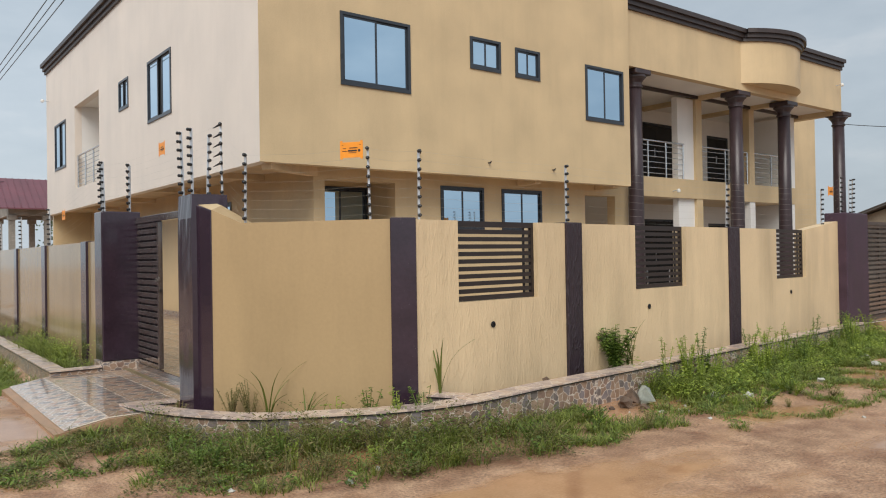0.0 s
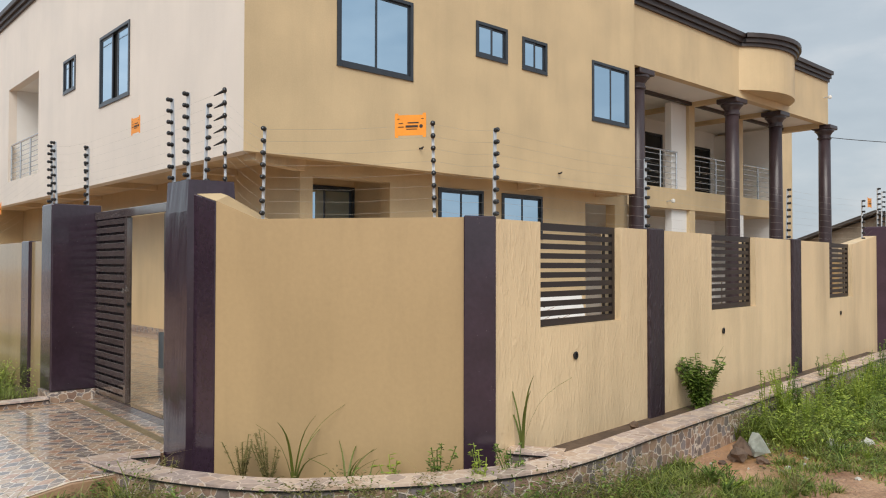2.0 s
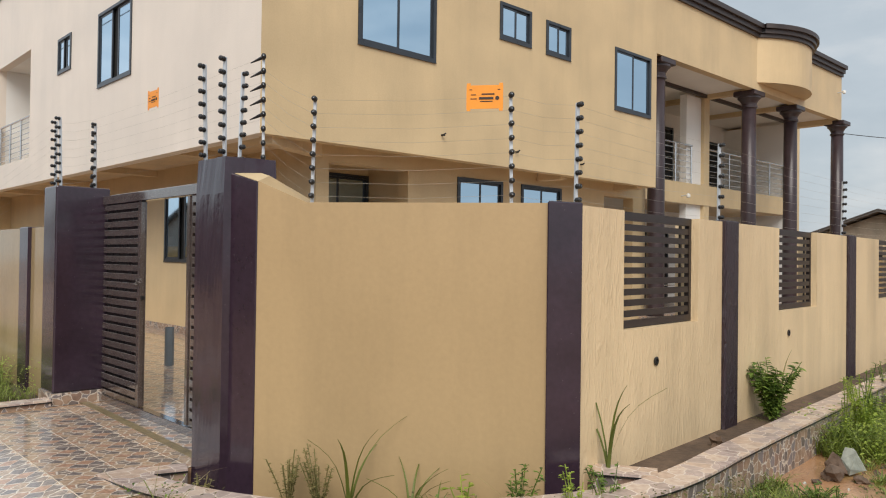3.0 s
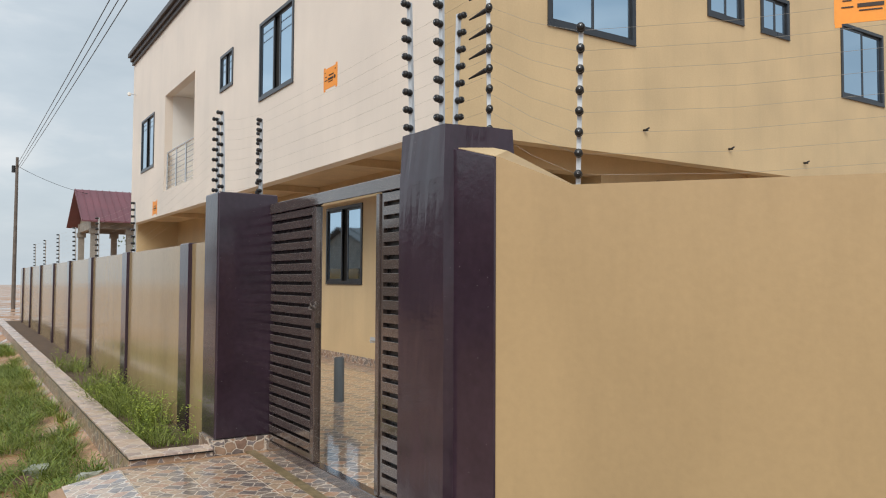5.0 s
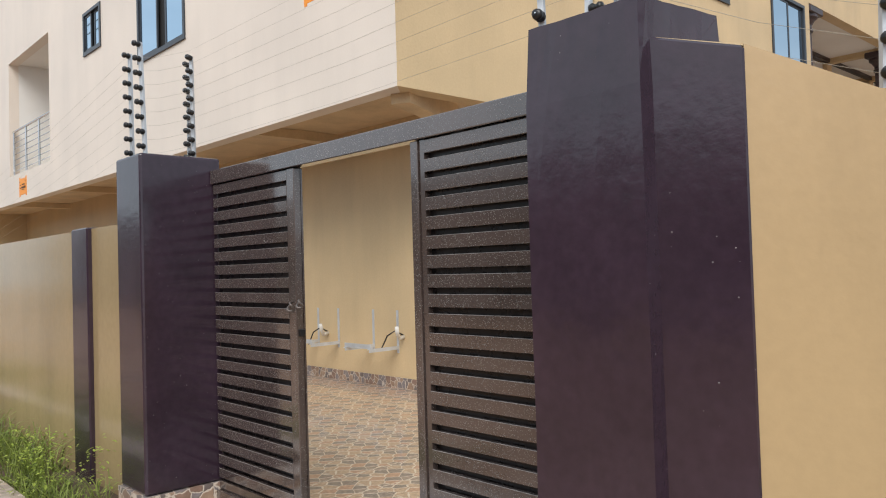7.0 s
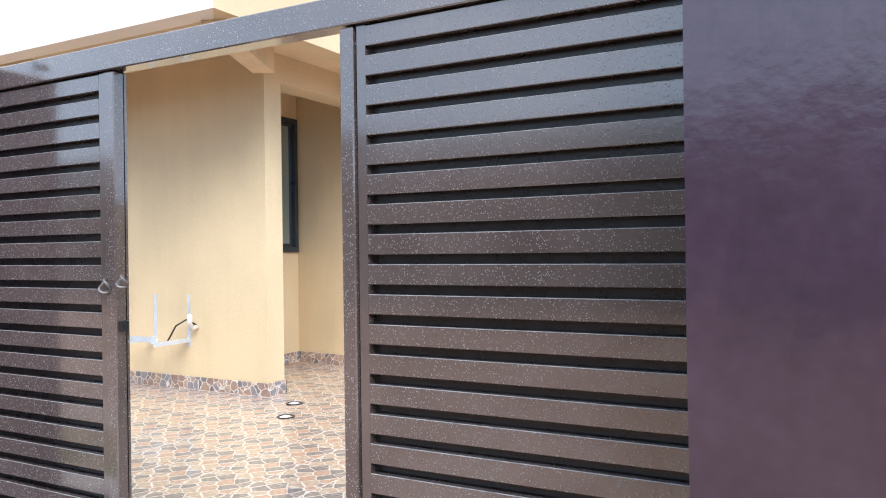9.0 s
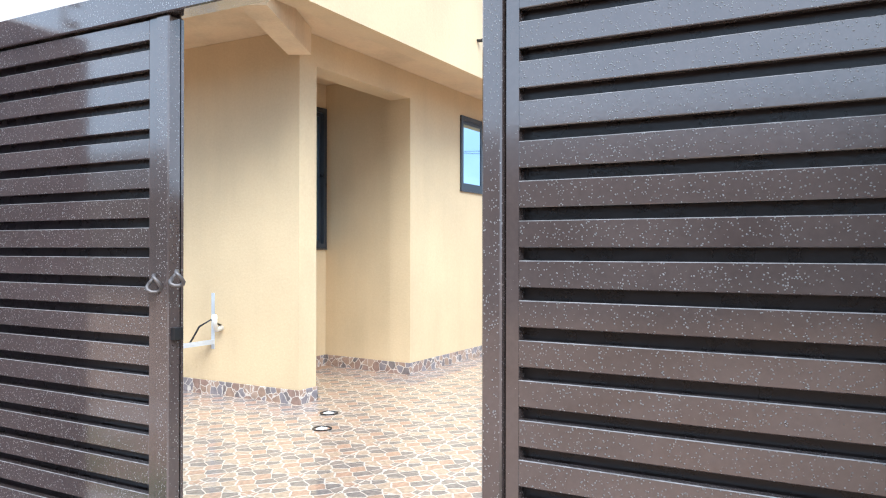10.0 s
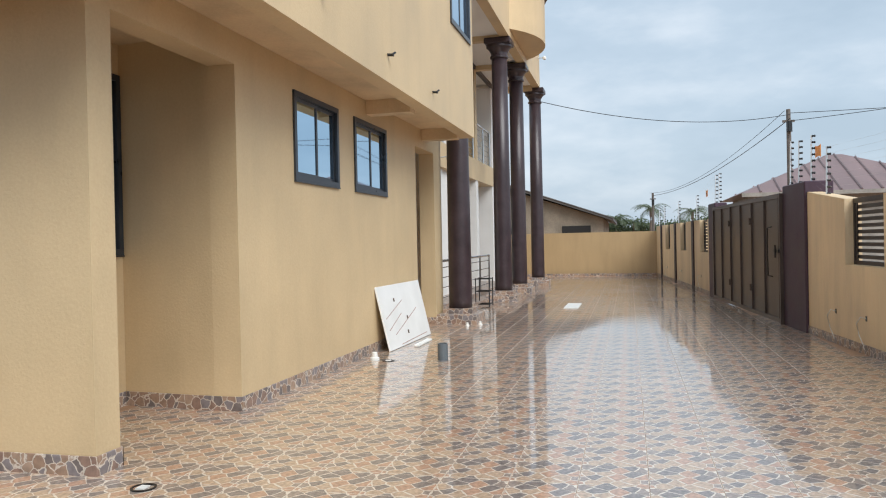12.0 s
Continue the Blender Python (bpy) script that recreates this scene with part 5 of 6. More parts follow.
standpipe(5.0, 14.07, 0.52, 0.062, "grey plastic standpipe rising from the tiled yard")
standpipe(11.85, 12.59, 0.2, 0.062, "short grey plastic pipe stub in the yard")
for x, y in ((6.9, 13.2), (6.44, 12.91), (11.7, 13.23)):
    e = tagged(empty("floor_drain", Matrix.Translation((x, y, 0.001))), "round open floor drain in the yard tiles", "drain", "floor drains")
    b = bmesh.new()
    lathe(b, [(0.075, -0.005), (0.075, 0.006), (0.062, 0.006), (0.062, -0.004)], 20)
    part("rim", b, M_BLACK, e)
    b = bmesh.new()
    box(b, -0.035, 0.03, -0.025, 0.03, 0.0, 0.008)
    part("cover_scrap", b, M_WPLASTIC, e)
for x, y, s in ((11.75, 13.42, 0.95), (15.45, 13.05, 0.6), (15.6, 12.86, 0.65)):
    b = bmesh.new()
    lathe(b, [(0.06 * s, 0.0), (0.06 * s, 0.03 * s), (0.04 * s, 0.045 * s), (0.035 * s, 0.1 * s), (0.02 * s, 0.105 * s)], 16, (x, y))
    tagged(part("pipe_cap", b, M_WPLASTIC), "white plastic pipe cap lying on the tiles", "pipe cap", "pipe caps")

# leaning marble board
bd = tagged(empty("marble_board", pose(12.42, 13.44, 0.004, -13, 0, -1.5)), "scratched white marble-look board leaning on the wall", "board")
b = bmesh.new()
v = box(b, 0, 1.88, -0.012, 0.012, 0, 0.86)
bevelled(b, 0.003)
part("panel", b, M_BOARD, bd)
for x0, z0, x1, z1 in ((0.12, 0.42, 0.9, 0.62), (0.15, 0.26, 0.75, 0.44), (0.35, 0.18, 1.45, 0.46), (0.5, 0.03, 1.7, 0.06)):
    b = bmesh.new()
    rod(b, (x0, -0.0135, z0), (x1, -0.0135, z1), 0.004, 4)
    part("scratch", b, M_SCRATCH, bd, "brown scratch line")
for x0, z0 in ((0.55, 0.62), (0.95, 0.34), (0.85, 0.14)):
    b = bmesh.new()
    box(b, x0, x0 + 0.05, -0.015, -0.013, z0, z0 + 0.05)
    part("smudge", b, M_SOIL, bd, "dark smudge")
b = bmesh.new()
box(b, 18.7, 19.9, 11.42, 11.72, 0.003, 0.02)
bevelled(b, 0.004)
tagged(part("loose_board", b, M_WPLASTIC), "white board lying flat on wet tiles", "board")
b = bmesh.new()
box(b, 12.9, 13.6, 13.18, 13.26, 0.002, 0.03)
bevelled(b, 0.006)
tagged(part("plastic_strip", b, M_WPLASTIC), "white plastic strip lying by the leaning board", "strip")
# wire stand by the porch
ws = tagged(empty("wire_stand", Matrix.Translation((19.2, 13.35, 0.0))), "small black wire stand beside the porch columns", "stand")
for x in (0, 0.42):
    for y in (0, 0.3):
        b = bmesh.new()
        rod(b, (x, y, 0), (x, y, 0.62), 0.012, 6)
        part("leg", b, M_BLACK, ws)
for z in (0.05, 0.33, 0.6):
    b = bmesh.new()
    for p, q in (((0, 0), (0.42, 0)), ((0.42, 0), (0.42, 0.3)), ((0.42, 0.3), (0, 0.3)), ((0, 0.3), (0, 0)), ((0.14, 0), (0.14, 0.3)), ((0.28, 0), (0.28, 0.3))):
        rod(b, (*p, z), (*q, z), 0.008, 5)
    part("shelf", b, M_BLACK, ws)

# cable tails out of the fence wall, with pipe sockets outside
for s in (4.3, 8.3, 9.3, 19.0, 22.2, 25.3):
    e = tagged(empty("cable_tail", FRONT @ Matrix.Translation((s, 0.2, 0.42))), "white cable tail hanging from a hole in the fence wall", "cable", "cable tails")
    b = bmesh.new()
    box(b, -0.02, 0.02, 0.001, 0.006, -0.03, 0.03)
    part("socket_hole", b, M_BLACK, e)
    b = bmesh.new()
    tube(b, [(0, 0.004, 0), (0.02, 0.06, 0.02), (0.06, 0.09, -0.06), (0.04, 0.07, -0.2), (-0.02, 0.05, -0.3), (-0.03, 0.04, -0.36)], 0.005, 6)
    part("cable", b, M_WPLASTIC, e, smooth=True)
for s, z in ((1.04, 0.78), (3.98, 0.80), (8.3, 0.8)):
    b = bmesh.new()
    lathe(b, [(0.028, 0.0), (0.034, 0.012), (0.02, 0.014), (0.018, 0.004)], 14)
    bmesh.ops.transform(b, matrix=FRONT @ Matrix.Translation((s, 0, z)) @ Matrix.Rotation(radians(90), 4, "X"), verts=b.verts)
    tagged(part("drain_outlet", b, M_BLACK), "small dark pipe outlet in the fence wall", "outlet", "drain outlets")
# short pipe spouts out of the house front and lamp on the side
for x, z in ((8.9, 3.5), (10.7, 3.42), (12.6, 3.38), (9.9, 6.9)):
    b = bmesh.new()
    rod(b, (x, FY + 0.02, z), (x, FY - 0.07, z - 0.01), 0.016, 8)
    rod(b, (x - 0.03, FY - 0.06, z - 0.01), (x + 0.02, FY - 0.08, z + 0.02), 0.012, 6)
    tagged(part("cable_stub", b, M_BLACK), "black cable stub out of the house wall", "cable stub", "cable stubs")
for x, y, z, rz in ((LX, 30.3, 7.1, -90), (26.4, FASC, 7.0, 0), (19.2, SLY, 3.28, 0)):
    e = tagged(empty("wall_lamp", pose(x, y, z, 0, 0, rz)), "small grey lamp on a bracket on the house wall", "wall lamp", "wall lamps")
    b = bmesh.new()
    rod(b, (0, 0, 0), (0, -0.16, 0.02), 0.014, 8)
    part("arm", b, M_GALV, e)
    b = bmesh.new()
    lathe(b, [(0.03, -0.05), (0.055, -0.03), (0.055, 0.03), (0.02, 0.06)], 14, (0, -0.2))
    part("lamp_head", b, M_WPLASTIC, e)


# ---- surroundings ----
def gable_house(name, x0, x1, y0, y1, wall_h, ridge_h, along, wall_mat, roof_mat, label, base=-0.4):
    """along: 'x' or 'y', the way the ridge runs."""
    e = tagged(empty(name, Matrix.Translation(((x0 + x1) / 2, (y0 + y1) / 2, base))), label, "house")
    cx, cy = (x0 + x1) / 2, (y0 + y1) / 2
    hx, hy = (x1 - x0) / 2, (y1 - y0) / 2
    b = bmesh.new()
    box(b, -hx, hx, -hy, hy, 0, wall_h - base)
    part("wall", b, wall_mat, e)
    o, zt, ze = 0.5, ridge_h - base, wall_h - base
    for s in (-1, 1):
        b = bmesh.new()
        if along == "x":
            q = [(-hx - o, s * (hy + o), ze - 0.15), (hx + o, s * (hy + o), ze - 0.15), (hx + o, 0, zt), (-hx - o, 0, zt)]
        else:
            q = [(s * (hx + o), -hy - o, ze - 0.15), (s * (hx + o), hy + o, ze - 0.15), (0, hy + o, zt), (0, -hy - o, zt)]
        lo = [b.verts.new(p) for p in q]
        hi = [b.verts.new((p[0], p[1], p[2] + 0.1)) for p in q]
        b.faces.new(lo[::-1])
        b.faces.new(hi)
        for i in range(4):
            b.faces.new((lo[i], lo[(i + 1) % 4], hi[(i + 1) % 4], hi[i]))
        rf = part("roof", b, roof_mat, e)
        n = 14
        b = bmesh.new()
        for k in range(n + 1):
            t = k / n
            p = Vector(q[0]).lerp(Vector(q[1]), t) + Vector((0, 0, 0.115))
            r = Vector(q[3]).lerp(Vector(q[2]), t) + Vector((0, 0, 0.115))
            rod(b, p, r, 0.035, 4)
        part("roof_rib", b, roof_mat, rf)
    if along == "x":
        for s in (-1, 1):
            b = bmesh.new()
            v = [b.verts.new(p) for p in ((s * hx, -hy, ze), (s * hx, hy, ze), (s * hx, 0, zt - 0.1), (s * (hx - 0.2), -hy, ze), (s * (hx - 0.2), hy, ze), (s * (hx - 0.2), 0, zt - 0.1))]
            for f in ((0, 1, 2), (5, 4, 3), (0, 3, 4, 1), (1, 4, 5, 2), (2, 5, 3, 0)):
                b.faces.new([v[i] for i in f])
            part("gable_wall", b, wall_mat, e)
    else:
        for s in (-1, 1):
            b = bmesh.new()
            v = [b.verts.new(p) for p in ((-hx, s * hy, ze), (hx, s * hy, ze), (0, s * hy, zt - 0.1), (-hx, s * (hy - 0.2), ze), (hx, s * (hy - 0.2), ze), (0, s * (hy - 0.2), zt - 0.1))]
            for f in ((0, 1, 2), (5, 4, 3), (0, 3, 4, 1), (1, 4, 5, 2), (2, 5, 3, 0)):
                b.faces.new([v[i] for i in f])
            part("gable_wall", b, wall_mat, e)
    return e


def opening(e, x0, x1, y0, y1, z0, z1, mat):
    # Flat box on the wall, its unlit depth painted near-black.
    b = bmesh.new()
    box(b, x0, x1, y0, y1, z0, z1)
    part("window", b, mat, e)


east = gable_house("neighbour_house", 41.0, 52.0, 11.6, 20.6, 2.45, 4.05, "x", M_BLOCK, M_ROOFDARK, "unfinished block house with a weathered dark gable roof")
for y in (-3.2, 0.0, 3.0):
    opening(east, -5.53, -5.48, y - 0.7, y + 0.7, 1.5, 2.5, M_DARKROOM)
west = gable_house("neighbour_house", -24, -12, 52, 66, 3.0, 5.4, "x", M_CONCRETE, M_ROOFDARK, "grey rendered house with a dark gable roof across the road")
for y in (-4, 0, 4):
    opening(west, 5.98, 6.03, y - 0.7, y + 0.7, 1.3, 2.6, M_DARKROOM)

for y0, y1, rh in ((27.0, 50.0, 6.2), (3.0, 26.0, 5.7), (-19.0, 2.0, 5.5)):
    street = gable_house("neighbour_house", -27.0, -15.0, y0, y1, 3.5, rh, "y", M_CONCRETE, M_ROOFDARK, "grey rendered house with a dark gable roof across the road")
    for y in (-7, -2.5, 2.5, 7):
        opening(street, 5.98, 6.03, y - 0.7, y + 0.7, 1.3, 2.6, M_DARKROOM)


def hip_house(x0, x1, y0, y1, wall_h, ridge_h, label):
    e = tagged(empty("neighbour_house", Matrix.Translation(((x0 + x1) / 2, (y0 + y1) / 2, -0.4))), label, "house")
    hx, hy, zb = (x1 - x0) / 2, (y1 - y0) / 2, wall_h + 0.4
    b = bmesh.new()
    box(b, -hx, hx, -hy, hy, 0, zb)
    part("wall", b, M_CONCRETE, e)
    o = 0.7
    r = max(0, hy - hx)
    c = [(-hx - o, -hy - o, zb - 0.1), (hx + o, -hy - o, zb - 0.1), (hx + o, hy + o, zb - 0.1), (-hx - o, hy + o, zb - 0.1)]
    t0, t1 = (0, -r - 0.01, ridge_h + 0.4), (0, r + 0.01, ridge_h + 0.4)
    b = bmesh.new()
    v = [b.verts.new(p) for p in (*c, t0, t1)]
    for f in ((3, 2, 1, 0), (0, 1, 4), (1, 2, 5, 4), (2, 3, 5), (3, 0, 4, 5)):
        b.faces.new([v[i] for i in f])
    rf = part("roof", b, M_ROOFBROWN, e)
    for k in range(1, 12):
        y = -hy - o + (2 * hy + 2 * o) * k / 12
        yt = min(max(y, -r), r)
        f = 1 - abs(y - yt) / (hy + o - r)
        for s in (-1, 1):
            b = bmesh.new()
            rod(b, (s * (hx + o), y, zb - 0.07), (s * (hx + o) * (1 - f), y, zb - 0.07 + (ridge_h - wall_h + 0.1) * f), 0.05, 4)
            part("roof_rib", b, M_ROOFBROWN, rf)
    b = bmesh.new()
    box(b, -hx - o - 0.02, -hx - o + 0.02, -hy - o, hy + o, zb - 0.28, zb - 0.1)
    part("fascia_board", b, M_CONCRETE, e, "pale fascia board")
    for y in (-0.5, 0.3):
        opening(e, -hx - 0.03, -hx + 0.02, y * hy - 0.8, y * hy + 0.8, 1.4, 2.7, M_DARKROOM)


hip_house(41, 49, -4.1, 4.6, 3.5, 5.45, "grey house with a brown metal hip roof across the road")
hip_house(52, 60, -20, 1.5, 3.5, 5.6, "grey house with a long brown metal hip roof")

# open pavilion with maroon roof behind the house
pv = tagged(empty("pavilion", Matrix.Translation((7.8, 55.0, 0.45))), "unfinished concrete pavilion with a maroon ribbed metal roof", "pavilion")
for x in (0.2, 2.2, 5.0, 8.0):
    for y in (0.2, 5.6):
        b = bmesh.new()
        box(b, x - 0.17, x + 0.17, y - 0.17, y + 0.17, -0.7, 4.0)
        box(b, x - 0.25, x + 0.25, y - 0.25, y + 0.25, 3.7, 4.0)
        part("column", b, M_CONCRETE, pv)
b = bmesh.new()
for y in (0.2, 5.6):
    box(b, 0.0, 8.4, y - 0.15, y + 0.15, 4.0, 4.55)
for x in (0.2, 8.2):
    box(b, x - 0.15, x + 0.15, 0.36, 5.44, 4.0, 4.55)
part("ring_beam", b, M_CONCRETE, pv)
b = bmesh.new()
v = [b.verts.new(p) for p in ((0.1, 0.1, 4.55), (0.1, 5.7, 4.55), (0.1, 2.9, 6.2), (0.3, 0.1, 4.55), (0.3, 5.7, 4.55), (0.3, 2.9, 6.2))]
for f in ((0, 1, 2), (5, 4, 3), (0, 3, 4, 1), (1, 4, 5, 2), (2, 5, 3, 0)):
    b.faces.new([v[i] for i in f])
part("gable_wall", b, M_BLOCK, pv)
for s, y0 in ((0, -0.7), (1, 6.5)):
    b = bmesh.new()
    q = [(-0.6, y0, 4.35), (9.0, y0, 4.35), (9.0, 2.9, 6.5), (-0.6, 2.9, 6.5)]
    lo = [b.verts.new(p) for p in q]
    hi = [b.verts.new((p[0], p[1], p[2] + 0.08)) for p in q]
    b.faces.new(lo[::-1])
    b.faces.new(hi)
    for i in range(4):
        b.faces.new((lo[i], lo[(i + 1) % 4], hi[(i + 1) % 4], hi[i]))
    rf = part("roof", b, M_ROOFRED, pv)
    b = bmesh.new()
    for k in range(25):
        x = -0.55 + 9.5 * k / 24
        rod(b, (x, y0, 4.45), (x, 2.9, 6.6), 0.03, 4)
    part("roof_rib", b, M_ROOFRED, rf)


def utility_pole(x, y, h, lean, label):
    e = tagged(empty("utility_pole", pose(x, y, -0.4, 0, lean, 0)), label, "utility pole", "utility poles")
    b = bmesh.new()
    rod(b, (0, 0, 0), (0, 0, h), 0.12, 10, 0.08)
    part("pole", b, M_WOOD, e)
    b = bmesh.new()
    box(b, -0.04, 0.04, -0.22, 0.22, h - 0.5, h - 0.42)
    part("crossarm", b, M_WOOD, e)
    b = bmesh.new()
    rod(b, (-0.18, 0, h - 0.9), (-0.18, 0, h - 0.5), 0.1, 10)
    part("service_box", b, M_BLACK, e)


utility_pole(34.6, 4.3, 6.7, 2, "weathered wooden utility pole with a crossarm")
utility_pole(62.0, 8.6, 5.2, -2, "weathered wooden utility pole with a crossarm")


def cable(p, q, sag, r, label="black overhead power cable", grp="overhead cables"):
    b = bmesh.new()
    p, q = Vector(p), Vector(q)
    tube(b, [p.lerp(q, t) - Vector((0, 0, sag * 4 * t * (1 - t))) for t in np.linspace(0, 1, 25)], r, 5)
    tagged(part("overhead_cable", b, M_CABLE), label, "cable", grp)


for x, z in ((3.62, 7.45), (3.88, 7.50), (4.15, 7.55)):
    cable((x, -30, z + 0.25), (x * 0.5 + 2.0, 56, z + 0.3), 0.3, 0.011)
utility_pole(3.95, 56.2, 8.9, 0, "weathered wooden utility pole with a crossarm")
cable((3.95, 56.2, 8.0), (8.2, 57.5, 6.7), 0.2, 0.012)
utility_pole(3.9, -30.0, 8.4, 0, "weathered wooden utility pole with a crossarm")
cable((26.8, 13.0, 5.75), (34.5, 4.3, 6.05), 0.45, 0.012)
cable((34.5, 4.3, 5.9), (62, 8.6, 4.6), 0.6, 0.016)
cable((34.5, 4.5, 6.2), (62, 8.8, 4.8), 0.8, 0.010)
cable((34.5, 4.3, 6.1), (30, -30, 7.6), 0.6, 0.012)
cable((34.5, 4.3, 5.8), (20, -14, 7.2), 0.5, 0.012)


def palm(x, y, h, seed, spread=2.4):
    rnd = random.Random(seed)
    e = tagged(empty("palm_tree", Matrix.Translation((x, y, -0.8))), "distant coconut palm with drooping fronds", "tree", "palm trees")
    b = bmesh.new()
    tube(b, [(0.25 * math.sin(2.0 * t) * h / 6, 0, h * t) for t in np.linspace(0, 1, 8)], 0.16, 8)
    part("trunk", b, M_BARK, e)
    tx = 0.25 * math.sin(2.0) * h / 6
    verts, faces = [], []
    for k in range(22):
        a = 2 * math.pi * k / 22 + rnd.uniform(-0.2, 0.2)
        up = rnd.uniform(-0.2, 1.1)
        L = spread * rnd.uniform(0.8, 1.15)
        prev = Vector((tx, 0, h))
        d = Vector((math.cos(a), math.sin(a), up)).normalized()
        for s in range(12):
            nxt = prev + d * L / 12
            d = (d + Vector((0, 0, -0.16))).normalized()
            side = d.cross(Vector((0, 0, 1))).normalized()
            w = L * 0.22 * math.sin(math.pi * (s + 1.2) / 13.5)
            for sg in (-1, 1):
                for f in (0, 0.5):
                    i = len(verts)
                    o = prev.lerp(nxt, f)
                    tip = o + side * sg * w + d * w * 0.5 + Vector((0, 0, -w * 0.45))
                    verts += [o, o + d * L / 45, tip]
                    faces.append((i, i + 1, i + 2))
            prev = nxt
    me = bpy.data.meshes.new("crown")
    me.from_pydata([v[:] for v in verts], [], faces)
    me.materials.append(M_FROND)
    new("crown", me).parent = e


def bushy_tree(x, y, h, r, seed, label="distant leafy tree with a rounded uneven crown"):
    rnd = random.Random(seed)
    e = tagged(empty("tree", Matrix.Translation((x, y, -0.8))), label, "tree", "distant trees")
    b = bmesh.new()
    rod(b, (0, 0, 0), (0, 0, h * 0.6), 0.2, 8, 0.1)
    for k in range(5):
        a = k * 1.3
        rod(b, (0, 0, h * 0.45), (r * 0.6 * math.cos(a), r * 0.6 * math.sin(a), h * 0.8), 0.08, 6, 0.03)
    part("trunk", b, M_BARK, e)
    verts, faces = [], []
    clumps = [Vector((rnd.gauss(0, r * 0.45), rnd.gauss(0, r * 0.45), h * rnd.uniform(0.5, 0.98))) for _ in range(26)]
    for c in clumps:
        for _ in range(70):
            p = c + Vector((rnd.gauss(0, 0.3), rnd.gauss(0, 0.3), rnd.gauss(0, 0.24))) * r * 0.45
            q = Vector((rnd.uniform(-1, 1), rnd.uniform(-1, 1), rnd.uniform(-1, 1))).normalized() * 0.16
            s = q.orthogonal() * 0.6
            i = len(verts)
            verts += [p - q, p + s, p + q, p - s]
            faces.append((i, i + 1, i + 2, i + 3))
    me = bpy.data.meshes.new("crown")
    me.from_pydata([v[:] for v in verts], [], faces)
    me.materials.append(M_FROND)
    new("crown", me).parent = e


for k, (x, y, h) in enumerate(((93, 7.9, 5.6), (96, 11.9, 4.6), (90, 3.6, 5.0), (99, 9.8, 4.2))):
    palm(x, y, h, k)
for k, (x, y, h, r) in enumerate(((98, 13.2, 4.6, 2.2), (102, 10.4, 4.4, 2.6), (100, 6.0, 4.0, 2.5), (104, 2.0, 4.4, 3.0), (98, 16, 4.6, 3.0), (110, -3, 4.4, 3.2), (72, -30, 6, 3.5), (20, 95, 7, 4))):
    bushy_tree(x, y, h, r, k)


# ---- plants and litter ----
EDGE_X = (0.6, 1.4, 2.6, 3.3, 4.5, 5.3, 6.9, 9.1, 16)
EDGE_Y = (8.3, 6.9, 6.05, 5.8, 5.55, 5.15, 4.8, 4.65, 4.9)
KX = [p[0] for p in curve] + [p[0] for p in f_off]
KY = [p[1] for p in curve] + [p[1] for p in f_off]


def kerb_dist(x, y):
    """Distance outside the kerb, negative inside."""
    best = min(range(len(KX)), key=lambda i: (KX[i] - x) ** 2 + (KY[i] - y) ** 2)
    d = math.hypot(KX[best] - x, KY[best] - y)
    if x < 2.4 and y > KY[best]:
        return d
    inside = (x - KX[best]) * (1 if x < 3.6 else 0.3) + (y - KY[best]) > 0
    return -d if inside else d


def tufts(name, clumps, mat, label, seed, width=0.005):
    """Grass in tufts: the blades of each clump lean outwards from its heart."""
    rng = np.random.default_rng(seed)
    rows = []
    for x, y, z, r, h, n in clumps:
        k = rng.normal(0, 0.5, (n, 2)) * r
        a = np.arctan2(k[:, 1], k[:, 0]) + rng.normal(0, 0.6, n)
        hh = h * rng.uniform(0.45, 1.0, n)
        rows.append(np.stack([x + k[:, 0] * 0.6, y + k[:, 1] * 0.6, np.full(n, z), a, hh, hh * rng.uniform(0.35, 1.25, n), np.full(n, rng.uniform(0.7, 1.35))], 1))
    Q = np.concatenate(rows)
    n = len(Q)
    d = np.stack([np.cos(Q[:, 3]), np.sin(Q[:, 3])], 1)
    s = np.stack([-d[:, 1], d[:, 0]], 1)
    V = np.zeros((n, 7, 3))
    for k, t in enumerate((0.0, 0.45, 0.8)):
        w = width * Q[:, 6] * (1 - 0.55 * t)
        for g, sg in ((0, -1), (1, 1)):
            V[:, 2 * k + g, :2] = Q[:, :2] + d * (Q[:, 5] * t ** 1.7)[:, None] + s * (sg * w)[:, None]
            V[:, 2 * k + g, 2] = Q[:, 2] + Q[:, 4] * (t - 0.35 * t ** 3)
    V[:, 6, :2] = Q[:, :2] + d * Q[:, 5:6]
    V[:, 6, 2] = Q[:, 2] + Q[:, 4] * 0.6
    base = (np.arange(n) * 7)[:, None]
    quads = np.concatenate([base + np.array([0, 1, 3, 2]), base + np.array([2, 3, 5, 4])])
    me = bpy.data.meshes.new(name)
    me.from_pydata(V.reshape(-1, 3).tolist(), [], quads.tolist() + (base + np.array([4, 5, 6])).tolist())
    me.materials.append(mat)
    return tagged(new(name, me), label, "grass", kind="stuff")


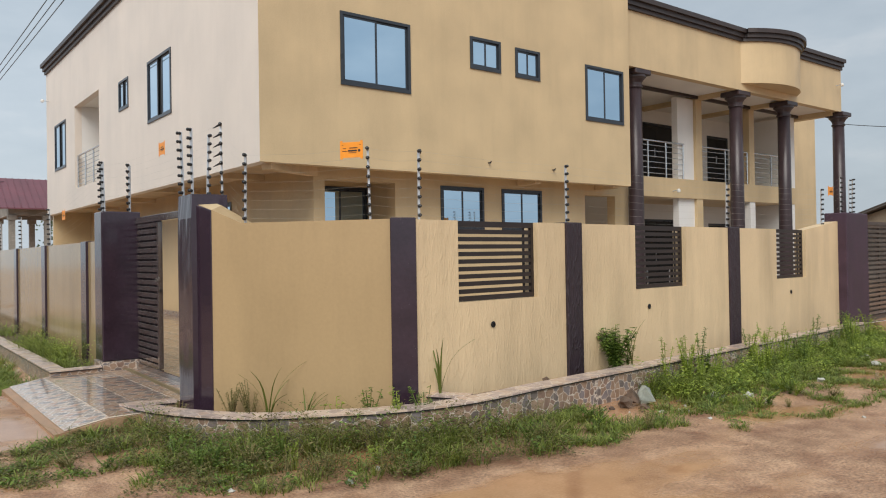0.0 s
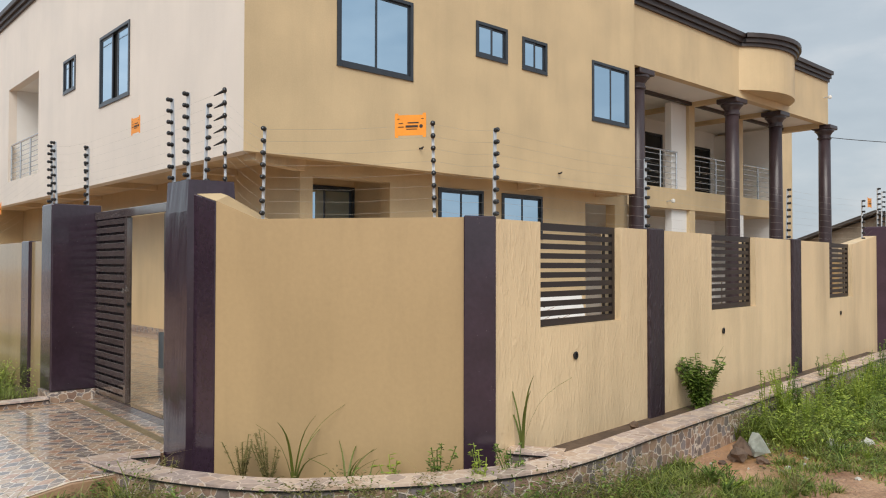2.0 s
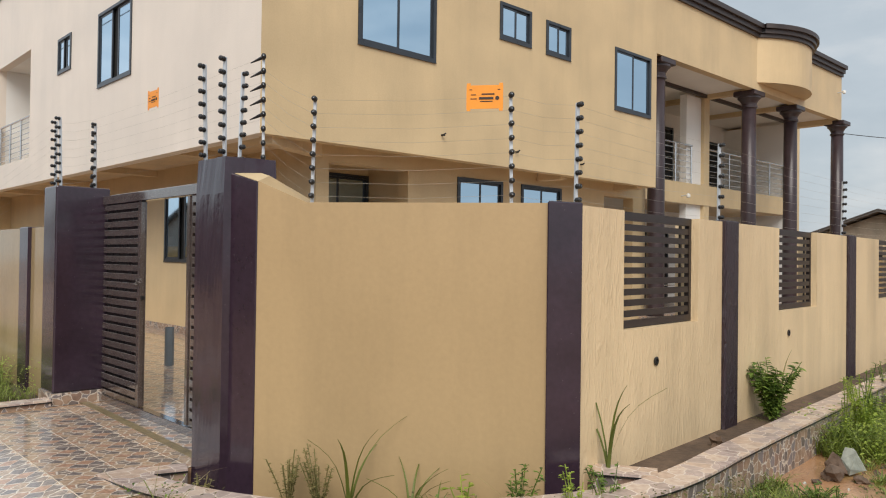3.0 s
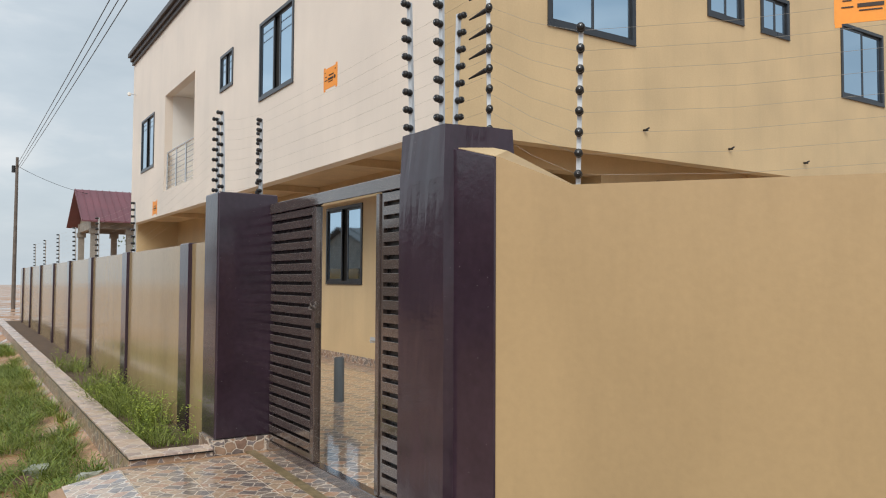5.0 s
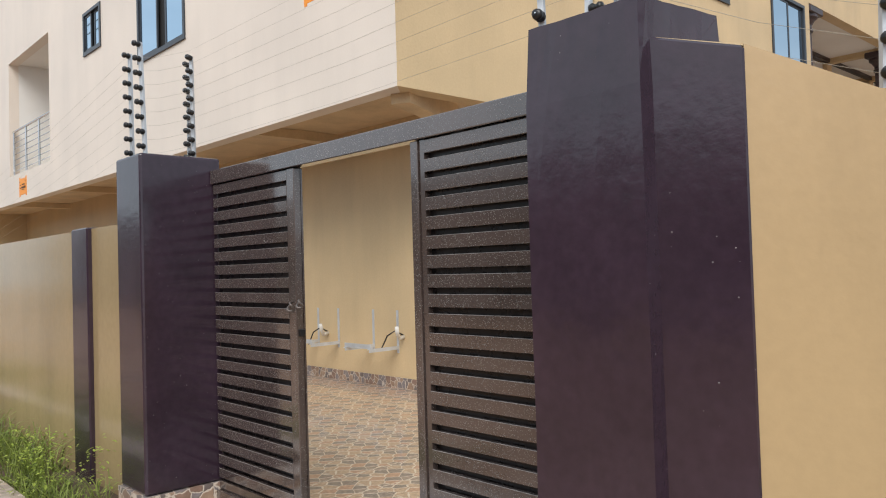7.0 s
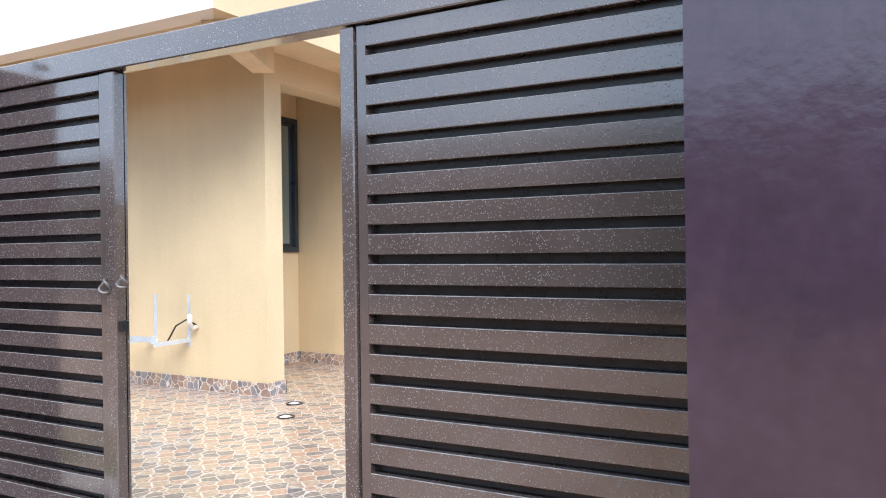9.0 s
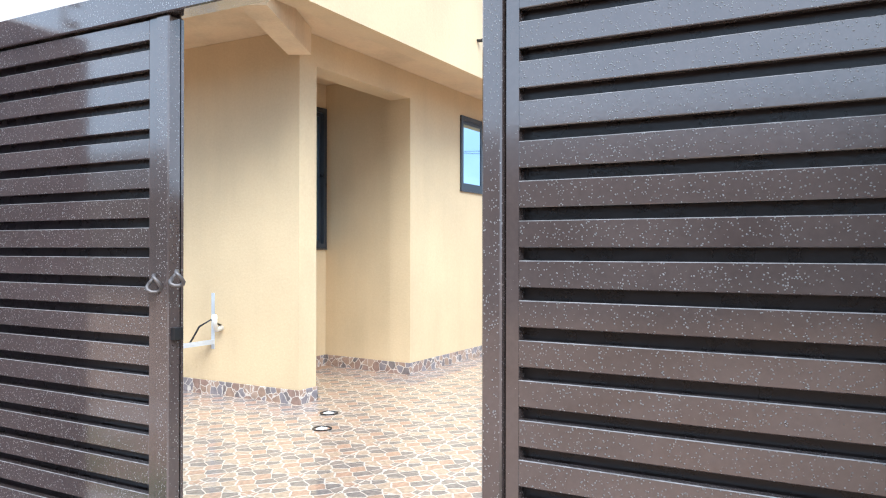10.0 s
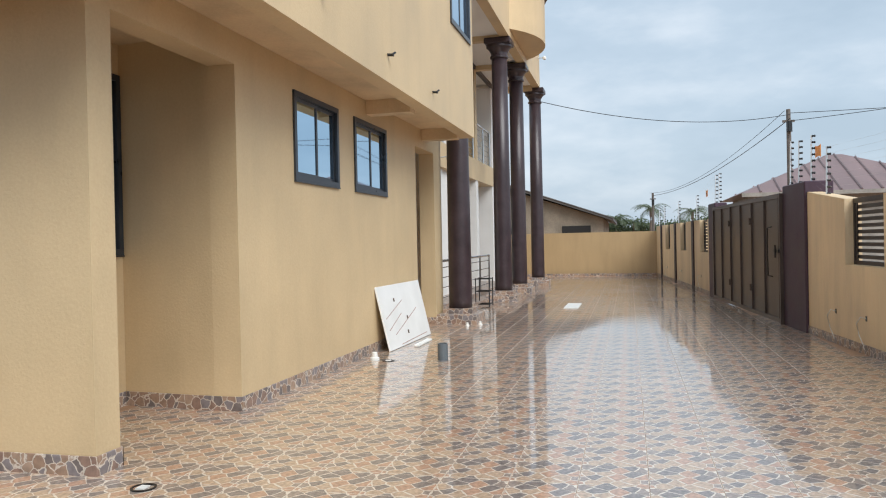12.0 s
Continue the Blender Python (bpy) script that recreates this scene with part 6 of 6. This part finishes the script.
def leaf_tangle(name, clumps, mat, label, seed):
    """Low weeds: small pointed leaves set round the heart of each clump."""
    rng = np.random.default_rng(seed)
    rows = []
    for x, y, z, r, h, n, leaf in clumps:
        k = rng.normal(0, 0.48, (n, 2)) * r
        q = np.hypot(k[:, 0], k[:, 1]) / r
        top = h * np.clip(1 - 0.5 * q ** 2, 0.12, 1)
        rows.append(np.stack([x + k[:, 0], y + k[:, 1], z + top * rng.uniform(0.1, 1.0, n) ** 0.7, np.full(n, leaf) * rng.uniform(0.55, 1.25, n)], 1))
    Q = np.concatenate(rows)
    n = len(Q)
    a = rng.uniform(0, 2 * np.pi, n)
    d = np.stack([np.cos(a), np.sin(a), rng.uniform(-0.35, 0.7, n)], 1) * Q[:, 3:4]
    s = np.stack([-np.sin(a), np.cos(a), rng.uniform(-0.4, 0.4, n)], 1) * Q[:, 3:4] * 0.24
    V = np.zeros((n, 4, 3))
    V[:, 0] = Q[:, :3]
    V[:, 1] = Q[:, :3] + d * 0.5 + s
    V[:, 2] = Q[:, :3] + d
    V[:, 2, 2] -= Q[:, 3] * 0.22
    V[:, 3] = Q[:, :3] + d * 0.5 - s
    me = bpy.data.meshes.new(name)
    me.from_pydata(V.reshape(-1, 3).tolist(), [], ((np.arange(n) * 4)[:, None] + np.arange(4)).tolist())
    me.materials.append(mat)
    return tagged(new(name, me), label, "weeds", kind="stuff")


rnd = random.Random(11)
short, fresh, tall, seeding, olive, leafy, lime = [], [], [], [], [], [], []
for _ in range(9000):
    x, y = rnd.uniform(0.7, 15.5), rnd.uniform(4.3, 9.8)
    ey = float(np.interp(x, EDGE_X, EDGE_Y))
    if y < ey - 0.2:
        continue
    kd = kerb_dist(x, y)
    if kd < 0.12 or (x < 2.5 and y > 8.78 - max(0, (2.3 - x)) * 0.35):
        continue
    n = noise.noise(Vector((x * 0.85, y * 0.85, 5))) * 0.6 + noise.noise(Vector((x * 2.3, y * 2.3, 9))) * 0.4
    lush = 0.75 - 0.42 * kd if x < 4.9 else (0.32 - 0.5 * kd if x < 7.4 else 0.85 - 0.62 * kd)
    if x < 2.6:
        lush += 0.25
    if 5.9 < x < 7.4 and kd < 0.75:
        lush -= 0.55
    if 4.6 < x < 10.5 and kd > 0.5:
        lush += 0.52
    if n * 1.9 + lush + 0.22 * min(1, y - ey) < 0.10 + 0.15 * rnd.random():
        continue
    z = ground_z(x, y) - 0.01
    near = max(0.0, min(1.0, 1.15 - kd * 0.85))
    u = rnd.random()
    if x < 4.9:
        hump = max(0.5, min(1.0, (x - 1.3) / 1.5)) * (0.6 if y > 7.9 else 1.0) * (0.35 + 0.95 * near) * (0.85 + 0.6 * noise.noise(Vector((x * 3, y * 3, 2))))
        if u < 0.34:
            olive.append((x, y, z, rnd.uniform(0.10, 0.20), 0.40 * hump, 75, rnd.uniform(0.022, 0.036)))
        elif u < 0.52:
            leafy.append((x, y, z, rnd.uniform(0.08, 0.16), 0.34 * hump, 50, rnd.uniform(0.026, 0.045)))
        elif u < 0.90:
            short.append((x, y, z, 0.12, 0.38 * hump, 26))
        elif u < 0.955:
            fresh.append((x, y, z, 0.14, rnd.uniform(0.16, 0.30) * (0.5 + 0.5 * near), 55))
        else:
            seeding.append((x, y, z, 0.10, rnd.uniform(0.35, 0.62) * (0.45 + 0.55 * near), 7))
    elif x < 7.4 or kd > 0.95:
        hump = 0.45 + 0.55 * near
        if u < 0.62:
            short.append((x, y, z, 0.13, rnd.uniform(0.10, 0.26) * hump, 34))
        elif u < 0.85:
            leafy.append((x, y, z, rnd.uniform(0.10, 0.18), rnd.uniform(0.05, 0.14) * hump, 45, rnd.uniform(0.022, 0.040)))
        else:
            fresh.append((x, y, z, 0.13, rnd.uniform(0.12, 0.26) * hump, 34))
    else:
        if u < 0.30:
            tall.append((x, y, z, 0.12, rnd.uniform(0.26, 0.52) * (0.4 + 0.6 * near), 30))
        elif u < 0.66:
            lime.append((x, y, z, rnd.uniform(0.10, 0.22), rnd.uniform(0.20, 0.46) * (0.4 + 0.6 * near), 62, rnd.uniform(0.028, 0.048)))
        elif u < 0.85:
            leafy.append((x, y, z, rnd.uniform(0.10, 0.18), rnd.uniform(0.15, 0.42) * (0.4 + 0.6 * near), 50, rnd.uniform(0.030, 0.050)))
        else:
            fresh.append((x, y, z, 0.12, rnd.uniform(0.20, 0.36) * near, 40))
for _ in range(900):
    x, y = rnd.uniform(2.3, 5.4), rnd.uniform(5.8, 8.3)
    kd = kerb_dist(x, y)
    if not 0.14 < kd < 0.42 or noise.noise(Vector((x * 1.7, y * 1.7, 3))) < -0.12:
        continue
    z = ground_z(x, y) - 0.01
    u = rnd.random()
    if u < 0.35:
        olive.append((x, y, z, 0.13, rnd.uniform(0.25, 0.48), 55, rnd.uniform(0.022, 0.034)))
    elif u < 0.60:
        short.append((x, y, z, 0.12, rnd.uniform(0.26, 0.50), 26))
    elif u < 0.72:
        leafy.append((x, y, z, 0.11, rnd.uniform(0.25, 0.46), 40, rnd.uniform(0.026, 0.04)))
    else:
        seeding.append((x, y, z, 0.10, rnd.uniform(0.40, 0.70), 6))
tufts("grass_verge", short, M_GRASS, "patchy tangled green grass on the earth verge", 1, 0.0042)
tufts("fresh_grass", fresh, M_FRESH, "bright fresh grass tufts on the earth verge", 6, 0.0050)
tufts("tall_grass", tall, M_FRESH, "tall fresh grass growing along the kerb", 2, 0.0045)
tufts("seeding_grass", seeding, M_DRYGRASS, "straw-coloured seeding grass on the verge", 3, 0.0026)
leaf_tangle("olive_weeds", olive, M_OLIVE, "tangled olive-green weeds outside the curved kerb", 4)
leaf_tangle("low_weeds", leafy, M_LEAF, "low leafy green weeds among the grass", 5)
leaf_tangle("lime_weeds", lime, M_LIME, "lush bright green leafy weeds along the kerb", 7)
strip, sprig = [], []
for _ in range(210):
    x, y = rnd.uniform(2.5, 2.95), 12.6 + abs(rnd.gauss(0, 3.2))
    if noise.noise(Vector((x * 2, y * 1.1, 2))) > -0.2:
        strip.append((x, y, -0.04, 0.11, rnd.uniform(0.12, 0.30 if y < 13.4 else 0.58), 14))
        if rnd.random() < 0.15:
            sprig.append((x, y, -0.04, 0.14, rnd.uniform(0.15, 0.5), 45, 0.035))
tufts("planter_grass", strip, M_FRESH, "fresh grass growing in the side planter", 14, 0.0038)
leaf_tangle("planter_weeds", sprig, M_LIME, "bright leafy weeds in the side planter", 15)
side = []
while len(side) < 760:
    x, y = 2.2 - abs(rnd.gauss(0, 0.7)), rnd.uniform(12.0, 27)
    if noise.noise(Vector((x * 1.3, y * 0.9, 1))) > -0.24 and x > 0.2:
        side.append((x, y, ground_z(x, y) - 0.01, 0.13, rnd.uniform(0.10, 0.34), 24))
leaf_tangle("roadside_weeds", [(x, y, z, 0.16, h * 0.7, 40, 0.035) for x, y, z, r, h, n in side[::4]], M_LEAF, "low leafy weeds beside the planter kerb", 17)
tufts("roadside_grass", side, M_FRESH, "green grass beside the planter kerb", 16, 0.0045)


def weed(x, y, z, h, stems, leaf, mat, label, seed, lean=0.35, name="weed_plant", dense=3.2):
    """A branching weed: thin stems set with many small leaves."""
    r = random.Random(seed)
    e = tagged(empty(name, Matrix.Translation((x, y, z))), label, "weed", "roadside weeds")
    b = bmesh.new()
    verts, faces = [], []
    for _ in range(stems):
        a, l = r.uniform(0, 6.28), r.uniform(0.1, lean)
        hh = h * r.uniform(0.55, 1.0)
        pts = [Vector((math.cos(a) * l * hh * t ** 1.4, math.sin(a) * l * hh * t ** 1.4, hh * t)) for t in (0, 0.33, 0.66, 1)]
        tube(b, pts, 0.0035, 4)
        for k in range(int(hh / leaf * dense)):
            t = r.uniform(0.15, 1.0)
            i = min(2, int(t * 3))
            p = pts[i].lerp(pts[i + 1], t * 3 - i)
            aa = r.uniform(0, 6.28)
            d = Vector((math.cos(aa), math.sin(aa), r.uniform(-0.2, 0.6))).normalized() * leaf * r.uniform(0.6, 1.2)
            s = d.cross(Vector((0, 0, 1))).normalized() * leaf * 0.26
            j = len(verts)
            verts += [p, p + d * 0.5 + s, p + d - Vector((0, 0, leaf * 0.2)), p + d * 0.5 - s]
            faces.append((j, j + 1, j + 2, j + 3))
    part("stalk", b, mat, e)
    me = bpy.data.meshes.new("foliage")
    me.from_pydata([v[:] for v in verts], [], faces)
    me.materials.append(mat)
    new("foliage", me).parent = e


def blade_plant(x, y, z, h, n, label, seed, mat=None):
    """A tuft of a few long arching leaves."""
    r = random.Random(seed)
    e = tagged(empty("grass_plant", Matrix.Translation((x, y, z))), label, "weed", "roadside weeds")
    for k in range(n):
        a = r.uniform(0, 6.28)
        l, hh, w = r.uniform(0.25, 0.6) * h, h * r.uniform(0.6, 1.0), r.uniform(0.008, 0.013)
        b = bmesh.new()
        rows = []
        for t in np.linspace(0, 1, 8):
            p = Vector((math.cos(a) * l * t ** 2, math.sin(a) * l * t ** 2, hh * (t - 0.45 * max(0, t - 0.6) ** 1.2)))
            s = Vector((-math.sin(a), math.cos(a), 0)) * w * (1 - t ** 2 * 0.95)
            c = Vector((0, 0, -0.3 * w))
            rows.append([b.verts.new(p - s), b.verts.new(p + c), b.verts.new(p + s)])
        for p, q in zip(rows, rows[1:]):
            b.faces.new((p[0], p[1], q[1], q[0]))
            b.faces.new((p[1], p[2], q[2], q[1]))
        part("leaf", b, mat or M_GRASS, e)


blade_plant(4.70, 6.74, 0.09, 0.86, 6, "maize-like grass plant against the fence wall", 3)
blade_plant(3.38, 7.72, -0.15, 0.82, 6, "tall arching grass plant in the corner planter", 5)
blade_plant(3.62, 7.42, -0.15, 0.52, 7, "tall thin grass plant in the corner planter", 6)
blade_plant(3.72, 7.30, -0.15, 0.34, 5, "tall thin grass plant in the corner planter", 8)
blade_plant(7.9, 7.0, 0.09, 0.7, 3, "single dry grass stalk by the fence wall", 9, M_DRYGRASS)
weed(7.42, 6.86, 0.09, 0.54, 34, 0.085, M_LEAF, "dense leafy green weed in the fence planter", 1, 0.62, dense=5.5)
weed(7.75, 6.95, 0.09, 0.45, 7, 0.05, M_LEAF, "leafy green weed in the fence planter", 2)
weed(3.98, 6.86, -0.15, 0.48, 9, 0.045, M_LEAF, "leafy green weed over the curved kerb", 4)
weed(4.30, 6.46, -0.1, 0.45, 9, 0.045, M_LEAF, "leafy green weed over the curved kerb", 7)
weed(4.05, 6.50, -0.1, 0.50, 8, 0.04, M_LIME, "bright green weed outside the kerb", 8)
weed(3.80, 7.13, -0.15, 0.36, 8, 0.07, M_LIME, "bright lime weed in the corner planter", 9)
weed(3.14, 8.02, -0.15, 0.46, 14, 0.026, M_DRYGRASS, "dry brown weed in the corner planter", 10)
weed(3.26, 7.86, -0.15, 0.48, 14, 0.026, M_DRYGRASS, "dry brown weed in the corner planter", 12)
weed(2.8, 8.5, -0.15, 0.30, 7, 0.03, M_DRYGRASS, "dry brown weed in the corner planter", 13)
rw = random.Random(21)
for k in range(34):
    x = rw.uniform(7.6, 13.8)
    weed(x, line_y(x) - 0.75 + rw.uniform(-0.5, 0.22), -0.12, rw.uniform(0.40, 0.72), rw.randint(4, 8), rw.uniform(0.035, 0.055), M_LIME if k % 3 else M_LEAF, "tall leafy roadside weed along the kerb", 30 + k, 0.25)
for k in range(60):
    x = rw.uniform(1.5, 8.8)
    y = float(np.interp(x, EDGE_X, EDGE_Y)) + rw.uniform(0.25, 1.3)
    if kerb_dist(x, y) > 0.2 and not 6.3 < x < 7.2:
        weed(x, y, ground_z(x, y) - 0.01, rw.uniform(0.08, 0.24), rw.randint(6, 12), rw.uniform(0.022, 0.04), (M_LEAF, M_LEAF, M_DRYGRASS, M_LIME)[k % 4], "low spreading weed among the verge grass", 100 + k, 1.1)
for k in range(10):
    weed(rw.uniform(2.0, 3.6), rw.uniform(6.3, 7.1), -0.13, rw.uniform(0.18, 0.32), 8, 0.03, M_DRYGRASS if k % 2 else M_LEAF, "low tangled weed on the verge", 60 + k, 0.8)


def stone(x, y, z, r, seed, mat, name, label, cat):
    b = bmesh.new()
    bmesh.ops.create_icosphere(b, subdivisions=2, radius=r)
    for v in b.verts:
        n = noise.cell(v.co * (1.5 / r) + Vector((seed * 3.1, 0.3, 0.7)))
        v.co *= 0.75 + 0.35 * n + 0.25 * noise.noise(v.co * (2.5 / r) + Vector((seed, 0, 0)))
        v.co.z *= 0.75
    bmesh.ops.translate(b, verts=b.verts, vec=(x, y, z))
    tagged(part(name, b, mat), label, cat, cat + "s on the verge")


def chunk(x, y, z, size, seed, mat, label):
    """A jagged broken block with flat faces."""
    r = random.Random(seed)
    b = bmesh.new()
    for _ in range(11):
        b.verts.new(Vector((r.uniform(-1, 1), r.uniform(-1, 1), r.uniform(-1, 1))).normalized() * r.uniform(0.8, 1.15))
    bmesh.ops.convex_hull(b, input=b.verts)
    bmesh.ops.scale(b, verts=b.verts, vec=size)
    bmesh.ops.subdivide_edges(b, edges=b.edges, cuts=2, use_grid_fill=True)
    for v in b.verts:
        v.co += noise.noise_vector(v.co * 22 + Vector((seed, 0, 0))) * 0.010
    bmesh.ops.translate(b, verts=b.verts, vec=(x, y, z))
    tagged(part("rubble_block", b, mat), label, "rubble", "rubble on the verge")


chunk(2.12, 12.75, -0.24, (0.16, 0.11, 0.09), 21, M_ROCK, "grey broken concrete slab beside the planter kerb")
chunk(1.73, 13.30, -0.24, (0.14, 0.12, 0.10), 23, M_ROCK, "grey broken concrete slab beside the planter kerb")
chunk(1.62, 12.95, -0.25, (0.10, 0.08, 0.07), 24, M_CLOD, "dark broken concrete lump beside the planter kerb")
chunk(6.90, 6.02, 0.01, (0.13, 0.10, 0.13), 12, M_ROCK, "pale jagged broken concrete block by the kerb")
chunk(6.76, 6.08, -0.01, (0.10, 0.09, 0.11), 8, M_CLOD, "dark broken concrete lump by the kerb")
stone(6.60, 6.08, -0.07, 0.10, 2, M_CLOD, "rubble_block", "dark broken concrete lump by the kerb", "rubble")
stone(6.72, 5.90, -0.10, 0.06, 3, M_CLOD, "rubble_block", "dark broken concrete lump by the kerb", "rubble")
stone(6.15, 6.72, 0.12, 0.09, 4, M_CLOD, "rubble_block", "brown clod of concrete in the planter", "rubble")
rc = random.Random(77)
for k in range(26):
    x, y = rc.uniform(6.35, 7.6), rc.uniform(5.65, 6.2)
    stone(x, y, ground_z(x, y) + 0.005, rc.uniform(0.012, 0.038), 40 + k, M_CLOD if k % 4 else M_LITTER, "rubble_scrap", "small broken rubble scrap on the bare earth", "rubble")
for k, (x, y, r) in enumerate(((7.75, 5.72, 0.12), (8.15, 5.6, 0.075), (6.95, 5.55, 0.03), (7.2, 5.75, 0.025), (9.6, 5.5, 0.06), (11.6, 5.7, 0.09), (12.2, 6.1, 0.08), (8.1, 5.35, 0.035), (10.9, 6.2, 0.04), (12.9, 6.4, 0.09), (13.8, 6.7, 0.07), (6.8, 5.2, 0.03), (8.0, 4.3, 0.025), (3.1, 5.75, 0.035), (3.45, 5.9, 0.03), (2.35, 6.1, 0.03))):
    stone(x, y, ground_z(x, y) + r * 0.2, r, 10 + k, M_LITTER, "litter_scrap", "crumpled pale plastic litter on wet earth", "litter")
pv_, pf_ = [], []
rp = random.Random(5)
for _ in range(900):
    x, y = rp.uniform(0.5, 12), rp.uniform(3.0, 6.8)
    r = 0.004 + 0.012 * rp.random() ** 3
    z = ground_z(x, y)
    i = len(pv_)
    pv_ += [(x + r * rp.uniform(0.7, 1.3), y, z - 0.003), (x, y + r * rp.uniform(0.7, 1.3), z - 0.003), (x - r, y, z - 0.003), (x, y - r, z - 0.003), (x + r * 0.2, y, z + r * 0.45)]
    pf_ += [(i, i + 1, i + 4), (i + 1, i + 2, i + 4), (i + 2, i + 3, i + 4), (i + 3, i, i + 4)]
me = bpy.data.meshes.new("gravel")
me.from_pydata(pv_, [], pf_)
me.materials.append(M_GRAVEL)
tagged(new("gravel", me), "small brown gravel scattered on the earth road", "gravel", kind="stuff")


# ---- paving ----
bm = bmesh.new()
prism(bm, [(3.44, 9.0), (3.44, 8.7), (4.6, 7.02), (32.5, 9.35), (32.9, 16.6), (26.3, 16.6), (26.3, 13.9), (16.4, 13.9), (7.06, 13.66), (7.06, 36), (3.2, 36), (3.2, 12.3), (3.44, 12.3)], -0.3, -0.003)
box(bm, 7.07, 9.05, 13.67, 14.95, -0.3, -0.0033)
box(bm, 14.54, 16.2, 13.67, 15.3, -0.3, -0.0033)
floor = tagged(part("floor_yard", bm, M_GROUT), "wet stone-print tiled yard floor around the house", "yard floor", kind="structure")

T = 0.40


def tile_print(seed):
    """Stones of the tile's print: cells of a wrapped jittered grid, cut to the tile, with their colour."""
    r = random.Random(seed)
    nx, ny = 6, 3
    seeds = []
    for i in range(nx):
        for j in range(ny):
            seeds.append(((i + 0.5 + r.uniform(-0.40, 0.40)) / nx - 0.5, (j + 0.5 + (0.25 if i % 2 else -0.25) + r.uniform(-0.22, 0.22)) / ny - 0.5, (2, 1, 4, 3, 2, 1, 3)[(2 * i + 3 * j + r.randint(0, 1)) % 7]))
    every = [(x * T + a * T, y * T + c * T, k) for x, y, k in seeds for a in (-1, 0, 1) for c in (-1, 0, 1)]
    lim = T / 2 - 0.0021
    cells = []
    for x, y, k in every:
        if max(abs(x), abs(y)) > T * 0.75:
            continue
        poly = [(-lim, -lim), (lim, -lim), (lim, lim), (-lim, lim)]
        for u, v, _ in every:
            d = math.hypot(u - x, v - y)
            if d < 1e-6 or d > 0.35:
                continue
            nx_, ny_ = (u - x) / d, (v - y) / d
            far = nx_ * x + ny_ * y + d / 2 - 0.0036
            out = []
            for p, q in zip(poly, poly[1:] + poly[:1]):
                a, c = nx_ * p[0] + ny_ * p[1] - far, nx_ * q[0] + ny_ * q[1] - far
                if a <= 0:
                    out.append(p)
                if a * c < 0:
                    t = a / (a - c)
                    out.append((p[0] + (q[0] - p[0]) * t, p[1] + (q[1] - p[1]) * t))
            poly = out
            if not poly:
                break
        if len(poly) < 3:
            continue
        area = abs(sum(p[0] * q[1] - q[0] * p[1] for p, q in zip(poly, poly[1:] + poly[:1]))) / 2
        if area < 0.0004:
            continue
        rough = []
        for p, q in zip(poly, poly[1:] + poly[:1]):
            rough.append(p)
            e = math.hypot(q[0] - p[0], q[1] - p[1])
            if e > 0.025:
                w = r.uniform(-0.007, 0.003)
                m = ((p[0] + q[0]) / 2 + (q[1] - p[1]) / e * w, (p[1] + q[1]) / 2 - (q[0] - p[0]) / e * w)
                rough.append((max(-lim, min(lim, m[0])), max(-lim, min(lim, m[1]))))
        cells.append((rough, k))
    return cells


PRINT = tile_print(4)


def tile_data(at):
    """Vertices, faces and material numbers of tiles laid at the given places."""
    vs, fs, ks = [], [], []
    hb, ht = T / 2 - 0.0008, T / 2 - 0.0020
    for x, y in at:
        k = len(vs)
        vs += [(x + a * hb, y + c * hb, -0.009) for a, c in ((-1, -1), (1, -1), (1, 1), (-1, 1))]
        vs += [(x + a * ht, y + c * ht, 0.0) for a, c in ((-1, -1), (1, -1), (1, 1), (-1, 1))]
        fs += [(k + 4, k + 5, k + 6, k + 7)] + [(k + i, k + (i + 1) % 4, k + 4 + (i + 1) % 4, k + 4 + i) for i in range(4)]
        ks += [0] * 5
        for cell, m in PRINT:
            k = len(vs)
            vs += [(x + p[0], y + p[1], 0.0006) for p in cell]
            fs.append(tuple(range(k, k + len(cell))))
            ks.append(m)
    return vs, fs, ks


def tile_object(name, at):
    vs, fs, ks = tile_data(at)
    me = bpy.data.meshes.new(name)
    me.from_pydata(vs, [], fs)
    for m in M_TILE:
        me.materials.append(m)
    me.polygons.foreach_set("material_index", ks)
    return me


def in_yard(x, y):
    if 7.2 < x < 8.95 and 13.6 < y < 14.9 or 14.5 < x < 15.75 and 13.6 < y < 15.2:
        return True
    if x < 3.60:
        return y > 12.5 and x > 3.3 or (x > 3.5 and 8.9 < y)
    if y < line_y(x) + 0.2 or x > 32.4 or y > 35.8:
        return False
    if y < 8.41 - (x - 3.12) * 1.304 + 0.42:
        return False
    if x < 7.2:
        return True
    return y < (13.81 if x < 16.2 else 13.9)


tm = tile_object("tile", [(0, 0)])
for i in range(-6, 5):
    for j in range(-2, 8):
        x, y = 3.19 - T * (i + 4), 9.32 + T * j
        if not (1.72 < x < 3.42 and (9.25 if x > 2.45 else 8.8) < y < 11.95):
            continue
        o = new("tile", tm)
        slope = max(0, 2.19 - x) * 0.176
        o.matrix_world = pose(x, y, 0.002 - slope if x < 2.19 else 0.002, 0, -9.98 if x < 2.19 else 0, 0)
        o.parent = drive
far_at = []
near = 0
for i in range(-2, 84):
    for j in range(16, 90):
        x, y = 0.02 + i * T, 0.1 + j * T
        if not in_yard(x, y):
            continue
        if near < 290 and 3.4 < x < 9.2 and 9.6 < y < 15.0:
            o = new("tile", tm)
            o.location = (x, y, 0.001 * noise.noise(Vector((x * 3, y * 3, 0))))
            o.parent = floor
            near += 1
        else:
            far_at.append((x, y))
rest = tagged(new("far_tiles", tile_object("far_tiles", far_at)), "wet stone-print tiles across the yard", kind="stuff")
rest.parent = floor
